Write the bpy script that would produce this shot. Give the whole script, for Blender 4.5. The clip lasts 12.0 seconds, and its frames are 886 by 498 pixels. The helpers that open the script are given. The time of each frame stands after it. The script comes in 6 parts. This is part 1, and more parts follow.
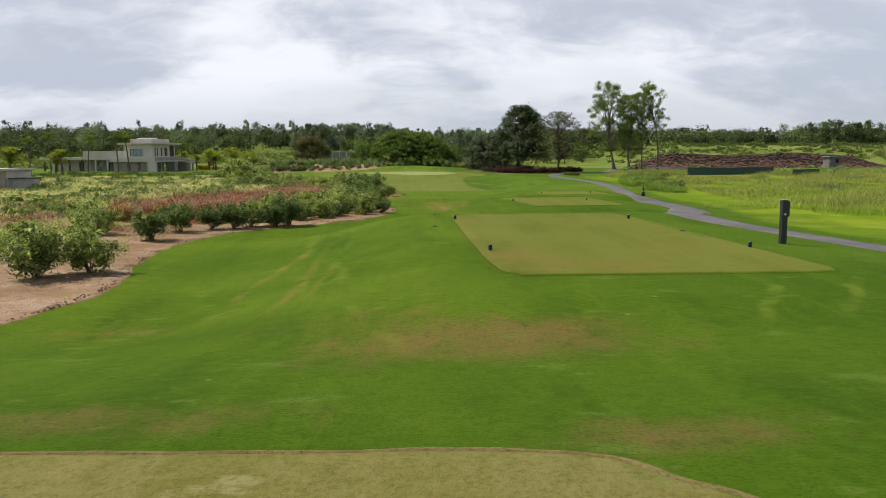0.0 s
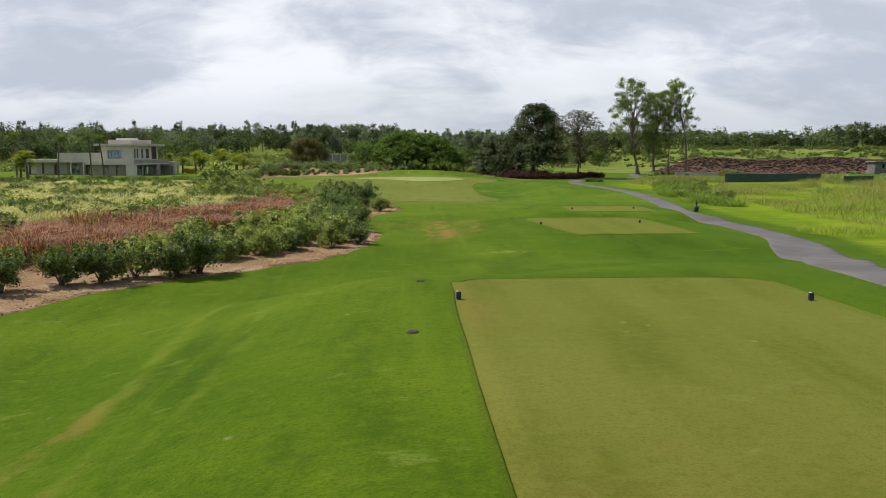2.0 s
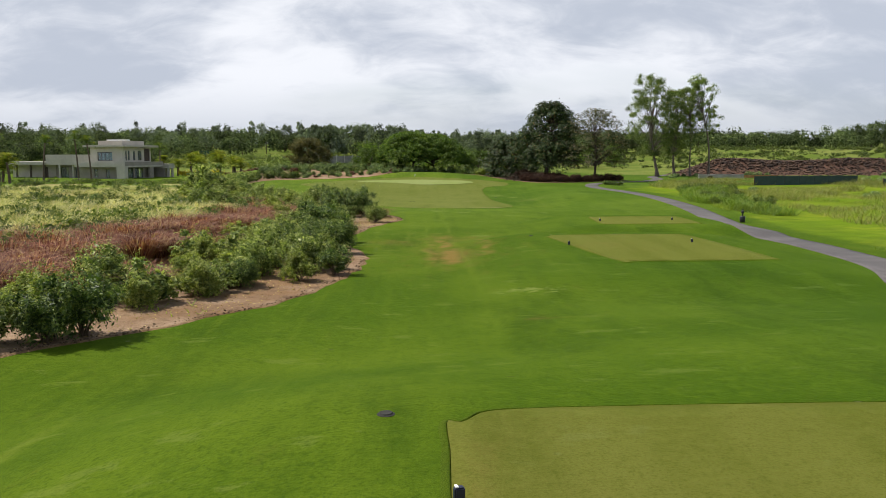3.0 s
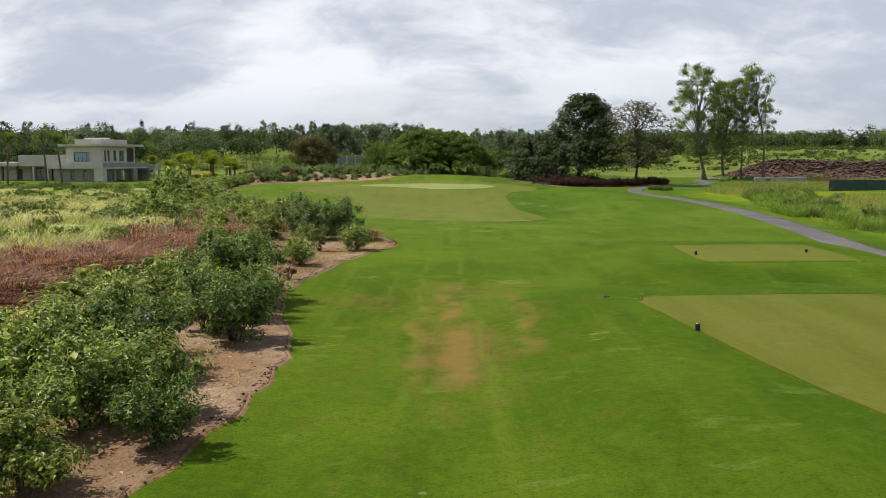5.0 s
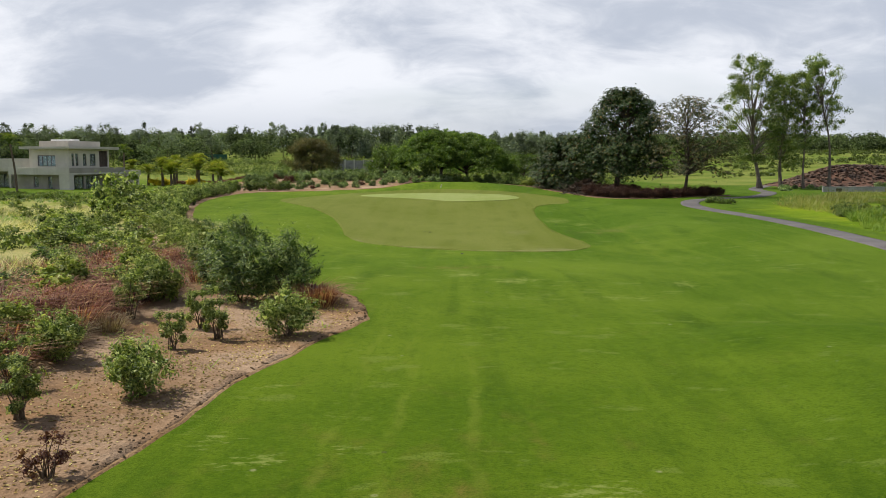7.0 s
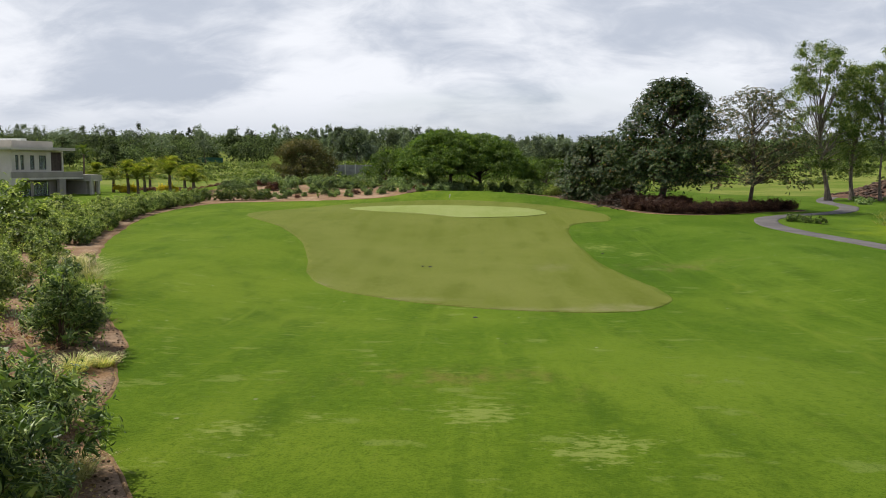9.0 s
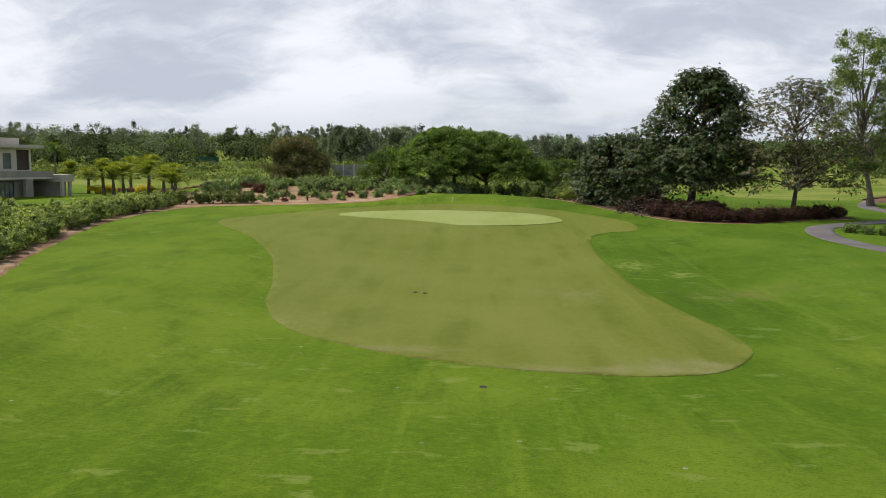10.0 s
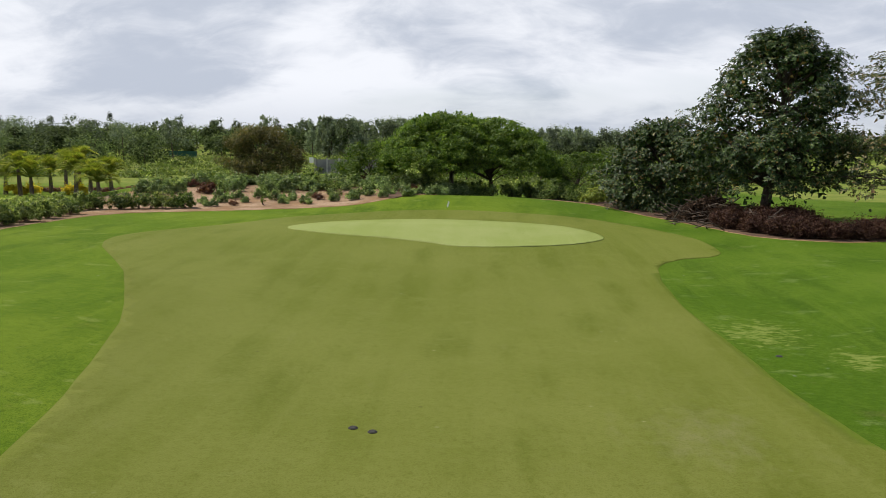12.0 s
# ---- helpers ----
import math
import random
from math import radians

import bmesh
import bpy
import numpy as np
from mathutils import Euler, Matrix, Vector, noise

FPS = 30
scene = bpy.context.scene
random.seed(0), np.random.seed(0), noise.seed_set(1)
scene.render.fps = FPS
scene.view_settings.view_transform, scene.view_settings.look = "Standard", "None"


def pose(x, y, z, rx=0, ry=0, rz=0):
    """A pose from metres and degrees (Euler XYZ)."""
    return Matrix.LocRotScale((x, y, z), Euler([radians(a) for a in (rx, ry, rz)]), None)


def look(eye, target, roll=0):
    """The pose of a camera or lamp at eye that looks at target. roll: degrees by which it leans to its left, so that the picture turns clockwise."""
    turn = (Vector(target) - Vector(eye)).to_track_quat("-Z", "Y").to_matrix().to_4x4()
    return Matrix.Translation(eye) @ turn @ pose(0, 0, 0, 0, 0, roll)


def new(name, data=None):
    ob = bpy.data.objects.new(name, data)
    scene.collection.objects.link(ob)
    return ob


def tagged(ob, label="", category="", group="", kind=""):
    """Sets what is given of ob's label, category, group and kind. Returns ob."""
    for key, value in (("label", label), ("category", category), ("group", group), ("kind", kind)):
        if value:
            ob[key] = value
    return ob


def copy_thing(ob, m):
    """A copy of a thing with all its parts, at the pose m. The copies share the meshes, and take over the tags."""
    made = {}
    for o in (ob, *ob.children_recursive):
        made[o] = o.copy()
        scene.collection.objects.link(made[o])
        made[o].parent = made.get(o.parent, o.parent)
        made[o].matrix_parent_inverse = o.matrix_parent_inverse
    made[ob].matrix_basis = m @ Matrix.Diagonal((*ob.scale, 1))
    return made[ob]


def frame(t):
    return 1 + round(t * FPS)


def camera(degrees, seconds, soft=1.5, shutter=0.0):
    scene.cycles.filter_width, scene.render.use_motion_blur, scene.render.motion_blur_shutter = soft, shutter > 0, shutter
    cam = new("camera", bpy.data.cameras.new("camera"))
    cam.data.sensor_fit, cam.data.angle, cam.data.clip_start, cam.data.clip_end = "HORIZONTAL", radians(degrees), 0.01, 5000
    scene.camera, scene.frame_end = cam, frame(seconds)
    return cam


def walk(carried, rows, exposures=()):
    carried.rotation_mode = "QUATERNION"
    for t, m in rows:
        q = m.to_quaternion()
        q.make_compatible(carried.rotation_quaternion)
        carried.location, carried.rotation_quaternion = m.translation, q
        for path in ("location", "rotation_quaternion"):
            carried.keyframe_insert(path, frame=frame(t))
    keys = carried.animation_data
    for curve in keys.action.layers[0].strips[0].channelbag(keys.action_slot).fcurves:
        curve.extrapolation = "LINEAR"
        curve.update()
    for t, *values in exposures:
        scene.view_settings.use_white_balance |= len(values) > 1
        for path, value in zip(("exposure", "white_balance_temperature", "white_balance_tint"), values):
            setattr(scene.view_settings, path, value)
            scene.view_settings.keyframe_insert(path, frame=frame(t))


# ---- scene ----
cam = camera(58.0, 12.0, soft=0.6)
PATH = [
    (0, (0.395, -1.36, 2.376), (0.494, 0.623, 2.137), -0.2),
    (0.5, (0.652, 2.087, 2.413), (0.75, 4.07, 2.175), -0.0),
    (1, (0.907, 5.601, 2.451), (1.001, 7.584, 2.214), -0.0),
    (1.5, (1.153, 9.287, 2.517), (1.24, 11.271, 2.281), -0.0),
    (2, (1.427, 13.149, 2.561), (1.505, 15.134, 2.327), -0.0),
    (2.5, (1.684, 17.157, 2.613), (1.752, 19.142, 2.381), -0.0),
    (3, (1.971, 21.256, 2.653), (2.026, 23.242, 2.421), -0.1),
    (5, (2.853, 37.594, 2.516), (2.857, 39.581, 2.287), -0.1),
    (5.5, (3.02, 41.611, 2.549), (3.01, 43.598, 2.321), -0.0),
    (6, (3.147, 45.632, 2.601), (3.125, 47.619, 2.374), 0.0),
    (6.5, (3.237, 49.693, 2.656), (3.203, 51.68, 2.431), 0.1),
    (7, (3.305, 53.849, 2.725), (3.265, 55.836, 2.504), 0.0),
    (9, (3.293, 70.719, 2.778), (3.224, 72.707, 2.568), 0.3),
    (9.5, (3.282, 75.005, 2.777), (3.207, 76.992, 2.569), 0.4),
    (10, (3.261, 79.319, 2.757), (3.18, 81.306, 2.548), 0.5),
    (10.5, (3.223, 83.696, 2.731), (3.137, 85.683, 2.52), 0.6),
    (11, (3.174, 88.133, 2.705), (3.086, 90.119, 2.491), 0.6),
    (11.5, (3.148, 92.626, 2.664), (3.062, 94.612, 2.446), 0.5),
    (12, (3.124, 97.126, 2.629), (3.041, 99.113, 2.409), 0.5),
]
walk(cam, [(t, look(eye, target, roll)) for t, eye, target, roll in PATH], [(0, 0.2), (12, 0.2)])

# ---- world and sun ----
SUN_TO = Vector((-0.60, 0.24, 0.90)).normalized()
world = bpy.data.worlds.new("sky")
scene.world = world
world.use_nodes = True


class Nodes:
    """Short way to write node trees."""

    def __init__(self, tree):
        self.t = tree
        tree.nodes.clear()

    def add(self, kind, **kw):
        n = self.t.nodes.new(kind)
        for key, value in kw.items():
            if key == "op":
                n.operation = value
            elif key == "blend":
                n.blend_type = value
            elif key == "data":
                n.data_type = value
            elif key == "mode":
                n.feature = value
            elif key == "attr":
                n.attribute_name = value
        return n

    def put(self, sock, value):
        if hasattr(value, "is_output"):
            self.t.links.new(value, sock)
        else:
            sock.default_value = value

    def math(self, op, a, b=0.0, c=0.0, clamp=False):
        n = self.add("ShaderNodeMath", op=op)
        n.use_clamp = clamp
        for s, v in zip(n.inputs, (a, b, c)):
            self.put(s, v)
        return n.outputs[0]

    def mix(self, f, a, b, blend="MIX"):
        n = self.add("ShaderNodeMix", data="RGBA", blend=blend)
        n.clamp_factor = True
        self.put(n.inputs[0], f)
        for s, v in ((n.inputs[6], a), (n.inputs[7], b)):
            self.put(s, v if hasattr(v, "is_output") else (*v, 1.0))
        return n.outputs[2]

    def noise(self, vec, scale, detail=4.0, rough=0.55, out=0, distort=0.0):
        n = self.add("ShaderNodeTexNoise")
        if vec is not None:
            self.put(n.inputs["Vector"], vec)
        self.put(n.inputs["Scale"], scale)
        self.put(n.inputs["Detail"], detail)
        self.put(n.inputs["Roughness"], rough)
        self.put(n.inputs["Distortion"], distort)
        return n.outputs[out]

    def voronoi(self, vec, scale, out=0):
        n = self.add("ShaderNodeTexVoronoi")
        self.put(n.inputs["Vector"], vec)
        self.put(n.inputs["Scale"], scale)
        return n.outputs[out]

    def step(self, v, lo, hi, to0=0.0, to1=1.0):
        n = self.add("ShaderNodeMapRange")
        n.interpolation_type = "SMOOTHSTEP"
        for s, x in zip(n.inputs, (v, lo, hi, to0, to1)):
            self.put(s, x)
        return n.outputs[0]

    def mapping(self, vec, loc=(0, 0, 0), rot=(0, 0, 0), scl=(1, 1, 1)):
        n = self.add("ShaderNodeMapping")
        self.put(n.inputs[0], vec)
        n.inputs[1].default_value, n.inputs[2].default_value, n.inputs[3].default_value = loc, rot, scl
        return n.outputs[0]

    def bump(self, h, strength=0.3, dist=0.02):
        n = self.add("ShaderNodeBump")
        n.inputs["Strength"].default_value, n.inputs["Distance"].default_value = strength, dist
        self.put(n.inputs["Height"], h)
        return n.outputs[0]


def sky_nodes():
    n = Nodes(world.node_tree)
    out = n.add("ShaderNodeOutputWorld")
    bg = n.add("ShaderNodeBackground")
    sky = n.add("ShaderNodeTexSky")
    sky.sky_type = "NISHITA"
    sky.sun_disc = False
    sky.sun_elevation = math.asin(SUN_TO.z)
    sky.sun_rotation = math.atan2(SUN_TO.x, SUN_TO.y)
    tc = n.add("ShaderNodeTexCoord").outputs["Generated"]
    sep = n.add("ShaderNodeSeparateXYZ")
    n.put(sep.inputs[0], tc)
    up = n.math("ADD", n.math("MAXIMUM", sep.outputs[2], 0.0), 0.42)
    comb = n.add("ShaderNodeCombineXYZ")
    n.put(comb.inputs[0], n.math("DIVIDE", sep.outputs[0], up))
    n.put(comb.inputs[1], n.math("DIVIDE", sep.outputs[1], up))
    p = comb.outputs[0]
    # layered cloud deck seen from below, thinning out overhead
    big = n.noise(n.mapping(p, (2.63, 6.69, 0), (0, 0, 0.5), (1.2, 1.5, 1)), 1.35, 5, 0.45, distort=0.35)
    mid = n.noise(n.mapping(p, (7.1, 4.4, 2), (0, 0, -0.5), (1.3, 2.2, 1)), 2.6, 7, 0.52, distort=0.3)
    puff = n.noise(n.mapping(p, (3.1, 1.4, 4), (0, 0, 0.3), (1.0, 1.5, 1)), 5.5, 8, 0.62, distort=0.6)
    dens = n.math("ADD", n.math("MULTIPLY", big, 0.52), n.math("ADD", n.math("MULTIPLY", mid, 0.27), n.math("MULTIPLY", puff, 0.21)))
    shade = n.step(dens, 0.43, 0.60)
    cloud = n.mix(shade, (0.80, 0.82, 0.872), (0.468, 0.512, 0.60))
    gap = n.step(n.noise(n.mapping(p, (1.7, 9.3, 5), (0, 0, 0.2), (0.6, 1.1, 1)), 0.8, 5, 0.55), 0.30, 0.48)
    blue = n.mix(1.0, sky.outputs[0], (0.085, 0.085, 0.085), "MULTIPLY")
    low = n.math("ADD", n.math("MULTIPLY", gap, 0.4), 0.6)
    high = n.math("MULTIPLY", gap, 0.22)
    col = n.mix(n.math("ADD", n.math("MULTIPLY", low, n.step(sep.outputs[2], 0.20, 0.42, 1.0, 0.0)), n.math("MULTIPLY", high, n.step(sep.outputs[2], 0.20, 0.42))), blue, cloud)
    haze = n.step(sep.outputs[2], 0.0, 0.10)
    col = n.mix(n.math("ADD", n.math("MULTIPLY", haze, 0.72), 0.28), (0.435, 0.478, 0.552), col)
    n.put(bg.inputs[0], col)
    bg.inputs[1].default_value = 1.0
    n.t.links.new(bg.outputs[0], out.inputs[0])


sky_nodes()
sun_data = bpy.data.lights.new("sun", "SUN")
sun_data.energy, sun_data.angle, sun_data.color = 5.0, radians(0.6), (1.0, 0.95, 0.86)
sun = new("sun", sun_data)
sun.matrix_world = look(SUN_TO * 100, (0, 0, 0))


# ---- materials ----
def material(name):
    m = bpy.data.materials.new(name)
    m.use_nodes = True
    return m, Nodes(m.node_tree)


def finish(n, color, rough=0.8, normal=None, metal=0.0, spec=0.5, translucent=0.0, tint=None, sheen=0.0):
    out = n.add("ShaderNodeOutputMaterial")
    b = n.add("ShaderNodeBsdfPrincipled")
    n.put(b.inputs["Base Color"], color if hasattr(color, "is_output") else (*color, 1.0))
    n.put(b.inputs["Roughness"], rough)
    b.inputs["Metallic"].default_value = metal
    b.inputs["Specular IOR Level"].default_value = spec
    if sheen:
        # standing blades catch the light at a low angle
        b.inputs["Sheen Weight"].default_value, b.inputs["Sheen Roughness"].default_value = sheen, 0.45
        b.inputs["Sheen Tint"].default_value = (0.42, 0.70, 0.035, 1.0)
    if normal is not None:
        n.put(b.inputs["Normal"], normal)
    if translucent:
        t = n.add("ShaderNodeBsdfTranslucent")
        src = tint if tint is not None else color
        n.put(t.inputs[0], src if hasattr(src, "is_output") else (*src, 1.0))
        mx = n.add("ShaderNodeMixShader")
        mx.inputs[0].default_value = translucent
        n.t.links.new(b.outputs[0], mx.inputs[1])
        n.t.links.new(t.outputs[0], mx.inputs[2])
        n.t.links.new(mx.outputs[0], out.inputs[0])
    else:
        n.t.links.new(b.outputs[0], out.inputs[0])


def obj_coords(n):
    return n.add("ShaderNodeTexCoord").outputs["Object"]


def turf(name, base, light, dark, dry, fine=55.0, stripes=0.0, drymax=0.0, relief=0.5, fleck=0.3, pale_to=(0.17, 0.18, 0.05)):
    """Mown grass: blotches, mower grain, fine blades, dry spots."""
    m, n = material(name)
    p = obj_coords(n)
    col = n.mix(n.step(n.noise(p, 0.13, 5, 0.6), 0.36, 0.66), base, light)
    col = n.mix(n.math("MULTIPLY", n.step(n.noise(n.mapping(p, (5, 3, 0), (0, 0, 0.15), (1.0, 0.32, 1)), 0.5, 5, 0.6), 0.48, 0.72), 0.7), col, dark)
    col = n.mix(n.math("MULTIPLY", n.step(n.noise(n.mapping(p, (1, 8, 0), (0, 0, 0), (1.2, 0.8, 1)), 0.9, 6, 0.62), 0.56, 0.74), 0.55), col, light)
    # wheel and mower lines along the hole, and lighter drag marks
    lines = n.noise(n.mapping(p, (0, 0, 0), (0, 0, 0.04), (1.5, 0.055, 1)), 1.0, 6, 0.65)
    col = n.mix(n.math("MULTIPLY", n.step(lines, 0.52, 0.68), 0.55), col, light)
    col = n.mix(n.math("MULTIPLY", n.step(lines, 0.46, 0.34), 0.15), col, dark)
    if stripes:
        sx = n.add("ShaderNodeSeparateXYZ")
        n.put(sx.inputs[0], p)
        wob = n.math("MULTIPLY", n.noise(p, 0.25, 3), 1.2)
        s = n.math("SINE", n.math("MULTIPLY", n.math("ADD", sx.outputs[0], wob), 3.4))
        col = n.mix(n.math("MULTIPLY", n.step(s, -0.5, 0.5), stripes), col, light)
    if drymax:
        a = n.add("ShaderNodeAttribute", attr="wear").outputs["Fac"]
        brk = n.noise(n.mapping(p, (2, 2, 0), (0, 0, 0.1), (1.0, 0.55, 1)), 1.6, 7, 0.66)
        d = n.step(n.math("ADD", a, n.math("MULTIPLY", n.math("SUBTRACT", brk, 0.5), 1.5)), 0.1, 1.05)
        col = n.mix(n.math("MULTIPLY", d, drymax), col, dry)
        pale = n.step(n.noise(n.mapping(p, (9, 1, 0), (0, 0, 0.05), (0.8, 1.5, 1)), 0.9, 6, 0.62), 0.60, 0.66)
        col = n.mix(n.math("MULTIPLY", pale, fleck), col, pale_to)
    # scattered pale crumbs and pitch marks
    spot = n.math("MULTIPLY", n.step(n.voronoi(p, 1.1), 0.075, 0.035), n.step(n.noise(p, 0.35, 3), 0.48, 0.6))
    col = n.mix(n.math("MULTIPLY", spot, 0.7), col, (0.26, 0.26, 0.12))
    mark = n.math("MULTIPLY", n.step(n.voronoi(n.mapping(p, (4.3, 2.2, 0)), 0.8), 0.05, 0.02), n.step(n.noise(n.mapping(p, (9, 4, 0)), 0.3, 3), 0.5, 0.6))
    col = n.mix(n.math("MULTIPLY", mark, 0.8), col, (0.045, 0.04, 0.02))
    b = n.noise(p, fine, 4, 0.75)
    b2 = n.noise(p, fine * 0.22, 5, 0.75)
    col = n.mix(n.math("MULTIPLY", n.step(b, 0.46, 0.66), 0.65), col, dark)
    col = n.mix(n.math("MULTIPLY", n.step(b, 0.44, 0.30), 0.55), col, light)
    col = n.mix(n.math("MULTIPLY", n.step(b2, 0.50, 0.64), 0.42), col, light)
    col = n.mix(n.math("MULTIPLY", n.step(b2, 0.46, 0.34), 0.38), col, dark)
    h = n.math("ADD", b, n.math("MULTIPLY", b2, 1.5))
    return m, n, col, n.bump(h, relief, 0.03)


def turf_material(name, *args, **kw):
    m, n, col, nor = turf(name, *args, **kw)
    col = n.mix(1.0, col, (0.83, 0.82, 0.88), "MULTIPLY")
    finish(n, col, 0.85, nor, spec=0.04, sheen=0.15)
    return m


TRACKS = [(-3.6, 14.0, -2.5, 25.0, 0.26, 0.5, 1), (-2.2, 13.0, -1.9, 21.5, 0.22, 0.4, 1), (-1.35, 13.8, -1.5, 18.6, 0.16, 0.25, 1), (-2.6, 22.0, -2.9, 33.0, 0.24, 0.5, 0), (-1.4, 20.0, -1.5, 31.0, 0.2, 0.4, 0), (0.6, 8.0, -2.0, 16.0, 0.2, 0.4, 0), (-2.3, 23.0, 0.0, 12.2, 0.22, 0.45, 0), (-3.2, 22.5, -1.6, 15.0, 0.18, 0.4, 0), (5.7, 9.6, 7.3, 13.5, 0.20, 0.6, 0), (7.0, 9.8, 9.6, 14.2, 0.20, 0.6, 0),
          (2.25, 46.0, 2.2, 78.0, 0.16, 0.45, 0), (3.75, 44.0, 3.6, 74.0, 0.16, 0.45, 0), (1.3, 55.0, 1.2, 80.0, 0.14, 0.35, 0), (3.1, 48.5, 3.2, 64.0, 0.55, 0.8, 1), (4.7, 52.0, 4.9, 61.0, 0.35, 0.55, 1), (2.3, 50.0, 2.4, 60.0, 0.3, 0.5, 1), (13.0, 86.0, 15.5, 116.0, 0.25, 0.35, 0)]


def track_masks(n, p):
    """Wheel tracks: one sum of worn lines and one of pale lines."""
    q = n.add("ShaderNodeVectorMath", op="ADD")
    w = n.add("ShaderNodeVectorMath", op="MULTIPLY_ADD")
    n.put(w.inputs[0], n.noise(p, 0.45, 3, 0.5, out=1))
    w.inputs[1].default_value, w.inputs[2].default_value = (1.1, 0.0, 0.0), (-0.55, 0.0, 0.0)
    n.put(q.inputs[0], p)
    n.put(q.inputs[1], w.outputs[0])
    s = n.add("ShaderNodeSeparateXYZ")
    n.put(s.inputs[0], q.outputs[0])
    x, y = s.outputs[0], s.outputs[1]
    brk = n.step(n.noise(p, 0.8, 6, 0.65), 0.38, 0.6)
    sums = [0.0, 0.0]
    for x0, y0, x1, y1, wd, st, dry in TRACKS:
        ln = math.hypot(x1 - x0, y1 - y0)
        tx, ty = (x1 - x0) / ln, (y1 - y0) / ln
        along = n.math("MULTIPLY_ADD", x, tx / ln, n.math("MULTIPLY_ADD", y, ty / ln, -(x0 * tx + y0 * ty) / ln))
        off = n.math("ABSOLUTE", n.math("MULTIPLY_ADD", x, ty, n.math("MULTIPLY_ADD", y, -tx, -(x0 * ty - y0 * tx))))
        m = n.math("MULTIPLY", n.step(off, wd, wd * 0.2), n.math("MULTIPLY", n.step(along, 0.0, 0.2), n.step(along, 1.0, 0.8)))
        sums[dry] = n.math("ADD", sums[dry], n.math("MULTIPLY", m, st))
    return n.math("MULTIPLY", sums[1], brk, clamp=True), n.math("MULTIPLY", sums[0], brk, clamp=True)


def ground_material():
    """Rough lawn, turning to weedy meadow where the sheet is wild, with dry streaks."""
    m, n, col, nor = turf("rough_grass", (0.050, 0.094, 0.0036), (0.094, 0.142, 0.0080), (0.022, 0.052, 0.0024), (0.198, 0.106, 0.036), 22, 0.0, 0.9, fleck=0.6, pale_to=(0.135, 0.175, 0.026))
    p = obj_coords(n)
    # low-angle grass sheen put into the colour: paler down the hole; deeper green towards the cart path
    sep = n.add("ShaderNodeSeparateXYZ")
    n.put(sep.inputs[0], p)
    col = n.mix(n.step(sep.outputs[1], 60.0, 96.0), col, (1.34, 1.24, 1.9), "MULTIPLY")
    deep = n.math("ADD", n.step(n.math("ADD", sep.outputs[0], n.math("MULTIPLY", n.noise(p, 0.2, 4), 6.0)), 3.0, 16.0), n.step(sep.outputs[1], 16.0, 4.0))
    # stretch kept lighter in colour for the sheen seen from afar
    vivid = n.math("MULTIPLY", n.step(sep.outputs[1], 45.0, 62.0), n.step(sep.outputs[1], 112.0, 98.0))
    col = n.mix(n.math("MULTIPLY", deep, n.math("MULTIPLY_ADD", vivid, -0.5, 1.0)), col, (0.70, 0.80, 0.9), "MULTIPLY")
    worn, pale = track_masks(n, p)
    col = n.mix(n.math("MULTIPLY", worn, 0.95), col, (0.215, 0.128, 0.038))
    col = n.mix(n.math("MULTIPLY", pale, 0.75), col, (0.15, 0.18, 0.022))
    # thin bleached patches, broken up into crumbs
    bleached = n.add("ShaderNodeAttribute", attr="bleached").outputs["Fac"]
    crumbs = n.noise(n.mapping(p, (3, 7, 0), (0, 0, 0.05), (0.7, 1.5, 1)), 3.6, 9, 0.78)
    bl = n.step(n.math("ADD", n.math("MULTIPLY", bleached, 0.85), n.math("MULTIPLY", n.math("SUBTRACT", crumbs, 0.5), 4.0)), 0.5, 0.85)
    col = n.mix(n.math("MULTIPLY", n.math("MULTIPLY", bl, n.step(bleached, 0.05, 0.4)), 0.7), col, (0.20, 0.235, 0.055))
    wild = n.add("ShaderNodeAttribute", attr="wild").outputs["Fac"]
    g = n.mix(n.step(n.noise(p, 0.11, 5, 0.6), 0.38, 0.62), (0.17, 0.19, 0.035), (0.34, 0.29, 0.125))
    g = n.mix(n.step(n.noise(n.mapping(p, (40, 12, 0)), 0.06, 5, 0.6), 0.50, 0.64), g, (0.24, 0.155, 0.085))
    g = n.mix(n.math("MULTIPLY", n.step(n.noise(p, 2.2, 6, 0.7), 0.42, 0.66), 0.6), g, (0.06, 0.10, 0.010))
    w = n.step(n.math("ADD", wild, n.math("MULTIPLY", n.math("SUBTRACT", n.noise(p, 0.9, 5, 0.6), 0.5), 0.5)), 0.35, 0.65)
    lush = n.add("ShaderNodeAttribute", attr="lush").outputs["Fac"]
    l = n.mix(n.step(n.noise(p, 0.16, 5, 0.6), 0.36, 0.64), (0.105, 0.165, 0.006), (0.17, 0.205, 0.014))
    far = n.mix(n.step(n.noise(p, 0.09, 6, 0.65), 0.38, 0.62), (0.088, 0.120, 0.020), (0.165, 0.170, 0.048))
    l = n.mix(n.step(sep.outputs[1], 120.0, 195.0), l, far)
    l = n.mix(n.math("MULTIPLY", n.step(n.noise(p, 1.3, 6, 0.7), 0.46, 0.68), 0.6), l, (0.055, 0.105, 0.006))
    u = n.step(n.math("ADD", lush, n.math("MULTIPLY", n.math("SUBTRACT", n.noise(p, 0.5, 5, 0.6), 0.5), 0.6)), 0.3, 0.7)
    finish(n, n.mix(u, n.mix(w, n.mix(1.0, col, (0.87, 0.86, 0.92), "MULTIPLY"), g), l), 0.9, nor, spec=0.03, sheen=0.14)
    return m


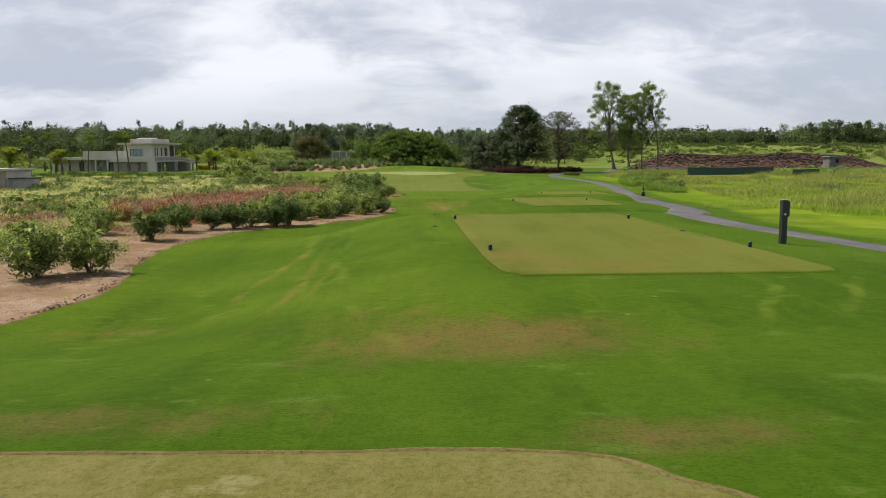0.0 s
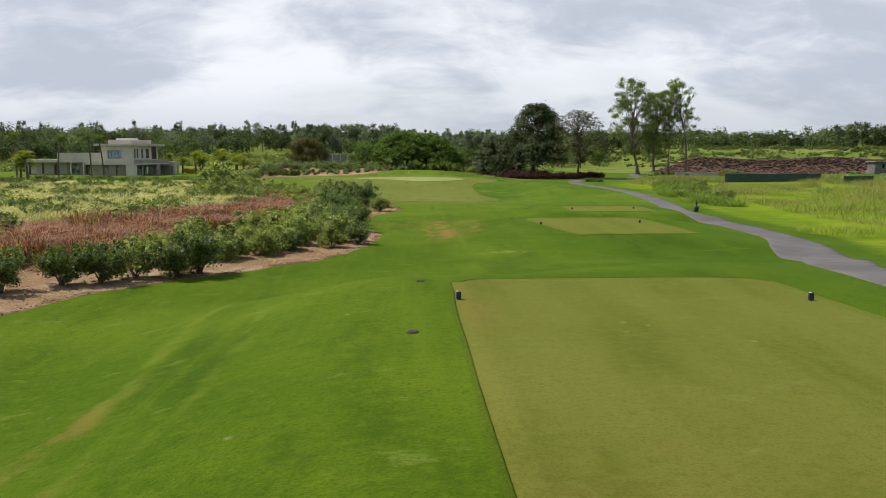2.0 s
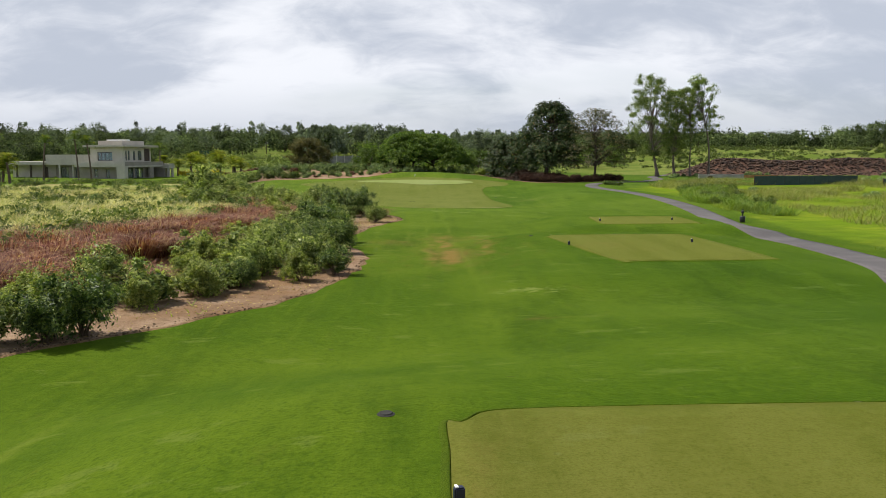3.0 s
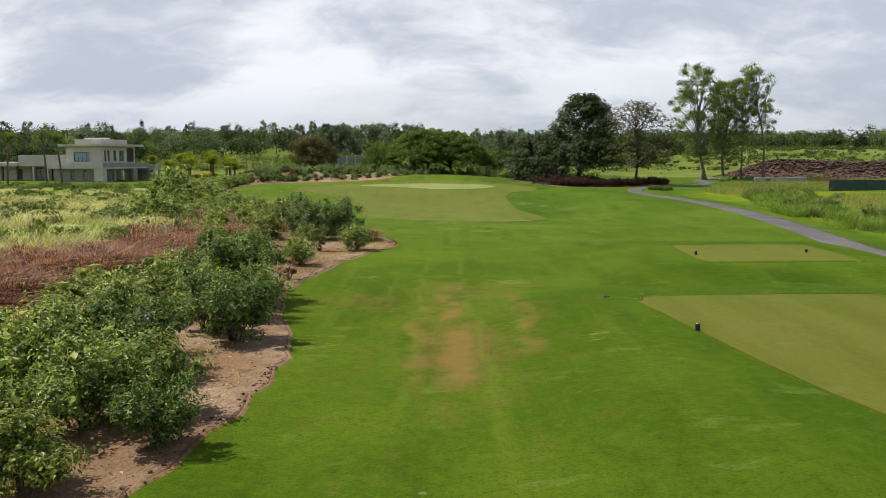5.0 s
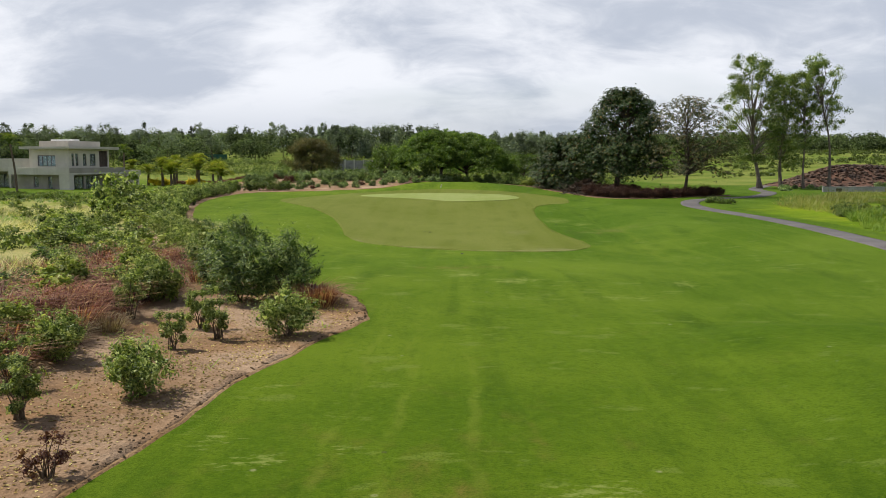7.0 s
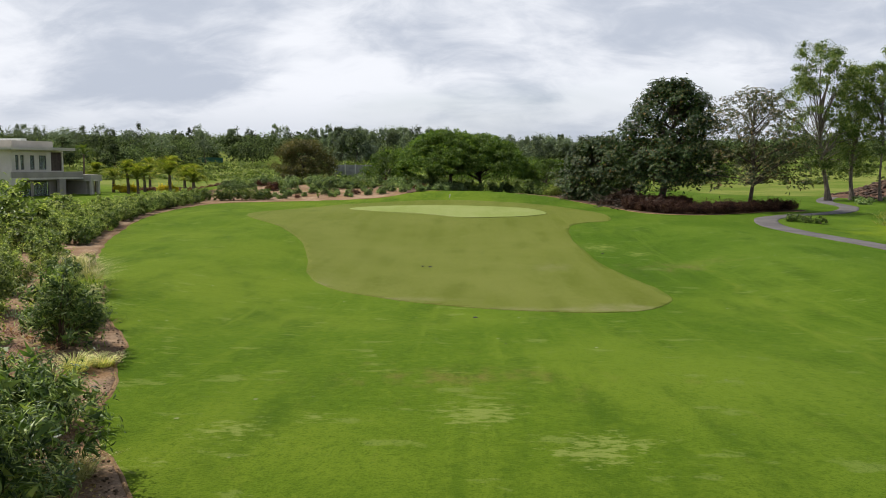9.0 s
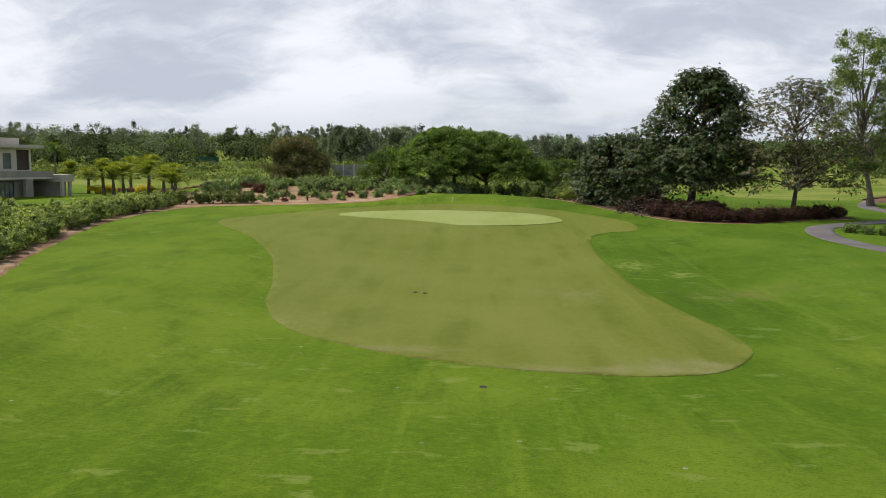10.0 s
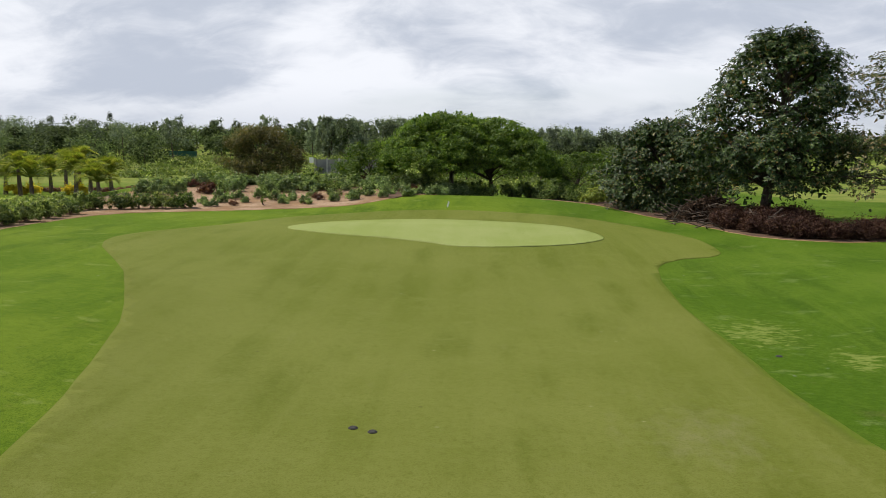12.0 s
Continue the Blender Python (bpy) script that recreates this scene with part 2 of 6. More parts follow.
def soil_material(name, a, b, c, litter=0.5, rusty=None):
    m, n = material(name)
    p = obj_coords(n)
    col = n.mix(n.step(n.noise(p, 0.5, 6, 0.62), 0.38, 0.66), a, b)
    col = n.mix(n.math("MULTIPLY", n.step(n.noise(p, 3.5, 6, 0.7), 0.5, 0.72), litter), col, c)
    col = n.mix(n.math("MULTIPLY", n.step(n.noise(p, 26, 4, 0.7), 0.46, 0.7), 0.55), col, c)
    if rusty is not None:
        col = n.mix(n.math("MULTIPLY", n.step(n.noise(n.mapping(p, (8, 3, 0)), 0.42, 7, 0.68), 0.47, 0.66), 0.55), col, rusty)
        col = n.mix(n.math("MULTIPLY", n.step(n.noise(n.mapping(p, (1, 6, 0)), 1.7, 8, 0.72), 0.54, 0.68), 0.35), col, c)
    h = n.math("ADD", n.noise(p, 9, 6, 0.7), n.math("MULTIPLY", n.voronoi(p, 14), 0.6))
    finish(n, col, 0.95, n.bump(h, 0.8, 0.06), spec=0.15)
    return m


def asphalt_material():
    m, n = material("cart_path_concrete")
    p = obj_coords(n)
    col = n.mix(n.step(n.noise(p, 0.35, 6, 0.6), 0.36, 0.66), (0.084, 0.076, 0.075), (0.122, 0.111, 0.108))
    col = n.mix(n.math("MULTIPLY", n.step(n.noise(p, 40, 3, 0.7), 0.45, 0.7), 0.4), col, (0.075, 0.07, 0.07))
    finish(n, col, 0.9, n.bump(n.noise(p, 60, 3), 0.3, 0.01), spec=0.3)
    return m


def leaf_material(name, ramp, rough=0.55, translucent=0.35, spec=0.3, broad=0.35, toned=False):
    """Leaves that differ one from the next, and by patches of the plant."""
    m, n = material(name)
    r = n.add("ShaderNodeNewGeometry").outputs["Random Per Island"]
    cr = n.add("ShaderNodeValToRGB")
    n.put(cr.inputs[0], r)
    e = cr.color_ramp.elements
    while len(e) < len(ramp):
        e.new(0.5)
    for k, (pos, c) in enumerate(ramp):
        e[k].position, e[k].color = pos, (*c, 1.0)
    p = obj_coords(n)
    v = n.step(n.noise(p, broad, 4, 0.6), 0.3, 0.7, 0.7, 1.35)
    info = n.add("ShaderNodeObjectInfo").outputs["Random"]
    v = n.math("MULTIPLY", v, n.math("ADD", n.math("MULTIPLY", info, 0.3), 0.85))
    if toned:
        # each far tree has its own tone
        v = n.math("MULTIPLY", v, n.add("ShaderNodeAttribute", attr="tone").outputs["Fac"])
    hsv = n.add("ShaderNodeHueSaturation")
    n.put(hsv.inputs["Value"], v)
    n.put(hsv.inputs["Color"], cr.outputs[0])
    col = hsv.outputs[0]
    tint = n.mix(1.0, col, (1.25, 1.35, 0.6), "MULTIPLY")
    finish(n, col, rough, None, 0.0, spec, translucent, tint)
    return m


def bark_material(name, a, b):
    m, n = material(name)
    p = n.mapping(obj_coords(n), (0, 0, 0), (0, 0, 0), (1, 1, 0.25))
    f = n.noise(p, 9, 6, 0.65)
    col = n.mix(n.step(f, 0.35, 0.65), a, b)
    finish(n, col, 0.9, n.bump(f, 0.8, 0.04), spec=0.2)
    return m


def plain_material(name, a, b, scale=1.5, rough=0.7, metal=0.0, bump=0.15):
    m, n = material(name)
    p = obj_coords(n)
    f = n.noise(p, scale, 6, 0.62)
    col = n.mix(n.step(f, 0.34, 0.68), a, b)
    col = n.mix(n.math("MULTIPLY", n.step(n.noise(n.mapping(p, (3, 1, 2), (0, 0, 0), (1, 1, 0.15)), scale * 2.2, 4), 0.52, 0.75), 0.25), col, (a[0] * 0.6, a[1] * 0.6, a[2] * 0.58))
    finish(n, col, rough, n.bump(n.noise(p, scale * 18, 3), bump, 0.01), metal)
    return m


M = {}
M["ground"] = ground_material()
M["tee"] = turf_material("tee_turf", (0.106, 0.113, 0.0155), (0.140, 0.142, 0.026), (0.070, 0.080, 0.008), (0.18, 0.115, 0.034), 30, 0.5, 0.8, 0.3)
M["fairway"] = turf_material("approach_turf", (0.110, 0.124, 0.020), (0.150, 0.160, 0.036), (0.078, 0.092, 0.011), (0.23, 0.205, 0.11), 30, 0.35, 0.75, 0.3)
M["green"] = turf_material("putting_turf", (0.215, 0.255, 0.070), (0.265, 0.295, 0.105), (0.175, 0.215, 0.050), (0.4, 0.4, 0.2), 90, 0.15, 0.0, 0.15)
M["tee_dry"] = turf_material("dry_tee_turf", (0.150, 0.135, 0.030), (0.215, 0.185, 0.066), (0.085, 0.082, 0.014), (0.29, 0.21, 0.085), 18, 0.2, 0.95, 0.7, fleck=0.6, pale_to=(0.30, 0.26, 0.12))
M["lip_dry"] = turf_material("dry_edge_thatch", (0.17, 0.125, 0.045), (0.26, 0.19, 0.085), (0.060, 0.048, 0.012), (0.2, 0.15, 0.06), 24, 0.0, 0.0, 0.9)
M["lip"] = turf_material("uncut_edge_grass", (0.055, 0.095, 0.004), (0.09, 0.125, 0.008), (0.03, 0.058, 0.003), (0.2, 0.15, 0.06), 40, 0.0, 0.0, 0.8)
M["soil"] = soil_material("bare_pink_soil", (0.215, 0.132, 0.074), (0.340, 0.238, 0.155), (0.105, 0.064, 0.034), 0.8, (0.225, 0.122, 0.050))
# litter colour, darkened for the tree shade on it
M["mulch"] = soil_material("shaded_brown_litter", (0.070, 0.042, 0.028), (0.125, 0.076, 0.048), (0.030, 0.019, 0.013), 0.7)
M["rim"] = soil_material("crumbling_edge", (0.19, 0.112, 0.052), (0.30, 0.195, 0.105), (0.07, 0.052, 0.020), 0.6)
M["path"] = asphalt_material()
M["shrub"] = leaf_material("shrub_leaf", [(0.0, (0.036, 0.058, 0.014)), (0.4, (0.152, 0.212, 0.046)), (0.75, (0.280, 0.335, 0.088)), (1.0, (0.530, 0.555, 0.200))], 0.48, 0.34, 0.3)
M["shrub_dark"] = leaf_material("dark_shrub_leaf", [(0.0, (0.022, 0.042, 0.010)), (0.6, (0.104, 0.165, 0.034)), (1.0, (0.310, 0.370, 0.095))], 0.48, 0.3, 0.28)
M["shrub_lime"] = leaf_material("lime_shrub_leaf", [(0.0, (0.062, 0.092, 0.014)), (0.6, (0.240, 0.292, 0.055)), (1.0, (0.470, 0.490, 0.140))], 0.5)
M["shrub_red"] = leaf_material("maroon_shrub_leaf", [(0.0, (0.079, 0.029, 0.026)), (0.6, (0.159, 0.063, 0.047)), (1.0, (0.291, 0.159, 0.093))], 0.5)
# maroon leaf of the hedge, darkened partly for the shade under the trees
M["maroon_hedge"] = leaf_material("dull_maroon_leaf", [(0.0, (0.022, 0.010, 0.008)), (0.6, (0.060, 0.026, 0.019)), (1.0, (0.150, 0.082, 0.052))], 0.65, 0.15, 0.15)
M["fern"] = leaf_material("grey_green_shrub_leaf", [(0.0, (0.081, 0.131, 0.048)), (0.6, (0.175, 0.244, 0.088)), (1.0, (0.375, 0.438, 0.200))], 0.45)
M["almond"] = leaf_material("glossy_broad_leaf", [(0.0, (0.010, 0.025, 0.006)), (0.55, (0.028, 0.056, 0.011)), (0.9, (0.078, 0.114, 0.026)), (1.0, (0.20, 0.115, 0.034))], 0.46, 0.1, 0.22)
M["almond_thin"] = leaf_material("browning_broad_leaf", [(0.0, (0.026, 0.044, 0.012)), (0.5, (0.062, 0.086, 0.022)), (0.8, (0.150, 0.132, 0.046)), (1.0, (0.33, 0.21, 0.10))], 0.5, 0.22)
M["slim"] = leaf_material("yellow_green_tree_leaf", [(0.0, (0.060, 0.104, 0.022)), (0.6, (0.140, 0.192, 0.045)), (1.0, (0.320, 0.350, 0.115))], 0.45, 0.4)
M["rain"] = leaf_material("fine_canopy_leaf", [(0.0, (0.039, 0.081, 0.009)), (0.6, (0.092, 0.155, 0.018)), (1.0, (0.196, 0.265, 0.041))], 0.55, 0.35)
M["brown_tree"] = leaf_material("olive_brown_leaf", [(0.0, (0.055, 0.060, 0.018)), (0.6, (0.10, 0.095, 0.030)), (1.0, (0.18, 0.13, 0.05))], 0.55, 0.3)
M["wood_far"] = leaf_material("distant_wood_leaf", [(0.0, (0.020, 0.032, 0.013)), (0.6, (0.080, 0.112, 0.042)), (1.0, (0.165, 0.200, 0.078))], 0.7, 0.2, 0.1, 0.06, True)
M["near_wood"] = leaf_material("mid_green_wood_leaf", [(0.0, (0.045, 0.086, 0.012)), (0.6, (0.105, 0.165, 0.024)), (1.0, (0.21, 0.275, 0.05))], 0.55, 0.3, 0.2, 0.1, True)
M["casuarina"] = leaf_material("distant_feathery_leaf", [(0.0, (0.075, 0.096, 0.066)), (0.6, (0.130, 0.160, 0.104)), (1.0, (0.21, 0.24, 0.16))], 0.75, 0.25, 0.1, 0.08, True)
M["scrub"] = leaf_material("bright_scrub_leaf", [(0.0, (0.045, 0.074, 0.010)), (0.6, (0.098, 0.136, 0.024)), (1.0, (0.190, 0.220, 0.056))], 0.55, 0.3, 0.3, 0.08)
M["palm"] = leaf_material("palm_leaf", [(0.0, (0.080, 0.125, 0.020)), (0.6, (0.190, 0.232, 0.034)), (1.0, (0.420, 0.375, 0.070))], 0.7, 0.35, 0.12)
M["palm_dark"] = leaf_material("slender_palm_leaf", [(0.0, (0.055, 0.100, 0.020)), (0.6, (0.10, 0.155, 0.030)), (1.0, (0.24, 0.25, 0.06))], 0.75, 0.35, 0.1)
M["red_grass"] = leaf_material("purple_fountain_grass", [(0.0, (0.074, 0.024, 0.024)), (0.5, (0.215, 0.074, 0.044)), (0.85, (0.390, 0.205, 0.110)), (1.0, (0.550, 0.410, 0.220))], 0.6, 0.35, 0.3, 0.6)
M["pale_grass"] = leaf_material("pale_meadow_grass", [(0.0, (0.185, 0.215, 0.062)), (0.5, (0.385, 0.372, 0.150)), (1.0, (0.640, 0.560, 0.310))], 0.6, 0.35, 0.3, 0.15)
M["green_grass"] = leaf_material("tall_bright_grass", [(0.0, (0.13, 0.21, 0.012)), (0.6, (0.23, 0.32, 0.024)), (1.0, (0.40, 0.43, 0.07))], 0.6, 0.35, 0.3, 0.12)
M["bank_grass"] = leaf_material("rank_green_grass", [(0.0, (0.055, 0.110, 0.010)), (0.6, (0.120, 0.195, 0.020)), (1.0, (0.26, 0.31, 0.05))], 0.6, 0.35, 0.3, 0.12)
M["olive_grass"] = leaf_material("olive_seeding_grass", [(0.0, (0.13, 0.17, 0.03)), (0.6, (0.22, 0.24, 0.05)), (1.0, (0.36, 0.31, 0.11))], 0.6, 0.35, 0.3, 0.12)
M["litter"] = leaf_material("dry_straw", [(0.0, (0.17, 0.115, 0.065)), (0.6, (0.33, 0.25, 0.145)), (1.0, (0.52, 0.43, 0.27))], 0.8, 0.2, 0.1)
M["fallen_leaf"] = leaf_material("yellow_fallen_leaf", [(0.0, (0.14, 0.085, 0.035)), (0.5, (0.34, 0.24, 0.08)), (1.0, (0.58, 0.48, 0.20))], 0.7, 0.15, 0.2)
M["bark"] = bark_material("grey_bark", (0.10, 0.078, 0.058), (0.20, 0.165, 0.13))
M["bark_dark"] = bark_material("dark_bark", (0.045, 0.034, 0.026), (0.10, 0.078, 0.06))
M["palm_bark"] = bark_material("palm_bark", (0.085, 0.062, 0.045), (0.17, 0.13, 0.095))
M["stem"] = bark_material("shrub_stem", (0.08, 0.055, 0.035), (0.15, 0.11, 0.075))
# dead leaves, darkened to carry the black shade between the trees
M["dead_leaf"] = leaf_material("shade_dark_dead_leaf", [(0.0, (0.018, 0.012, 0.008)), (0.6, (0.045, 0.028, 0.018)), (1.0, (0.12, 0.075, 0.048))], 0.85, 0.08, 0.08)


# ---- mesh helpers ----
rng = np.random.default_rng(7)


def fast_mesh(name, verts, faces, mat=None, smooth=False):
    """A mesh from arrays: faces all of one length."""
    verts, faces = np.asarray(verts, np.float32), np.asarray(faces, np.int32)
    me = bpy.data.meshes.new(name)
    k = faces.shape[1]
    me.vertices.add(len(verts))
    me.vertices.foreach_set("co", verts.ravel())
    me.loops.add(faces.size)
    me.loops.foreach_set("vertex_index", faces.ravel())
    me.polygons.add(len(faces))
    me.polygons.foreach_set("loop_start", np.arange(0, faces.size, k, dtype=np.int32))
    me.polygons.foreach_set("loop_total", np.full(len(faces), k, np.int32))
    me.polygons.foreach_set("use_smooth", np.full(len(faces), smooth))
    me.update(calc_edges=True)
    if mat is not None:
        me.materials.append(mat)
    return me


def bm_mesh(name, bm, mat, smooth=False):
    me = bpy.data.meshes.new(name)
    bmesh.ops.recalc_face_normals(bm, faces=bm.faces)
    if smooth:
        for f in bm.faces:
            f.smooth = True
    bm.to_mesh(me)
    bm.free()
    if mat is not None:
        me.materials.append(mat)
    return me


def child(name, me, parent, label="", at=None):
    ob = new(name, me)
    ob.parent = parent
    if at is not None:
        ob.matrix_basis = at
    return tagged(ob, label)


def thing(name, at, label, category, group="", kind=""):
    ob = new(name)
    ob.empty_display_size = 0.2
    ob.matrix_basis = at
    return tagged(ob, label, category, group, kind)


def part(name, bm, mat, parent, label="", smooth=False):
    return child(name, bm_mesh(name, bm, mat, smooth), parent, label)


def box_bm(bm, x0, x1, y0, y1, z0, z1, bevel=0.0):
    r = bmesh.ops.create_cube(bm, size=1.0)
    m = Matrix.Translation(((x0 + x1) / 2, (y0 + y1) / 2, (z0 + z1) / 2)) @ Matrix.Diagonal((x1 - x0, y1 - y0, z1 - z0, 1))
    bmesh.ops.transform(bm, matrix=m, verts=r["verts"])
    if bevel:
        es = {e for v in r["verts"] for e in v.link_edges}
        bmesh.ops.bevel(bm, geom=list(es), offset=bevel, segments=2, affect="EDGES")
    return bm


def box_part(name, mat, parent, dims, bevel=0.0, label=""):
    bm = bmesh.new()
    box_bm(bm, *dims, bevel)
    return part(name, bm, mat, parent, label)


def tube(points, radii, sides=7):
    """Verts and quads of a tapered tube along points."""
    pts = np.asarray(points, float)
    n = len(pts)
    tang = np.gradient(pts, axis=0)
    tang /= np.linalg.norm(tang, axis=1)[:, None] + 1e-9
    ref = np.where(np.abs(tang[:, 2:3]) > 0.9, np.array([[1.0, 0, 0]]), np.array([[0, 0, 1.0]]))
    a = np.cross(tang, ref)
    a /= np.linalg.norm(a, axis=1)[:, None] + 1e-9
    b = np.cross(tang, a)
    ang = np.linspace(0, 2 * math.pi, sides, endpoint=False)
    ring = np.cos(ang)[None, :, None] * a[:, None, :] + np.sin(ang)[None, :, None] * b[:, None, :]
    v = (pts[:, None, :] + ring * np.asarray(radii, float)[:, None, None]).reshape(-1, 3)
    i = np.arange(n - 1)[:, None] * sides
    j = np.arange(sides)[None, :]
    k = (j + 1) % sides
    f = np.stack([i + j, i + k, i + sides + k, i + sides + j], -1).reshape(-1, 4)
    return v, f


def join(pieces):
    vs, fs, o = [], [], 0
    for v, f in pieces:
        vs.append(v)
        fs.append(f + o)
        o += len(v)
    return np.concatenate(vs), np.concatenate(fs)


def unit(v):
    return v / (np.linalg.norm(v, axis=-1, keepdims=True) + 1e-9)


def leaf_quads(c, nrm, length, width, r):
    """One bent diamond leaf at each centre, lying across its normal."""
    n = len(c)
    nrm = unit(nrm)
    d = unit(np.cross(nrm, unit(r.normal(size=(n, 3)))))
    s = np.cross(nrm, d)
    ln = (length * r.uniform(0.7, 1.3, n))[:, None]
    wd = (width * r.uniform(0.7, 1.3, n))[:, None]
    base = c - d * ln * 0.5
    tip = c + d * ln * 0.5 - nrm * ln * 0.18
    left = c + s * wd * 0.5 + nrm * wd * 0.12
    right = c - s * wd * 0.5 + nrm * wd * 0.12
    v = np.stack([base, right, tip, left], 1).reshape(-1, 3)
    f = np.arange(4 * n).reshape(-1, 4)
    return v, f


def clump_leaves(centres, radii, count, length, width, r, flat=0.75, up=0.6):
    """Leaves in the outer shell of each clump, facing outwards and up."""
    k = r.integers(0, len(centres), count)
    d = unit(r.normal(size=(count, 3)))
    rad = radii[k][:, None] * (r.uniform(0.25, 1.0, count) ** 0.45)[:, None]
    c = centres[k] + d * rad * np.array([1, 1, flat])
    nrm = d + np.array([0, 0, up]) + r.normal(size=(count, 3)) * 0.45
    shell = leaf_quads(c, nrm, length, width, r)
    # broad shaded leaves deep inside close the crown
    m = max(count // 10, len(centres))
    k = r.integers(0, len(centres), m)
    big = min(radii.max() * 1.1, length * (2.4 if length < 0.2 else 1.9))
    q = centres[k] + r.normal(size=(m, 3)) * radii[k][:, None] * 0.22
    return join([shell, leaf_quads(q, r.normal(size=(m, 3)), big, min(big * 0.65, width * 3.2), r)])


def blades(base, height, width, lean, r, wind=(0.25, 0.0), short=False, away=None):
    """Curved grass blades: one quad and a tip quad each."""
    n = len(base)
    a = r.uniform(0, 2 * math.pi, n) if away is None else away
    out = np.stack([np.cos(a), np.sin(a), np.zeros(n)], 1)
    side = np.stack([-np.sin(a), np.cos(a), np.zeros(n)], 1)
    h = (height * r.uniform(0.55, 1.25, n))[:, None]
    w = (width * r.uniform(0.7, 1.3, n))[:, None]
    bend = (lean * r.uniform(0.3, 1.2, n))[:, None] * h
    gust = np.array([wind[0], wind[1], 0])[None] * h
    up = np.array([0, 0, 1.0])
    mid = base + up * h * 0.6 + out * bend * 0.35 + gust * 0.35
    tip = base + up * h * (1.0 - 0.25 * lean) + out * bend + gust
    if short:
        v = np.stack([base - side * w * 0.5, base + side * w * 0.5, tip + side * w * 0.3, tip - side * w * 0.3], 1).reshape(-1, 3)
        return v, np.arange(4 * n).reshape(-1, 4)
    v = np.stack([base - side * w * 0.5, base + side * w * 0.5, mid + side * w * 0.42, mid - side * w * 0.42, tip + side * w * 0.08, tip - side * w * 0.08], 1).reshape(-1, 3)
    i = np.arange(n)[:, None] * 6
    f = np.concatenate([i + np.array([[0, 1, 2, 3]]), i + np.array([[3, 2, 4, 5]])], 0)
    return v, f


# ---- lie of the land ----
def sm(a, b, v):
    u = np.clip((v - a) / (b - a), 0, 1)
    return u * u * (3 - 2 * u)


def plateau(x, y, x0, x1, y0, y1, f):
    dx = np.maximum(np.maximum(x0 - x, x - x1), 0)
    dy = np.maximum(np.maximum(y0 - y, y - y1), 0)
    return 1 - sm(0, f, np.hypot(dx, dy))


def mound(x, y, cx, cy, rx, ry):
    return np.exp(-(((x - cx) / rx) ** 2) - ((y - cy) / ry) ** 2)


def height(x, y):
    """Ground level: tee platforms, the swale before the green, the bank behind it, hills far off."""
    x, y = np.asarray(x, float), np.asarray(y, float)
    h = -1.2 - 0.5 * sm(35, 75, y) + 0.35 * sm(120, 140, y) + 0.2 * sm(138, 165, y)
    h = h + 0.95 * mound(x, y, 3, 162, 10, 7) + 0.35 * mound(x, y, 1, 142, 9, 5)
    h = h - 0.8 * sm(82, 102, y) * (1 - sm(112, 140, y)) * sm(-11, -3, x) * (1 - sm(13, 21, x))
    h = h + 0.35 * mound(x, y, 19, 118, 4, 14)
    h = h + (-0.4 - h) * plateau(x, y, 9, 17.5, 5, 33, 10)
    h = h + (0.0 - h) * plateau(x, y, 1.5, 9.2, 12, 29.3, 7)
    h = h + (-0.95 - h) * plateau(x, y, 7.5, 14.3, 46.5, 58, 5)
    h = h + (-1.15 - h) * plateau(x, y, 11.5, 18.5, 65, 72, 4)
    h = h + (0.0 - h) * plateau(x, y, -30, 12, -60, 5, 10)
    h = h + 6.0 * sm(185, 310, y) * sm(35, 120, x) + 2.5 * sm(195, 290, y) * sm(20, -60, x)
    h = h + 8.0 * sm(225, 470, y) * (1 - sm(50, 130, x)) + 7.0 * sm(300, 620, y) * sm(50, 130, x)
    h = h + 1.1 * sm(156, 177, y) * sm(-36, -29, x) * (1 - sm(-5, 3, x))
    h = h + 0.45 * mound(x, y, -13, 66, 6, 22) + 0.5 * mound(x, y, -22, 60, 10, 45)
    return h


def hz(x, y):
    return float(height(x, y))


def catmull(points, per=6, closed=True):
    p = np.asarray(points, float)
    n = len(p)
    out = []
    for i in range(n if closed else n - 1):
        a, b, c, d = (p[(i + k - 1) % n] if closed else p[min(max(i + k - 1, 0), n - 1)] for k in range(4))
        for t in np.arange(per) / per:
            out.append(0.5 * (2 * b + (c - a) * t + (2 * a - 5 * b + 4 * c - d) * t ** 2 + (3 * b - a - 3 * c + d) * t ** 3))
    if not closed:
        out.append(p[-1])
    return np.array(out)


def inside(poly, x, y):
    """Which of the points lie in the polygon."""
    x, y = np.asarray(x, float), np.asarray(y, float)
    res = np.zeros(x.shape, bool)
    px, py = poly[:, 0], poly[:, 1]
    for i in range(len(poly)):
        j = i - 1
        if py[i] == py[j]:
            continue
        hit = ((py[i] > y) != (py[j] > y)) & (x < (px[j] - px[i]) * (y - py[i]) / (py[j] - py[i]) + px[i])
        res ^= hit
    return res


def wobble(poly, amount, scale, seed):
    """Small irregularity along an outline."""
    out = poly.copy()
    for k, (x, y) in enumerate(poly):
        v = noise.noise_vector(Vector((x * scale, y * scale, seed)))
        out[k] += amount * np.array([v.x, v.y])
    return out


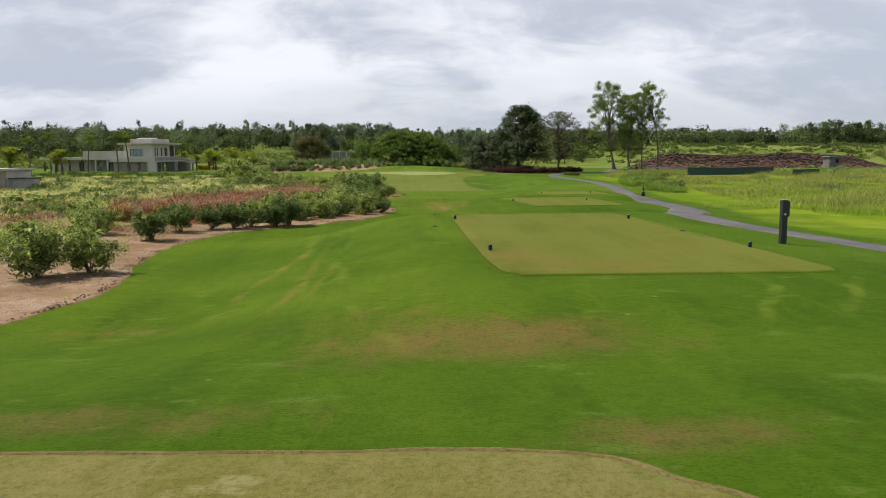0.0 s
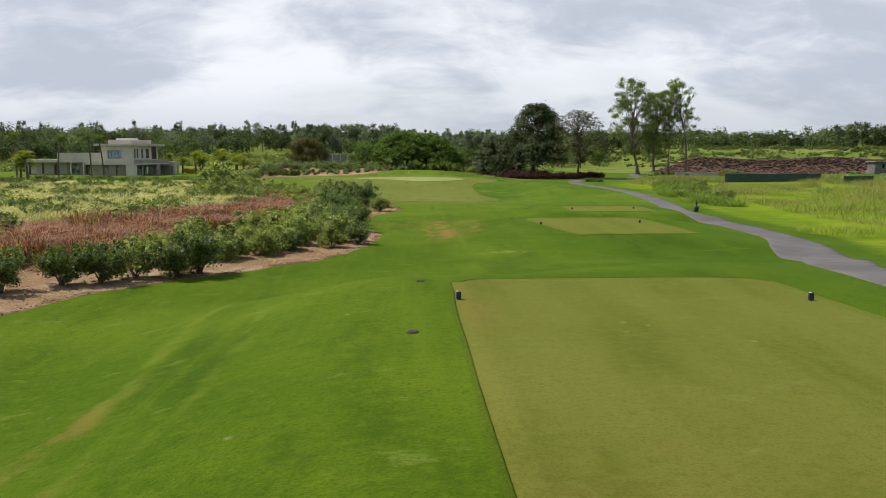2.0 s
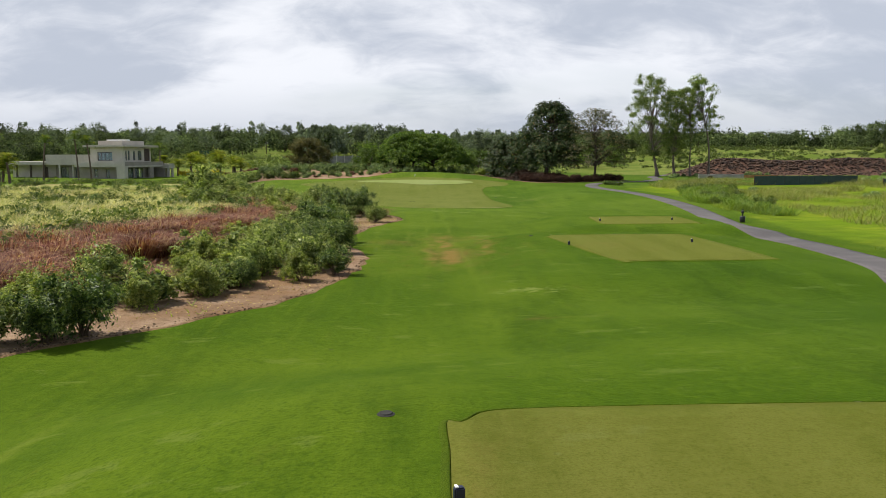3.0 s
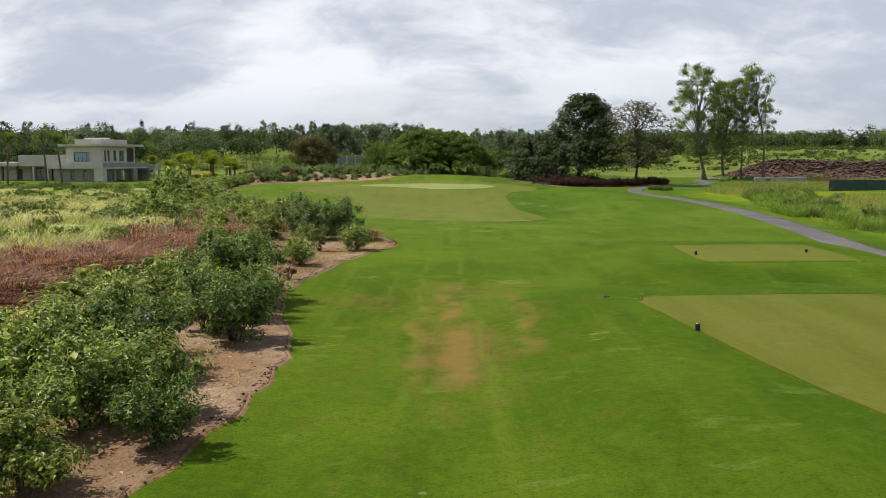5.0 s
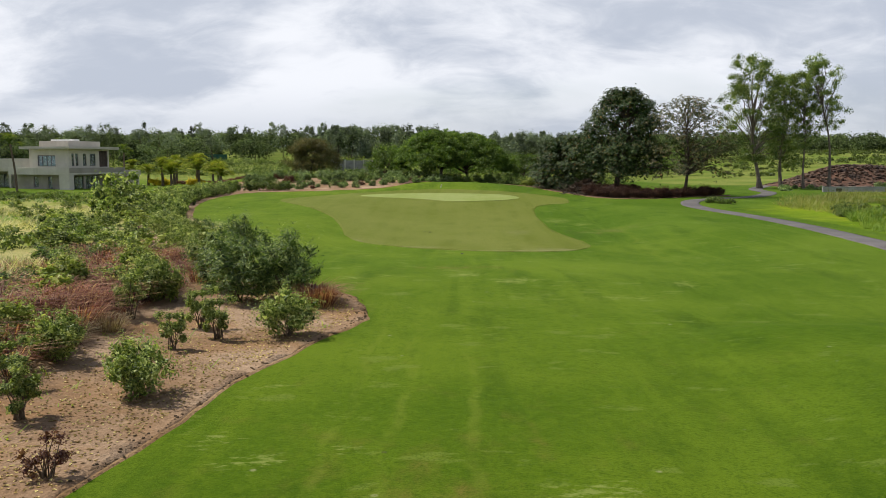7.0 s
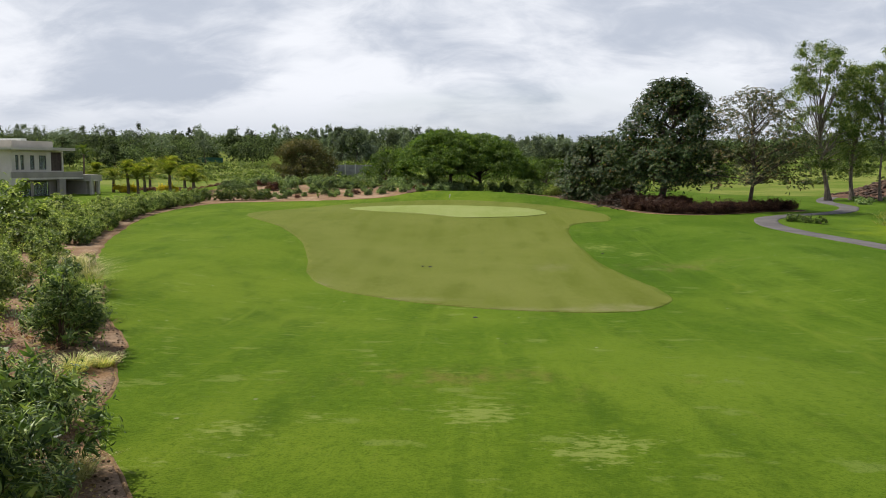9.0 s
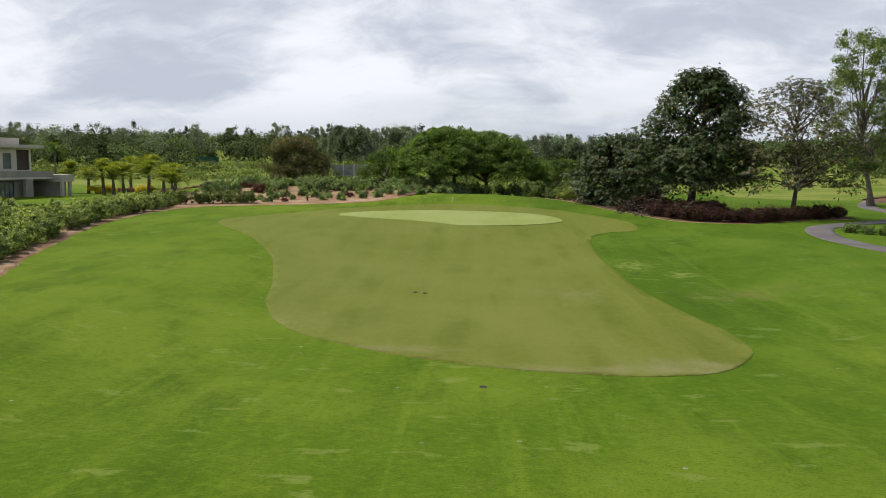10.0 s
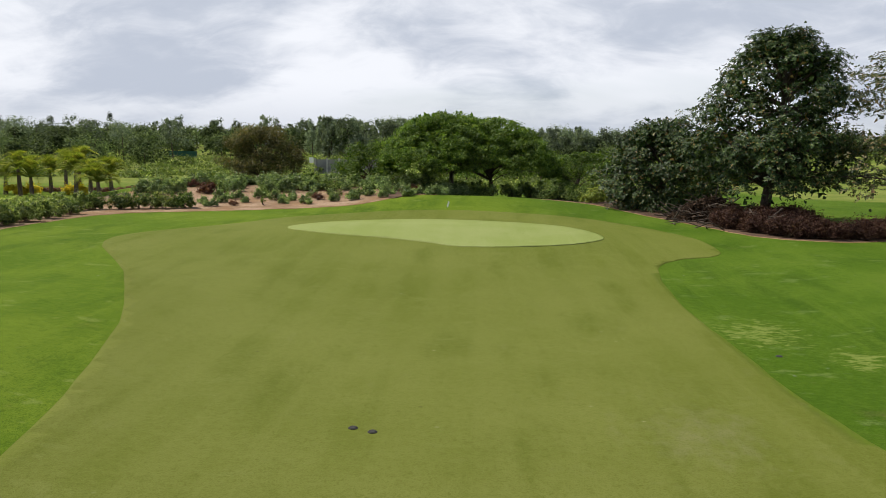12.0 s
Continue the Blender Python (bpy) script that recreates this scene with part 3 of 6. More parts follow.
# outlines of the cut surfaces
TEE_MAIN = wobble(catmull([(2.6, 14.1), (2.25, 16), (2.2, 27.6), (2.45, 29.0), (3.4, 29.35), (7.6, 29.4), (8.6, 28.9), (8.8, 27.4), (9.1, 16), (9.1, 14.4), (8.3, 13.9), (3.4, 13.9)], 8), 0.05, 0.8, 1)
TEE_SECOND = wobble(catmull([(8.7, 48.4), (7.7, 55.5), (7.7, 56.6), (8.5, 57.2), (13.2, 57.4), (14.0, 56.6), (14.4, 49.2), (13.7, 48.3), (9.6, 48.1)], 8), 0.05, 0.8, 2)
TEE_THIRD = wobble(catmull([(12.1, 65.6), (12.3, 69.8), (13.0, 70.5), (17.2, 70.6), (17.9, 69.9), (17.7, 65.8), (17.0, 65.3), (12.8, 65.2)], 8), 0.05, 0.8, 3)
TEE_BACK = wobble(catmull([(-11, 4.9), (-6, 5.0), (-1, 4.75), (1.6, 4.65), (2.35, 4.1), (2.9, 3.2), (3.3, 0), (3.3, -12), (-11, -12)], 8), 0.06, 0.9, 4)
APPROACH = wobble(catmull([(-15.2, 136.4), (-10.2, 126.5), (-7.0, 119), (-5.2, 112), (-4.4, 108), (-2.5, 104), (0.7, 101.3), (3.5, 99.8), (6.1, 99.1), (8.3, 99.1), (9.9, 99.9), (11.2, 102), (11.4, 104.8), (10.9, 108), (10.3, 114), (10.2, 120), (10.1, 125), (10.6, 130), (12, 132.3), (14.3, 134), (14.2, 141), (10.8, 151), (5, 154), (-3, 154.5), (-9, 151), (-11.5, 145)], 6), 0.08, 0.6, 5)
GREEN = catmull([(-7.4, 141.2), (-6.6, 144.4), (-4.0, 147.6), (0.7, 148.8), (5.2, 147), (8.3, 143.6), (9.7, 138.8), (8.4, 136.4), (5.7, 135.1), (2.5, 134.8), (0.8, 135.8), (-1.5, 137.0), (-4.6, 138.4)], 8)
BED_EDGE = [(-10, 6), (-8.4, 14), (-7.5, 18), (-7.5, 21), (-8.2, 25), (-8.4, 29.5), (-7.6, 33.5), (-6.1, 36.5), (-4.5, 38.3), (-3.2, 40.3), (-1.7, 42.5), (-0.7, 46.5), (-0.2, 51), (-0.5, 54.5), (-1.5, 59), (-1.8, 62), (-1.5, 66), (-0.9, 70.3), (0.4, 74.8), (0.65, 76.3), (0, 79.2), (-1.8, 81.5), (-3.2, 84.2), (-4.4, 87.4), (-5.8, 91), (-8.4, 95.2), (-10.1, 99.2), (-12.4, 103), (-15.5, 110.5), (-18.6, 119), (-21.5, 129), (-22.8, 138), (-23, 147), (-21.5, 152), (-17.9, 154.2), (-12.4, 156.8), (-6.6, 158.3), (-3.8, 161), (-1.5, 164), (3, 166), (8, 165), (12.5, 161), (14.8, 155.3), (16.6, 149.5), (17.3, 145.7), (18.3, 140.5), (20.5, 138.6), (23.4, 138.8)]
BED_BACK = [(29, 143), (33.5, 145), (34, 147), (28, 149), (25, 156), (22, 168), (10, 178), (-8, 179), (-24, 177), (-30, 160), (-30, 140), (-24, 120), (-14.5, 98), (-10, 88), (-8.5, 75), (-8.5, 62), (-9.5, 50), (-11.5, 40), (-14, 25), (-16, 6)]
BED = wobble(catmull(BED_EDGE + BED_BACK, 7), 0.22, 0.9, 6)
PATH_LINE = catmull([(27, -20), (19, 2), (15.0, 14), (13.2, 20.5), (12.0, 25), (11.75, 28), (12.0, 30.5), (12.8, 33.4), (14.0, 36.2), (15.6, 40), (16.8, 43.5), (18.6, 49), (19.9, 57), (20.2, 63), (21.0, 69), (22.5, 77), (24.2, 86), (25.8, 98), (26.6, 110), (26.2, 120), (25.2, 127), (25.6, 131.5), (27.4, 136), (31.0, 139.6), (36.5, 144), (41, 152), (43, 162), (50, 176), (58, 186)], 8, closed=False)


def ribbon(line, width):
    d = unit(np.gradient(line, axis=0))
    s = np.stack([-d[:, 1], d[:, 0]], 1)
    w = width(line[:, 1])[:, None] * 0.5
    return np.concatenate([line + s * w, (line - s * w)[::-1]])


PATH_POLY = wobble(ribbon(PATH_LINE, lambda y: 1.75 + 0.8 * np.exp(-((y - 65) / 3.0) ** 2) + 0.75 * np.exp(-((y - 44) / 5.0) ** 2)), 0.06, 0.7, 8)


def spread(lo, hi, fine, far, grow):
    """Grid lines: even between lo and hi, ever wider beyond."""
    mid = np.arange(lo, hi + fine * 0.5, fine)
    up, s = [hi], fine
    while up[-1] < far[1]:
        s = min(s * grow, 90)
        up.append(up[-1] + s)
    dn, s = [lo], fine
    while dn[-1] > far[0]:
        s = min(s * grow, 90)
        dn.append(dn[-1] - s)
    return np.array(dn[:0:-1] + list(mid) + up[1:])


def wildness(x, y):
    """1 where nobody mows: the meadow by the villa, the rank grass beyond the path, the far land."""
    line = np.array(BED_EDGE)
    edge_x = np.interp(y, line[:32, 1], line[:32, 0])
    left = sm(2.5, 5.0, edge_x - x) * (1 - sm(137, 141, y))
    return np.clip(left, 0, 1)


def lushness(x, y):
    """1 where long bright grass grows: beyond the cart path and over the far slope."""
    px = np.interp(y, PATH_LINE[:, 1], PATH_LINE[:, 0])
    right = sm(1.2, 3.5, x - px) * (0.55 + 0.45 * sm(5, 9, x - px)) * (1 - 0.9 * sm(118, 142, y))
    return np.clip(np.maximum(right, np.maximum(sm(30, 45, x), 0.1 + 0.9 * sm(195, 210, y)) * sm(168, 190, y)), 0, 1)


DRY = [(1.5, 9.2, 2.4, 1.2, 1.0), (-0.3, 10.8, 1.6, 0.9, 0.5), (-5.3, 14.4, 2.0, 0.8, 0.5), (2.5, 5.1, 0.9, 0.5, 0.9), (3.2, 5.2, 0.8, 0.4, 0.9), (-3.0, 5.8, 3.0, 0.6, 0.7),
       (3.2, 57, 3.4, 9.0, 0.36), (3.3, 53.5, 1.3, 4.0, 0.7), (3.2, 62, 2.0, 2.5, 0.55), (5.2, 63, 1.2, 1.0, 0.6), (0.4, 60, 1.0, 1.5, 0.6), (8.4, 60.6, 1.0, 1.0, 0.5), (3.0, 88, 3.0, 1.2, 0.35), (14, 112, 3.0, 2.0, 0.4), (5.2, 39.6, 1.2, 0.35, 0.45)]
BLEACHED = [(3.4, 85.0, 1.0, 1.0, 1.0), (5.3, 83.0, 0.9, 0.8, 1.0), (-0.8, 83.8, 0.8, 0.9, 0.8), (-1.6, 81.9, 0.6, 0.5, 0.8), (0.6, 84.6, 0.5, 0.4, 0.9), (0.3, 64.9, 0.45, 0.4, 1.0), (1.5, 65.6, 0.3, 0.3, 0.9), (-0.4, 65.8, 0.5, 0.35, 0.9), (-0.3, 68.9, 0.4, 0.35, 0.9), (5.6, 83.5, 1.3, 0.6, 0.8),
            (8.6, 79.5, 1.4, 0.6, 0.8), (11.4, 82.4, 0.6, 1.0, 0.9), (5.2, 63.7, 0.8, 0.7, 1.0), (0.2, 54.0, 0.5, 0.4, 1.0), (5.9, 53.3, 0.4, 0.4, 0.9), (5.0, 43.8, 1.2, 0.6, 0.9), (9.3, 40.8, 0.7, 0.5, 0.7), (11.4, 120.5, 1.5, 2.0, 0.9), (13.1, 117.6, 1.0, 1.2, 0.9)]
TEE_DRY = [(0.5, 101.7, 2.5, 0.5, 0.7), (-3.2, 105.0, 0.7, 2.0, 0.6), (3.0, 16.5, 1.0, 2.5, 0.8), (4.5, 15.0, 2.0, 1.0, 0.7), (7.0, 18, 1.5, 2.0, 0.5), (2.6, 26, 0.35, 2.0, 0.7), (10, 53, 2.0, 2.5, 0.4), (8.5, 99.8, 2.5, 0.6, 0.8), (6, 99.6, 3, 0.5, 0.7), (9.0, 100.4, 1.6, 0.8, 0.8), (7.5, 112, 1.5, 2.0, 0.5), (-8, 5, 10, 0.5, 0.5)]


def wear_at(x, y, spots):
    w = np.zeros(np.shape(x))
    for cx, cy, rx, ry, s in spots:
        w = np.maximum(w, s * mound(x, y, cx, cy, rx, ry))
    return w


def set_attr(me, name, values):
    a = me.attributes.new(name, "FLOAT", "POINT")
    a.data.foreach_set("value", np.asarray(values, np.float32))


def build_ground():
    xs = spread(-26, 30, 0.5, (-1400, 1400), 1.16)
    ys = spread(-6, 180, 0.5, (-160, 2600), 1.16)
    X, Y = np.meshgrid(xs, ys)
    Z = height(X, Y)
    v = np.stack([X, Y, Z], -1).reshape(-1, 3)
    nx, ny = len(xs), len(ys)
    i = np.arange(ny - 1)[:, None] * nx + np.arange(nx - 1)[None, :]
    f = np.stack([i, i + 1, i + nx + 1, i + nx], -1).reshape(-1, 4)
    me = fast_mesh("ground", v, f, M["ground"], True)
    set_attr(me, "wild", wildness(v[:, 0], v[:, 1]))
    set_attr(me, "lush", lushness(v[:, 0], v[:, 1]))
    set_attr(me, "wear", wear_at(v[:, 0], v[:, 1], DRY))
    set_attr(me, "bleached", wear_at(v[:, 0], v[:, 1], BLEACHED))
    tagged(new("ground", me), "mown rough grass with dry streaks running out into weedy meadow", "ground", kind="structure")


def drape(name, poly, mat, off, label, step=0.5, spots=TEE_DRY):
    """A surface sheet that follows the ground inside an outline, with a turned-down edge."""
    bm = bmesh.new()
    vs = [bm.verts.new((x, y, 0)) for x, y in poly]
    es = [bm.edges.new((vs[k - 1], vs[k])) for k in range(len(vs))]
    bmesh.ops.triangle_fill(bm, use_beauty=True, edges=es)
    lo, hi = poly.min(0), poly.max(0)
    for axis in (0, 1):
        no = (1, 0, 0) if axis == 0 else (0, 1, 0)
        for c in np.arange(math.ceil(lo[axis] / step) * step, hi[axis], step):
            co = (c, 0, 0) if axis == 0 else (0, c, 0)
            bmesh.ops.bisect_plane(bm, geom=bm.verts[:] + bm.edges[:] + bm.faces[:], plane_co=co, plane_no=no, dist=1e-4)
    co = np.array([v.co[:] for v in bm.verts])
    z = height(co[:, 0], co[:, 1]) + off
    for v, q in zip(bm.verts, z):
        v.co.z = q
    rim = [e for e in bm.edges if len(e.link_faces) == 1]
    ext = bmesh.ops.extrude_edge_only(bm, edges=rim)
    for g in ext["geom"]:
        if isinstance(g, bmesh.types.BMVert):
            g.co.z -= off + 0.05
    me = bm_mesh(name, bm, mat, True)
    me.update()
    pos = np.empty(len(me.vertices) * 3, np.float32)
    me.vertices.foreach_get("co", pos)
    pos = pos.reshape(-1, 3)
    set_attr(me, "wear", wear_at(pos[:, 0], pos[:, 1], spots))
    if sum(p.normal.z * p.area for p in me.polygons) < 0:
        me.flip_normals()
    return tagged(new(name, me), label, kind="structure")


def lip(name, poly, label, mat="lip", wide=1.0):
    """The strip of longer grass that stands round a cut surface."""
    d = unit(np.roll(poly, -1, 0) - np.roll(poly, 1, 0))
    s = np.stack([d[:, 1], -d[:, 0]], 1)
    if inside(poly, *(poly[0] + s[0] * 0.05)):
        s = -s
    rows = []
    for o, h in ((0.0, 0.0), (0.012, 0.030), (0.05, 0.022), (0.12, -0.02)):
        q = poly + s * o * wide
        jit = np.array([0.015 * noise.noise(Vector((x * 3, y * 3, o))) for x, y in q])
        rows.append(np.column_stack([q, height(q[:, 0], q[:, 1]) + h + (jit if h > 0.01 else 0)]))
    v = np.concatenate(rows)
    n = len(poly)
    f = [(r * n + k, r * n + (k + 1) % n, (r + 1) * n + (k + 1) % n, (r + 1) * n + k) for r in range(3) for k in range(n)]
    me = fast_mesh(name, v, np.array(f), M[mat], True)
    set_attr(me, "wear", np.zeros(len(v)))
    tagged(new(name, me), label, kind="structure")


build_ground()
drape("tee_ground", TEE_MAIN, M["tee"], 0.025, "close-mown pale green tee platform with worn brown patches")
drape("tee_ground_second", TEE_SECOND, M["tee"], 0.025, "small close-mown pale green tee platform")
drape("tee_ground_third", TEE_THIRD, M["tee"], 0.025, "far small close-mown pale green tee platform")
drape("tee_ground_back", TEE_BACK, M["tee_dry"], 0.025, "dry pale green back tee with a ragged cut edge")
drape("fairway_ground", APPROACH, M["fairway"], 0.012, "broad olive-green mown approach with faint mower lines")
drape("green_ground", GREEN, M["green"], 0.045, "pale smooth putting green on a slight rise", spots=[])
drape("bed_ground", BED, M["soil"], 0.022, "bare pinkish soil bed with dry litter along the lawn", spots=[])
drape("path", PATH_POLY, M["path"], 0.030, "winding grey cart path with pale worn edges", spots=[])
lip("trim", BED, "crumbling brown edge of the soil bed", "rim", 0.9)
for nm, outline in (("trim", TEE_MAIN), ("trim", TEE_SECOND), ("trim", TEE_THIRD)):
    lip(nm, outline, "low strip of uncut darker grass round the tee")
lip("trim", TEE_BACK, "ragged brown thatch along the edge of the back tee", "lip_dry", 1.6)


# ---- plants ----
def shrub(name, label, seed, h, w, mat, leaves=2600, leaf=0.06, stems=9, group="shrubs in the beds", clumps=26, flat=0.8, category="shrub", narrow=0.5, low=0.14, up=0.75, vase=0.0):
    """Many stems from one foot, each carrying sprays of leaves down to the ground."""
    r = np.random.default_rng(seed)
    ob = thing(name, Matrix(), label, category, group)
    d = unit(r.normal(size=(clumps, 3)))
    d[:, 2] = np.abs(d[:, 2]) ** 0.8
    reach = r.uniform(0.45, 1.0, clumps)[:, None] * np.where(r.random(clumps) < 0.2, 1.2, 1.0)[:, None]
    c = d * reach * np.array([w * 0.42, w * 0.42, h * 0.78]) + np.array([0, 0, h * low])
    c[:, :2] *= (1 - vase * (1 - np.clip(c[:, 2:] / (0.62 * h), 0, 1)))
    size = w * 0.15 * r.uniform(0.6, 1.3, clumps)
    tubes = []
    for k in range(stems):
        t = c[k % clumps]
        s = np.array([r.normal() * 0.06, r.normal() * 0.06, -0.05])
        u = np.linspace(0, 1, 5)[:, None]
        p = s + (t - s) * u + np.array([0, 0, 0.10 * h]) * np.sin(u * math.pi)
        tubes.append(tube(p, np.linspace(0.016, 0.004, 5) * (0.6 + h * 0.5), 4))
    v, f = join(tubes)
    child("woody_base", fast_mesh("woody_base", v, f, M["stem"], True), ob)
    v1, f1 = clump_leaves(c, size, int(leaves * 0.88), leaf, leaf * narrow, r, flat, up)
    # sprays along shoots that break the outline
    n = leaves - int(leaves * 0.88)
    k = r.integers(0, clumps, n)
    tip = c[k] + (d[k] * np.array([1, 1, 0.7]) + np.array([0, 0, 0.45])) * (size[k] * 1.45)[:, None]
    q = c[k] + (tip - c[k]) * r.uniform(0.2, 1.0, n)[:, None] + r.normal(size=(n, 3)) * leaf * 0.5
    v2, f2 = leaf_quads(q, d[k] + np.array([0, 0, 0.8]) + r.normal(size=(n, 3)) * 0.4, leaf, leaf * narrow, r)
    v, f = join([(v1, f1), (v2, f2)])
    v[:, 2] = np.maximum(v[:, 2], 0.02)
    child("foliage", fast_mesh("foliage", v, f, mat), ob)
    return ob


def tuft(name, label, seed, h, w, mat, count, lean=0.9, width=0.018, group="ornamental grasses", category="ornamental grass"):
    r = np.random.default_rng(seed)
    base = np.column_stack([r.normal(size=(count, 2)) * w * 0.12, np.zeros(count)])
    v, f = blades(base, h, width, lean, r, (0.1, 0))
    ob = new(name, fast_mesh(name, v, f, mat))
    return tagged(ob, label, category, group)


def tree(name, label, at, seed, h, shape, clumps, clump_size, leaves, leaf, mat, bark, trunk_r, fork=0.35, lean=(0, 0), limbs=9, flat=0.7, up=0.6, group="", narrow=0.55, spread_to=None):
    """A tapered trunk, limbs that reach to clumps, and leaves on the clumps. shape(u, r): the crown's radius at u, from foot to top."""
    r = np.random.default_rng(seed)
    ob = thing(name, at, label, "tree", group)
    u = np.linspace(0, 1, 9)
    top = fork + 0.5 * (1 - fork)
    tr = np.stack([lean[0] * u ** 1.5 + 0.02 * h * np.sin(u * 5 + seed), lean[1] * u ** 1.5 + 0.015 * h * np.cos(u * 4 + seed) - 0.015 * h, -0.15 + u * (h * top + 0.15)], 1)
    tubes = [tube(tr, trunk_r * (1.25 - 1.05 * u ** 0.7) * np.where(u < 0.05, 1.5, 1.0), 9)]
    lv = r.uniform(0, 1, clumps) ** 0.85
    a = r.uniform(0, 2 * math.pi, clumps)
    rr = np.array([shape(q, r) for q in lv]) * np.sqrt(r.uniform(0.12, 1.0, clumps))
    low = fork * 0.8
    zc = h * (low + (0.97 - low) * lv)
    bend = (zc / h) ** 1.5
    c = np.stack([np.cos(a) * rr + lean[0] * bend, np.sin(a) * rr + lean[1] * bend, zc], 1)
    if spread_to is not None:
        # umbrella: layered sprays near the upper surface of a wide dome, a few hanging at the rim
        q = np.sqrt(r.uniform(0, 1, clumps))
        roof = np.sqrt(np.clip(1 - 0.93 * q ** 2, 0, 1))
        c = np.stack([np.cos(a) * q * spread_to, np.sin(a) * q * spread_to, h * (0.15 + 0.81 * roof * r.uniform(0.45, 1.0, clumps) ** 0.55)], 1)
    size = clump_size * r.uniform(0.65, 1.3, clumps)
    order = r.permutation(clumps)
    for k, i in enumerate(order[: limbs * 4]):
        t = c[i]
        s0 = np.clip(fork * h * 0.9 + (t[2] - fork * h) * r.uniform(0.2, 0.6), fork * h * 0.75, h * top * 0.97)
        q = np.interp(s0, tr[:, 2], np.arange(9))
        s = np.array([np.interp(q, np.arange(9), tr[:, d]) for d in range(3)])
        w = np.linspace(0, 1, 6)[:, None]
        mid = np.array([0, 0, 0.10]) * np.linalg.norm(t - s)
        p = s + (t - s) * w + mid * np.sin(w * math.pi) + r.normal(size=(6, 3)) * 0.02 * h * w * (1 - w) * 2
        th = trunk_r * (0.45 if k < limbs else 0.18)
        tubes.append(tube(p, np.linspace(th, th * 0.15, 6), 6 if k < limbs else 4))
    v, f = join(tubes)
    child("trunk", fast_mesh("trunk", v, f, bark, True), ob)
    v, f = clump_leaves(c, size, leaves, leaf, leaf * narrow, r, flat, up)
    child("crown", fast_mesh("crown", v, f, mat), ob)
    return ob


def rosettes(q, axis, count, length, width, r):
    """Leaves that radiate from the tip of a twig, as a broad-leaved tree carries them."""
    n = len(q)
    axis = unit(axis)
    t1 = unit(np.cross(axis, unit(r.normal(size=(n, 3)))))
    t2 = np.cross(axis, t1)
    k = np.repeat(np.arange(n), count)
    a = np.tile(np.arange(count) * 2 * math.pi / count, n) + r.normal(size=n * count) * 0.35
    d = unit(np.cos(a)[:, None] * t1[k] + np.sin(a)[:, None] * t2[k] + axis[k] * r.uniform(-0.25, 0.75, len(k))[:, None])
    nrm = unit(axis[k] - d * np.sum(axis[k] * d, 1)[:, None] + r.normal(size=(len(k), 3)) * 0.22)
    s = np.cross(nrm, d)
    ln = (length * r.uniform(0.65, 1.25, len(k)))[:, None]
    wd = (width * r.uniform(0.7, 1.25, len(k)))[:, None]
    base = q[k] + d * ln * 0.08
    mid = base + d * ln * 0.62
    tip = base + d * ln - np.array([0, 0, 1.0]) * ln * 0.16
    v = np.stack([base, mid - s * wd * 0.5, tip, mid + s * wd * 0.5], 1).reshape(-1, 3)
    return v, np.arange(4 * len(k)).reshape(-1, 4)


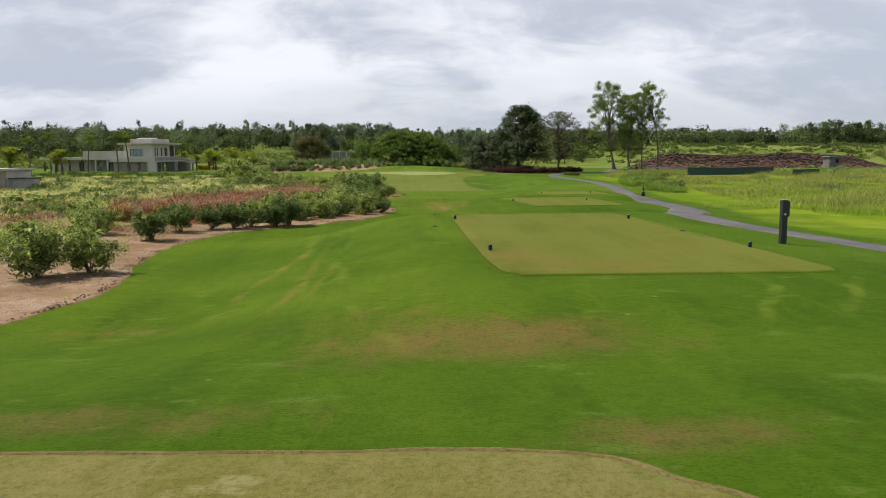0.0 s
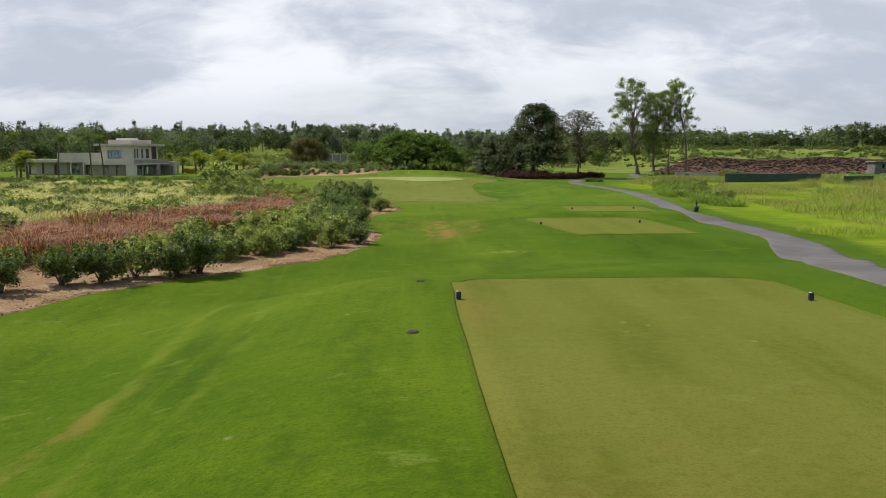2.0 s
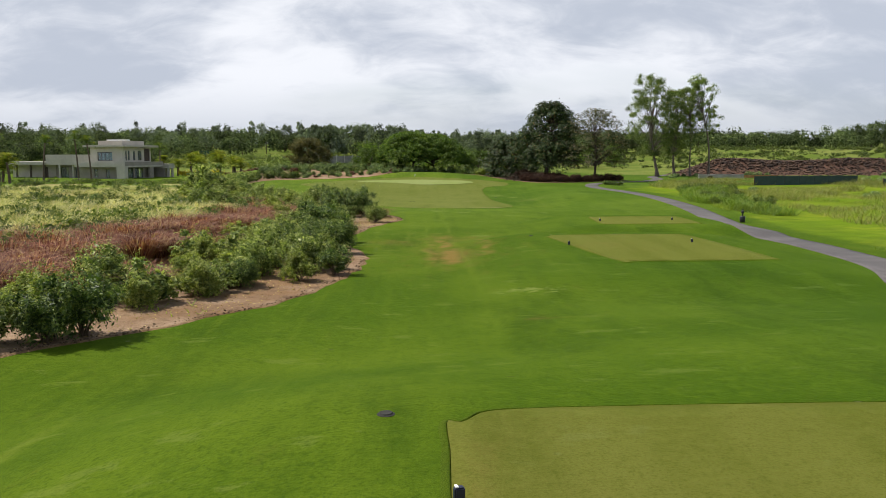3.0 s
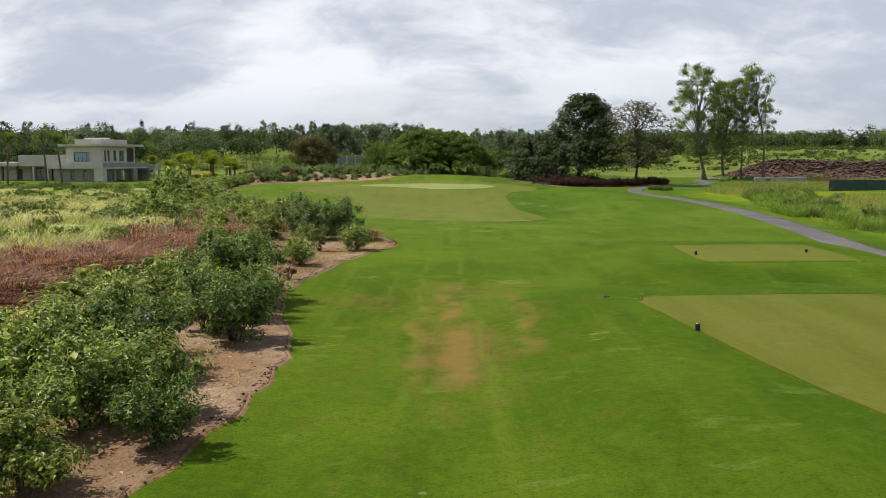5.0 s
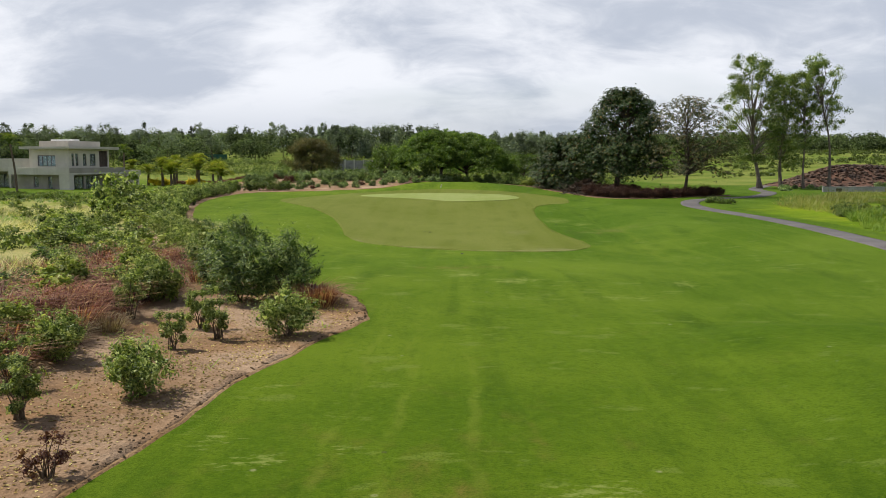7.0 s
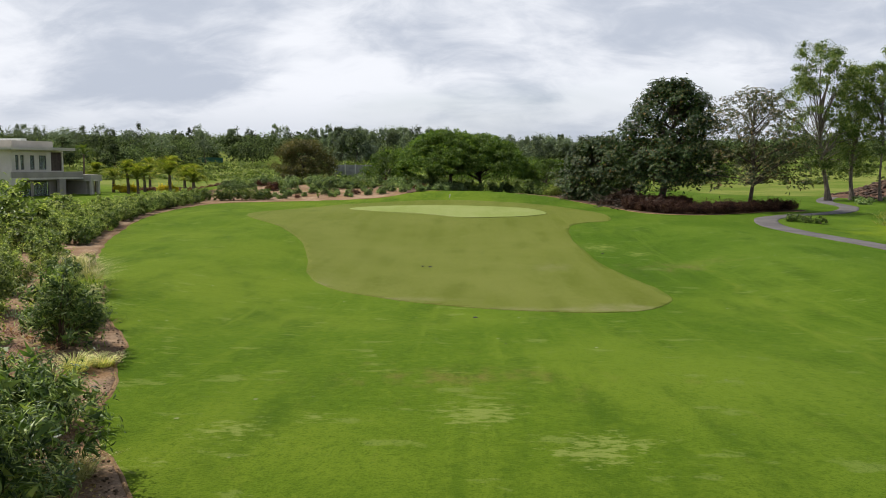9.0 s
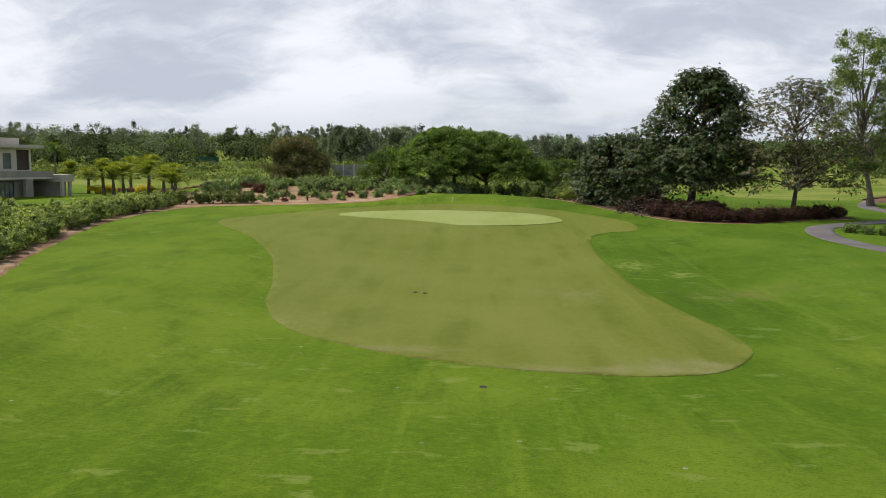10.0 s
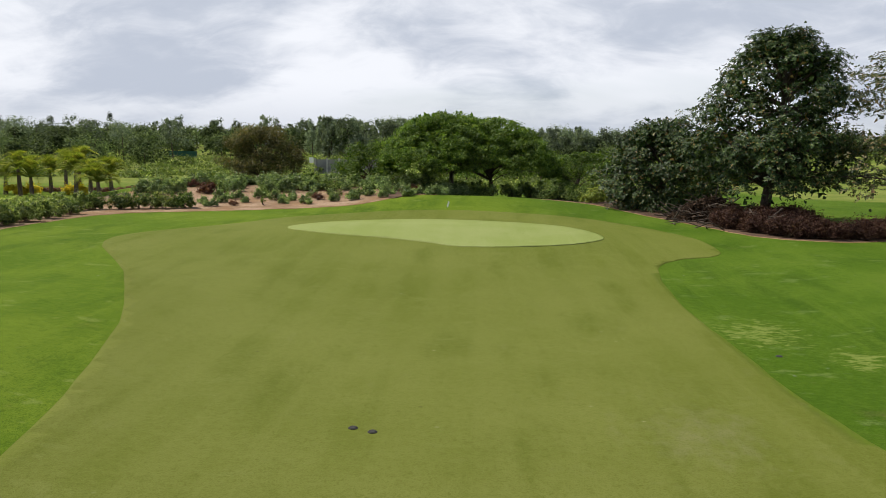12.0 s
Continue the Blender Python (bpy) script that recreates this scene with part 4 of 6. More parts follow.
def broad_tree(name, label, at, seed, h, wide, sprays, twigs, leaf, mat, bark, trunk_r, lean=(0, 0), spray=0.95, bare=0.24, deep_each=16):
    """A short trunk, crooked limbs to every spray, and rosettes of broad leaves at the twig ends."""
    r = np.random.default_rng(seed)
    ob = thing(name, at, label, "tree")
    u = np.linspace(0, 1, 9)
    tr = np.stack([lean[0] * u ** 1.5 + 0.018 * h * np.sin(u * 5 + seed), lean[1] * u + 0.015 * h * (np.cos(u * 4 + seed) - math.cos(seed)), -0.15 + u * (h * 0.72 + 0.15)], 1)
    tubes = [tube(tr, trunk_r * (1.2 - 1.05 * u ** 0.8) * np.where(u < 0.05, 1.5, 1.0), 9)]
    az = r.uniform(0, 2 * math.pi, sprays)
    lv = r.uniform(0, 1, sprays) ** 0.9
    prof = np.interp(lv, [0, 0.15, 0.4, 0.65, 0.85, 1.0], [0.82, 0.97, 1.0, 0.86, 0.60, 0.26])
    lump = np.array([1 + 0.55 * noise.noise(Vector((1.9 * math.cos(a), 1.9 * math.sin(a), q * 3.4 + seed))) for a, q in zip(az, lv)])
    out = np.where(r.random(sprays) < 0.72, r.uniform(0.72, 1.0, sprays), r.uniform(0.2, 0.72, sprays))
    rad = wide * prof * lump * out
    # the outer boughs hang lower than those by the trunk
    low = h * (bare - 0.13 * np.clip(rad / wide, 0, 1) ** 2)
    zc = low + (h * 0.965 - low) * lv
    c = np.stack([np.cos(az) * rad + lean[0] * zc / h, np.sin(az) * rad + lean[1] * zc / h, zc], 1)
    for k in range(sprays):
        t = c[k]
        s0 = np.clip(t[2] - (0.35 + 0.5 * r.random()) * math.hypot(t[0], t[1]), h * bare * 0.75, h * 0.68)
        q = np.interp(s0, tr[:, 2], np.arange(9))
        s = np.array([np.interp(q, np.arange(9), tr[:, d]) for d in range(3)])
        w = np.linspace(0, 1, 6)[:, None]
        ln = np.linalg.norm(t - s)
        p = s + (t - s) * w + np.array([0, 0, 0.09]) * ln * np.sin(w * math.pi) + r.normal(size=(6, 3)) * 0.05 * ln * w * (1 - w) * 2
        if k % 2 and k % 9:
            continue
        th = trunk_r * (0.42 if k % 9 == 0 else 0.13)
        tubes.append(tube(p, np.linspace(th, 0.012, 6), 6 if k % 9 == 0 else 4))
    v, f = join(tubes)
    child("trunk", fast_mesh("trunk", v, f, bark, True), ob)
    k = np.repeat(np.arange(sprays), twigs)
    d = unit(r.normal(size=(len(k), 3)) + np.array([0, 0, 0.25]))
    q = c[k] + d * (spray * r.uniform(0.35, 1.0, len(k)) ** 0.6)[:, None] * np.array([1, 1, 0.62])
    outward = unit(c * np.array([1, 1, 0.4]) - np.array([0, 0, 0.2 * h]))
    fan = rosettes(q, outward[k] * 0.5 + d * 0.45 + np.array([0, 0, 0.75]), 10, leaf, leaf * 0.48, r)
    # shaded leaves deeper in
    deep = np.repeat(c * np.array([0.8, 0.8, 0.97]), deep_each, 0) + r.normal(size=(sprays * deep_each, 3)) * spray * 0.45
    v, f = join([fan, leaf_quads(deep, r.normal(size=(len(deep), 3)), leaf * 1.8, leaf * 1.1, r)])
    child("crown", fast_mesh("crown", v, f, mat), ob)
    return ob


def on(x, y, rz=0.0, s=1.0, dz=0.0):
    return pose(x, y, hz(x, y) + dz, 0, 0, rz) @ Matrix.Scale(s, 4)


def dome(width, top=0.25):
    return lambda u, r: width * math.sqrt(max(0.02, 1 - (abs(u - 0.35) / (0.7 if u > 0.35 else 0.55)) ** 2))


# the wooded group by the green
broad_tree("almond_tree", "large dark glossy broad-leaved tree over a litter bed", on(22.6, 151.5), 11, 12.6, 5.6, 340, 16, 0.21, M["almond"], M["bark_dark"], 0.36, lean=(0.6, 0.0))
broad_tree("almond_tree", "open thinly leaved tree with browning broad leaves", on(29.0, 145.4), 12, 11.2, 5.2, 230, 9, 0.19, M["almond_thin"], M["bark_dark"], 0.19, spray=0.85, bare=0.28, deep_each=2)
broad_tree("young_almond_tree", "low dense dark broad-leaved tree beside the big one", on(17.6, 160.8), 13, 6.9, 4.7, 230, 16, 0.21, M["almond"], M["bark_dark"], 0.2, bare=0.10)
slim = lambda wd: (lambda u, r: wd * (0.35 + 0.75 * math.sin(min(1, u * 0.9 + 0.08) * math.pi)) * r.uniform(0.6, 1.15))
tree("slender_tree", "tall slender tree with open pale green crown", on(44.4, 165.5), 21, 18.3, slim(5.0), 150, 1.0, 21000, 0.17, M["slim"], M["bark"], 0.27, 0.26, (-1.3, 0.0), 16, 0.7, 0.5, "tall slender trees")
tree("slender_tree", "tall slender tree with drooping mid-green crown", on(48.7, 168.2), 22, 15.8, slim(3.9), 120, 0.95, 17000, 0.17, M["slim"], M["bark"], 0.25, 0.20, (0.2, 0.0), 12, 0.8, 0.5, "tall slender trees")
tree("slender_tree", "thin-stemmed tall tree with a light crown", on(51.0, 165.6), 23, 16.0, slim(2.6), 60, 0.75, 7000, 0.16, M["slim"], M["bark"], 0.15, 0.42, (-0.8, 0.3), 8, 0.8, 0.5, "tall slender trees")
tree("slender_tree", "tall leaning tree with a sparse narrow crown", on(54.0, 164.2), 24, 18.5, slim(2.9), 85, 0.78, 10000, 0.16, M["slim"], M["bark"], 0.19, 0.52, (-2.7, 0.4), 12, 0.8, 0.5, "tall slender trees")
tree("rain_tree", "wide umbrella-crowned tree with fine dark green leaves", on(0.4, 177), 31, 8.6, dome(6), 520, 0.9, 62000, 0.19, M["rain"], M["bark_dark"], 0.3, 0.20, limbs=16, flat=0.42, up=1.2, spread_to=6.9)
tree("rain_tree", "umbrella-crowned tree joined to its wider neighbour", on(4.4, 177.6), 32, 8.3, dome(5), 400, 0.9, 46000, 0.19, M["rain"], M["bark_dark"], 0.26, 0.20, limbs=12, flat=0.42, up=1.2, spread_to=6.5)
tree("small_tree", "low spreading green tree at the edge of the bed", on(-7.6, 178), 33, 4.2, dome(3.4), 60, 0.8, 8000, 0.2, M["rain"], M["bark_dark"], 0.14, 0.15, limbs=8, flat=0.6, up=0.9)
tree("small_tree", "low flat-crowned green tree beyond the bank", on(13.5, 180), 34, 4.6, dome(3.5), 60, 0.8, 8000, 0.2, M["rain"], M["bark_dark"], 0.15, 0.15, limbs=8, flat=0.55, up=0.9)
tree("brown_tree", "rounded olive-brown tree behind the flower bed", on(-21, 186), 35, 6.1, dome(4.5), 140, 1.0, 20000, 0.2, M["brown_tree"], M["bark_dark"], 0.2, 0.12, limbs=9, flat=0.8, up=0.5)

# shrub kinds, built once and copied
KINDS = {
    "a": shrub("shrub", "leafy mid-green flowering shrub on bare soil", 101, 1.4, 2.15, M["shrub"], 4600, 0.082, 14, clumps=40, vase=0.55, low=0.2),
    "b": shrub("shrub", "rounded dark green glossy shrub on bare soil", 102, 1.45, 2.05, M["shrub_dark"], 5200, 0.078, 14, clumps=42, vase=0.55, low=0.2),
    "c": shrub("shrub", "light green leafy shrub on bare soil", 103, 1.15, 1.9, M["shrub_lime"], 3500, 0.077, 12, clumps=34, vase=0.4, low=0.17),
    "d": shrub("shrub", "sparse young green shrub on bare soil", 104, 1.0, 1.0, M["shrub"], 1700, 0.062, 12, clumps=18, vase=0.5, low=0.24),
    "e": shrub("shrub", "feathery dark green upright shrub on bare soil", 105, 1.7, 2.2, M["shrub_dark"], 5600, 0.13, 12, clumps=40, narrow=0.17, up=1.0),
    "f": shrub("shrub", "thin reddish twiggy shrub on bare soil", 106, 0.85, 1.0, M["shrub_red"], 800, 0.055, 14, clumps=14),
    "g": shrub("shrub", "low grey-green large-leaved shrub in the bed", 107, 1.1, 2.2, M["fern"], 560, 0.32, 8, clumps=16, narrow=0.35),
    "h": shrub("shrub", "low maroon-leaved shrub in the bed", 108, 1.0, 1.9, M["shrub_red"], 1100, 0.15, 8, clumps=22),
    "m": shrub("shrub", "dull brown-maroon clipped shrub under the trees", 112, 1.0, 1.9, M["maroon_hedge"], 2600, 0.12, 8, clumps=30, narrow=0.3, up=1.0),
    "A": shrub("shrub", "leafy mid-green shrub in the long border", 109, 1.35, 2.1, M["shrub"], 1300, 0.14, clumps=32),
    "B": shrub("shrub", "rounded dark green shrub in the long border", 110, 1.35, 2.0, M["shrub_dark"], 1400, 0.13, clumps=32),
    "C": shrub("shrub", "yellow-green shrub in the meadow", 111, 1.1, 2.0, M["shrub_lime"], 1200, 0.14, clumps=32),
}
FIRST = dict(KINDS)


def plant(kind, x, y, s=1.0, rz=None, tall=1.0):
    if y > 101:
        kind = {"a": "A", "b": "B", "c": "C"}.get(kind, kind)
    src = KINDS[kind]
    m = pose(x, y, hz(x, y) + 0.01, 0, 0, rng.uniform(0, 360) if rz is None else rz)
    if FIRST.get(kind) is not None:
        ob = src
        FIRST[kind] = None
        ob.matrix_basis = m
    else:
        ob = copy_thing(src, m)
    ob.scale = (s, s, s * tall)
    return ob


def mass(name, label, spots, category="shrubs"):
    """Planting too dense to count: the same shrubs joined into one."""
    leaves, wood = {}, []
    for kind, x, y, s, tall in spots:
        a = rng.uniform(0, 2 * math.pi)
        rot = np.array([[math.cos(a), math.sin(a), 0], [-math.sin(a), math.cos(a), 0], [0, 0, 1]])
        for ch in KINDS[kind].children:
            me = ch.data
            co = np.empty(len(me.vertices) * 3, np.float32)
            me.vertices.foreach_get("co", co)
            fi = np.empty(len(me.loops), np.int32)
            me.loops.foreach_get("vertex_index", fi)
            co = co.reshape(-1, 3) @ rot * np.array([s, s, s * tall]) + np.array([x, y, hz(x, y) + 0.01])
            piece = (co, fi.reshape(-1, 4))
            if ch.name.startswith("foliage"):
                leaves.setdefault(me.materials[0].name, []).append(piece)
            else:
                wood.append(piece)
    v, f = join(wood)
    ob = tagged(new(name, fast_mesh(name, v, f, M["stem"], True)), label, category, kind="stuff")
    for key, pieces in leaves.items():
        v, f = join(pieces)
        child("foliage", fast_mesh("foliage", v, f, bpy.data.materials[key]), ob)


# the row along the lawn, then the open soil, then the dense bank
for k, x, y, s in [("a", -10.0, 21.6, 1.1), ("a", -8.9, 22.6, 0.9), ("c", -12.3, 25.5, 1.1), ("a", -11.6, 29.5, 1.0), ("b", -9.7, 31.2, 1.0), ("a", -12.6, 33.0, 1.1), ("b", -9.5, 34.4, 1.05), ("b", -8.4, 35.7, 0.95), ("b", -7.5, 36.2, 1.0), ("a", -6.9, 37.3, 0.95), ("a", -5.9, 38.0, 0.9),
                   ("b", -5.2, 38.2, 1.15), ("b", -5.7, 37.5, 0.9), ("c", -5.2, 41.4, 0.7), ("c", -4.2, 43.2, 0.9), ("b", -3.4, 44.9, 0.75), ("c", -1.9, 46.3, 1.0), ("b", -0.95, 47.8, 0.8), ("a", -2.2, 48.6, 1.05), ("a", -3.4, 47.3, 1.0), ("c", -5.0, 45.4, 1.0), ("a", -6.6, 42.6, 1.0), ("c", -7.3, 40.0, 1.0),
                   ("b", -2.5, 51.6, 1.25), ("a", -2.6, 50.3, 0.9), ("b", -1.6, 54.5, 1.2), ("e", -2.5, 55.4, 1.0), ("a", -3.4, 53.2, 1.2), ("c", -4.6, 52.4, 1.2), ("a", -3.0, 57.4, 1.05), ("c", -4.8, 55.8, 1.15), ("a", -3.6, 50.2, 1.2), ("c", -5.6, 49.4, 1.2), ("b", -2.7, 59.9, 1.25), ("b", -3.4, 61.2, 1.1), ("a", -4.4, 59.2, 1.0),
                   ("a", -1.6, 49.3, 1.0), ("b", -1.75, 57.0, 1.0), ("a", -2.0, 58.6, 0.8), ("c", -6.0, 67.3, 0.65), ("a", -5.3, 70.4, 0.75), ("f", -6.6, 73.2, 1.1), ("f", -2.3, 64.2, 0.8), ("d", -4.0, 66.6, 0.95), ("d", -5.1, 68.3, 0.9), ("a", -2.6, 68.1, 0.75), ("d", -3.3, 71.8, 0.85), ("d", -2.6, 73.0, 1.0), ("a", -1.0, 73.5, 0.8), ("f", -5.6, 71.3, 1.0), ("d", -5.6, 75.1, 1.2), ("d", -3.4, 74.2, 1.0), ("e", -2.2, 79.0, 1.2), ("e", -3.6, 78.2, 1.2),
                   ("e", -2.9, 81.2, 1.1), ("e", -4.6, 80.6, 1.15), ("c", -6.8, 71.0, 1.0), ("a", -6.2, 77.6, 1.0), ("c", -7.6, 80.5, 1.2), ("a", -6.4, 84.5, 1.2), ("c", -8.6, 77.5, 1.2), ("a", -3.6, 83.3, 0.75), ("e", -5.9, 89.5, 1.5), ("b", -6.3, 90.6, 1.0), ("a", -7.3, 92.4, 1.1), ("c", -8.6, 94.4, 1.0), ("a", -8.4, 89.5, 1.2), ("b", -10.2, 98.0, 1.0), ("a", -11.2, 96.2, 1.2),
                   ("a", -9.8, 93.0, 1.2), ("c", -12.2, 100.4, 1.0), ("a", -14.2, 104.2, 1.3), ("b", -16.3, 107.9, 1.25), ("a", -17.8, 108.6, 1.3), ("a", -13.0, 98.8, 1.2), ("c", -15.8, 102.8, 1.2), ("d", -11.5, 102.6, 0.8)]:
    plant(k, x - (0.7 if y > 86 else 0.0), y, s * (0.88 if 29 < y < 40 else 0.84 if 44 < y < 58 else 1.15 if 59.5 < y < 62 else 0.78 if y > 86 else 1.0))
r_b = np.random.default_rng(55)
for k in range(28):
    # fuller planting behind the first row
    y = 42 + 19 * k / 27 + r_b.normal() * 0.5
    x = float(np.interp(y, np.array(BED_EDGE)[:32, 1], np.array(BED_EDGE)[:32, 0])) - (r_b.uniform(2.0, 3.6) if y < 50 else r_b.uniform(3.4, 6.0))
    plant("CACAC"[k % 5], x, y, r_b.uniform(0.6, 0.95), tall=r_b.uniform(0.7, 1.0))
for k in range(34):
    # clipped row that follows the lawn to the villa garden
    y = 112 + 38 * k / 33
    x = float(np.interp(y, np.array(BED_EDGE)[:33, 1], np.array(BED_EDGE)[:33, 0]))
    plant("a" if k % 3 else "b", x - 1.35 + r_b.normal() * 0.2, y + r_b.normal() * 0.3, 0.8 + 0.2 * r_b.random())
for k in range(9):
    plant("B" if k % 3 else "A", -25.6 + 0.85 * k + r_b.normal() * 0.25, 154.6 + 0.36 * k + r_b.normal() * 0.3, 0.95)
for k in range(33):
    # loose rows of young shrubs on the bare bank behind the green
    u = (k // 3 + 0.33 * (k % 3) + r_b.uniform(-0.25, 0.25)) / 11
    plant("gggggghggd"[k % 10], -20 + 21.0 * u, 157.2 + 5.2 * u + 1.0 + 2.6 * (k % 3) + r_b.uniform(-0.4, 0.5), r_b.uniform(0.42, 0.8))
back = []
for k in range(120):
    u = r_b.random()
    back.append(("gggBggghgg"[k % 10], -27 + 29 * u, 166.5 + 4.0 * u + r_b.uniform(0, 14), r_b.uniform(0.7, 1.15), 1.0))
for k in range(34):
    y = 112 + 42 * k / 33
    back.append(("A", float(np.interp(y, np.array(BED_EDGE)[:33, 1], np.array(BED_EDGE)[:33, 0])) - 3.3 + r_b.normal() * 0.4, y, 0.8 + 0.2 * r_b.random(), 1.0))
    back.append(("AC"[k % 2], float(np.interp(y, np.array(BED_EDGE)[:33, 1], np.array(BED_EDGE)[:33, 0])) - 4.8 + r_b.normal() * 0.5, y, 0.85 + 0.2 * r_b.random(), 0.9))
for k in range(32):
    # light leafy shrubs crowding the bank behind the feathery ones
    y = r_b.uniform(75, 106)
    back.append(("AACB"[k % 4], float(np.interp(y, np.array(BED_EDGE)[:32, 1], np.array(BED_EDGE)[:32, 0])) - r_b.uniform(5.0, 10.5), y, r_b.uniform(0.75, 1.15), r_b.uniform(0.7, 1.0)))
for k in range(16):
    back.append(("m", 18.6 + r_b.random() * 6, 145.5 + r_b.random() * 7, 0.9 + 0.4 * r_b.random(), 1.0))
for x, y, k, s in [(12.6, 163.8, "c", 1.0), (13.4, 165.8, "c", 1.1), (15.4, 161.5, "b", 0.8), (16.2, 160.4, "c", 0.8), (11.8, 168, "b", 1.1), (9.5, 171, "b", 1.2), (4, 172, "b", 1.2), (-1, 172, "b", 1.3), (-4, 173, "b", 1.3), (1.5, 173.5, "b", 1.3), (6.5, 173, "b", 1.3), (-2.5, 175, "b", 1.3), (8.5, 176, "b", 1.4), (11, 174, "b", 1.4), (3, 176, "b", 1.4), (-6, 172, "g", 1.1), (14.5, 171, "a", 1.3), (20.5, 163, "b", 1.0)]:
    plant(k, x, y, s)
# maroon border under the trees
MAROON = catmull([(18.2, 146.5), (19.2, 141.9), (20.9, 139.8), (23.4, 139.7), (26, 141.0), (29, 143.5), (33, 145.6)], 6, closed=False)
for k in range(30):
    x, y = MAROON[int(k * (len(MAROON) - 1) / 29)]
    plant("m", x + r_b.normal() * 0.15, y + r_b.normal() * 0.15 + (0.9 if k % 2 else 0.0), 0.85 + 0.25 * r_b.random(), tall=1.05)
for x, y in [(28.0, 133.1), (28.7, 132.2), (29.5, 131.4), (28.6, 133.8)]:
    plant("b", x, y, 0.62, tall=0.7)
# big round shrubs by the villa
for x, y, s in [(-22.0, 113.6, 2.1), (-24.4, 116.5, 2.0), (-20.2, 110.6, 1.5), (-25.6, 127, 1.6), (-28.5, 131, 1.5)]:
    plant("a", x, y, s, tall=1.1 if 112 < y < 118 else 0.85)
mass("mixed_planting", "rows of grey-green, dark and maroon shrubs filling the back of the beds", back)


def scatter(name, label, seed, count, area, mat, h, w, lean, poly_test, keep=None, category="grass", wind=(0.2, 0.0), short=True, billow=0.0):
    """Blades over an area where nobody could count them."""
    r = np.random.default_rng(seed)
    x0, x1, y0, y1 = area
    x, y = r.uniform(x0, x1, count), r.uniform(y0, y1, count)
    ok = poly_test(x, y)
    x, y = x[ok], y[ok]
    if keep is not None:
        n1 = np.array([noise.fractal(Vector((a * keep[0], b * keep[0], seed)), 1.0, 2.0, 3) for a, b in zip(x, y)])
        ok = n1 > keep[1]
        x, y = x[ok], y[ok]
    tall = h * (0.6 + 0.8 * r.random(len(x)))
    if billow:
        # grows in humps, with hollows between
        tall *= np.array([max(0.12, 0.75 + 1.2 * noise.noise(Vector((a * billow, b * billow, seed + 9.0)))) for a, b in zip(x, y)])
    v, f = blades(np.column_stack([x, y, height(x, y) - 0.02]), tall, w, lean, r, wind, short)
    tagged(new(name, fast_mesh(name, v, f, mat)), label, category, kind="stuff")


def edge_left(y):
    line = np.array(BED_EDGE[:32])
    return np.interp(y, line[:, 1], line[:, 0])


def path_x(y):
    return np.interp(y, PATH_LINE[:, 1], PATH_LINE[:, 0])


def tussocks(name, label, seed, centres, per, mat, h, w, lean, girth=0.22, category="ornamental grass"):
    """Arching tufts, each springing outwards from its own foot."""
    r = np.random.default_rng(seed)
    c = np.asarray(centres, float)
    k = np.repeat(np.arange(len(c)), per)
    a = r.uniform(0, 2 * math.pi, len(k))
    q = girth * np.sqrt(r.random(len(k)))
    s = r.uniform(0.7, 1.25, len(c))[k]
    x, y = c[k, 0] + np.cos(a) * q, c[k, 1] + np.sin(a) * q
    v, f = blades(np.column_stack([x, y, height(x, y) - 0.02]), h * s, w, lean, r, (0.18, 0.05), False, a + r.normal(size=len(k)) * 0.3)
    tagged(new(name, fast_mesh(name, v, f, mat)), label, category, kind="stuff")


red_line = lambda y: np.interp(y, [36, 44, 52, 60, 70, 78, 86], [-11.8, -10.4, -9.7, -8.7, -7.9, -8.1, -9.2])
red_band = lambda x, y: (np.abs(x - red_line(y)) < 1.9 + 0.5 * np.sin(y * 0.9)) & (y > 40) & (y < 90)
r_g = np.random.default_rng(61)
gy = np.where(r_g.random(620) < 0.52, r_g.uniform(56, 86, 620), r_g.uniform(39, 58, 620))
gx = red_line(gy) + r_g.normal(size=620) * np.where(gy > 56, 1.0, 1.7)
ok = np.array([noise.noise(Vector((a * 0.45, b * 0.45, 4.0))) > np.where(b < 56, -0.05, -0.25) for a, b in zip(gx, gy)])
tussocks("fountain_grass", "drift of arching purple-red fountain grass with pale plumes", 201, np.column_stack([gx[ok], gy[ok]]), 150, M["red_grass"], 0.95, 0.026, 1.35, 0.30)
scatter("red_stubble", "thin low reddish grass running out from the drift", 212, 130000, (-26, -6, 34, 92), M["red_grass"], 0.36, 0.026, 1.7, lambda x, y: (np.abs(x - red_line(y) + np.where(y < 62, 5.0, 1.5)) < np.where(y < 62, 8.0, 4.0)), (0.26, 0.03), "grass")
gx = np.array([(-10.2, 98.2), (-10.5, 97.4), (-10.9, 99.6), (-12.2, 101.4), (-12.8, 102.8), (-13.6, 103.6), (-9.4, 96.0), (-9.0, 94.6), (-11.6, 100.2), (-8.4, 93.4)])
tussocks("fountain_grass", "pale straw-tipped grass tufts at the lawn's edge", 208, gx, 260, M["pale_grass"], 0.75, 0.018, 1.2)
tussocks("fountain_grass", "low fresh green grass tuft on bare soil", 209, [(-9.6, 97.2), (-10.0, 96.6), (-7.9, 93.6)], 320, M["green_grass"], 0.6, 0.018, 1.1)
tussocks("fountain_grass", "rounded brown-red grass tuft at the tip of the bed", 214, [(-1.0, 77.9), (-1.25, 78.2), (-0.8, 77.6)], 300, M["red_grass"], 0.85, 0.018, 1.2, 0.3)
tussocks("fountain_grass", "straw-coloured drooping grass tufts by the lawn", 215, [(-5.3, 87.5), (-5.0, 88.1), (-2.5, 80.8), (-2.9, 80.4), (-2.3, 81.4)], 340, M["pale_grass"], 0.42, 0.014, 1.1, 0.22)
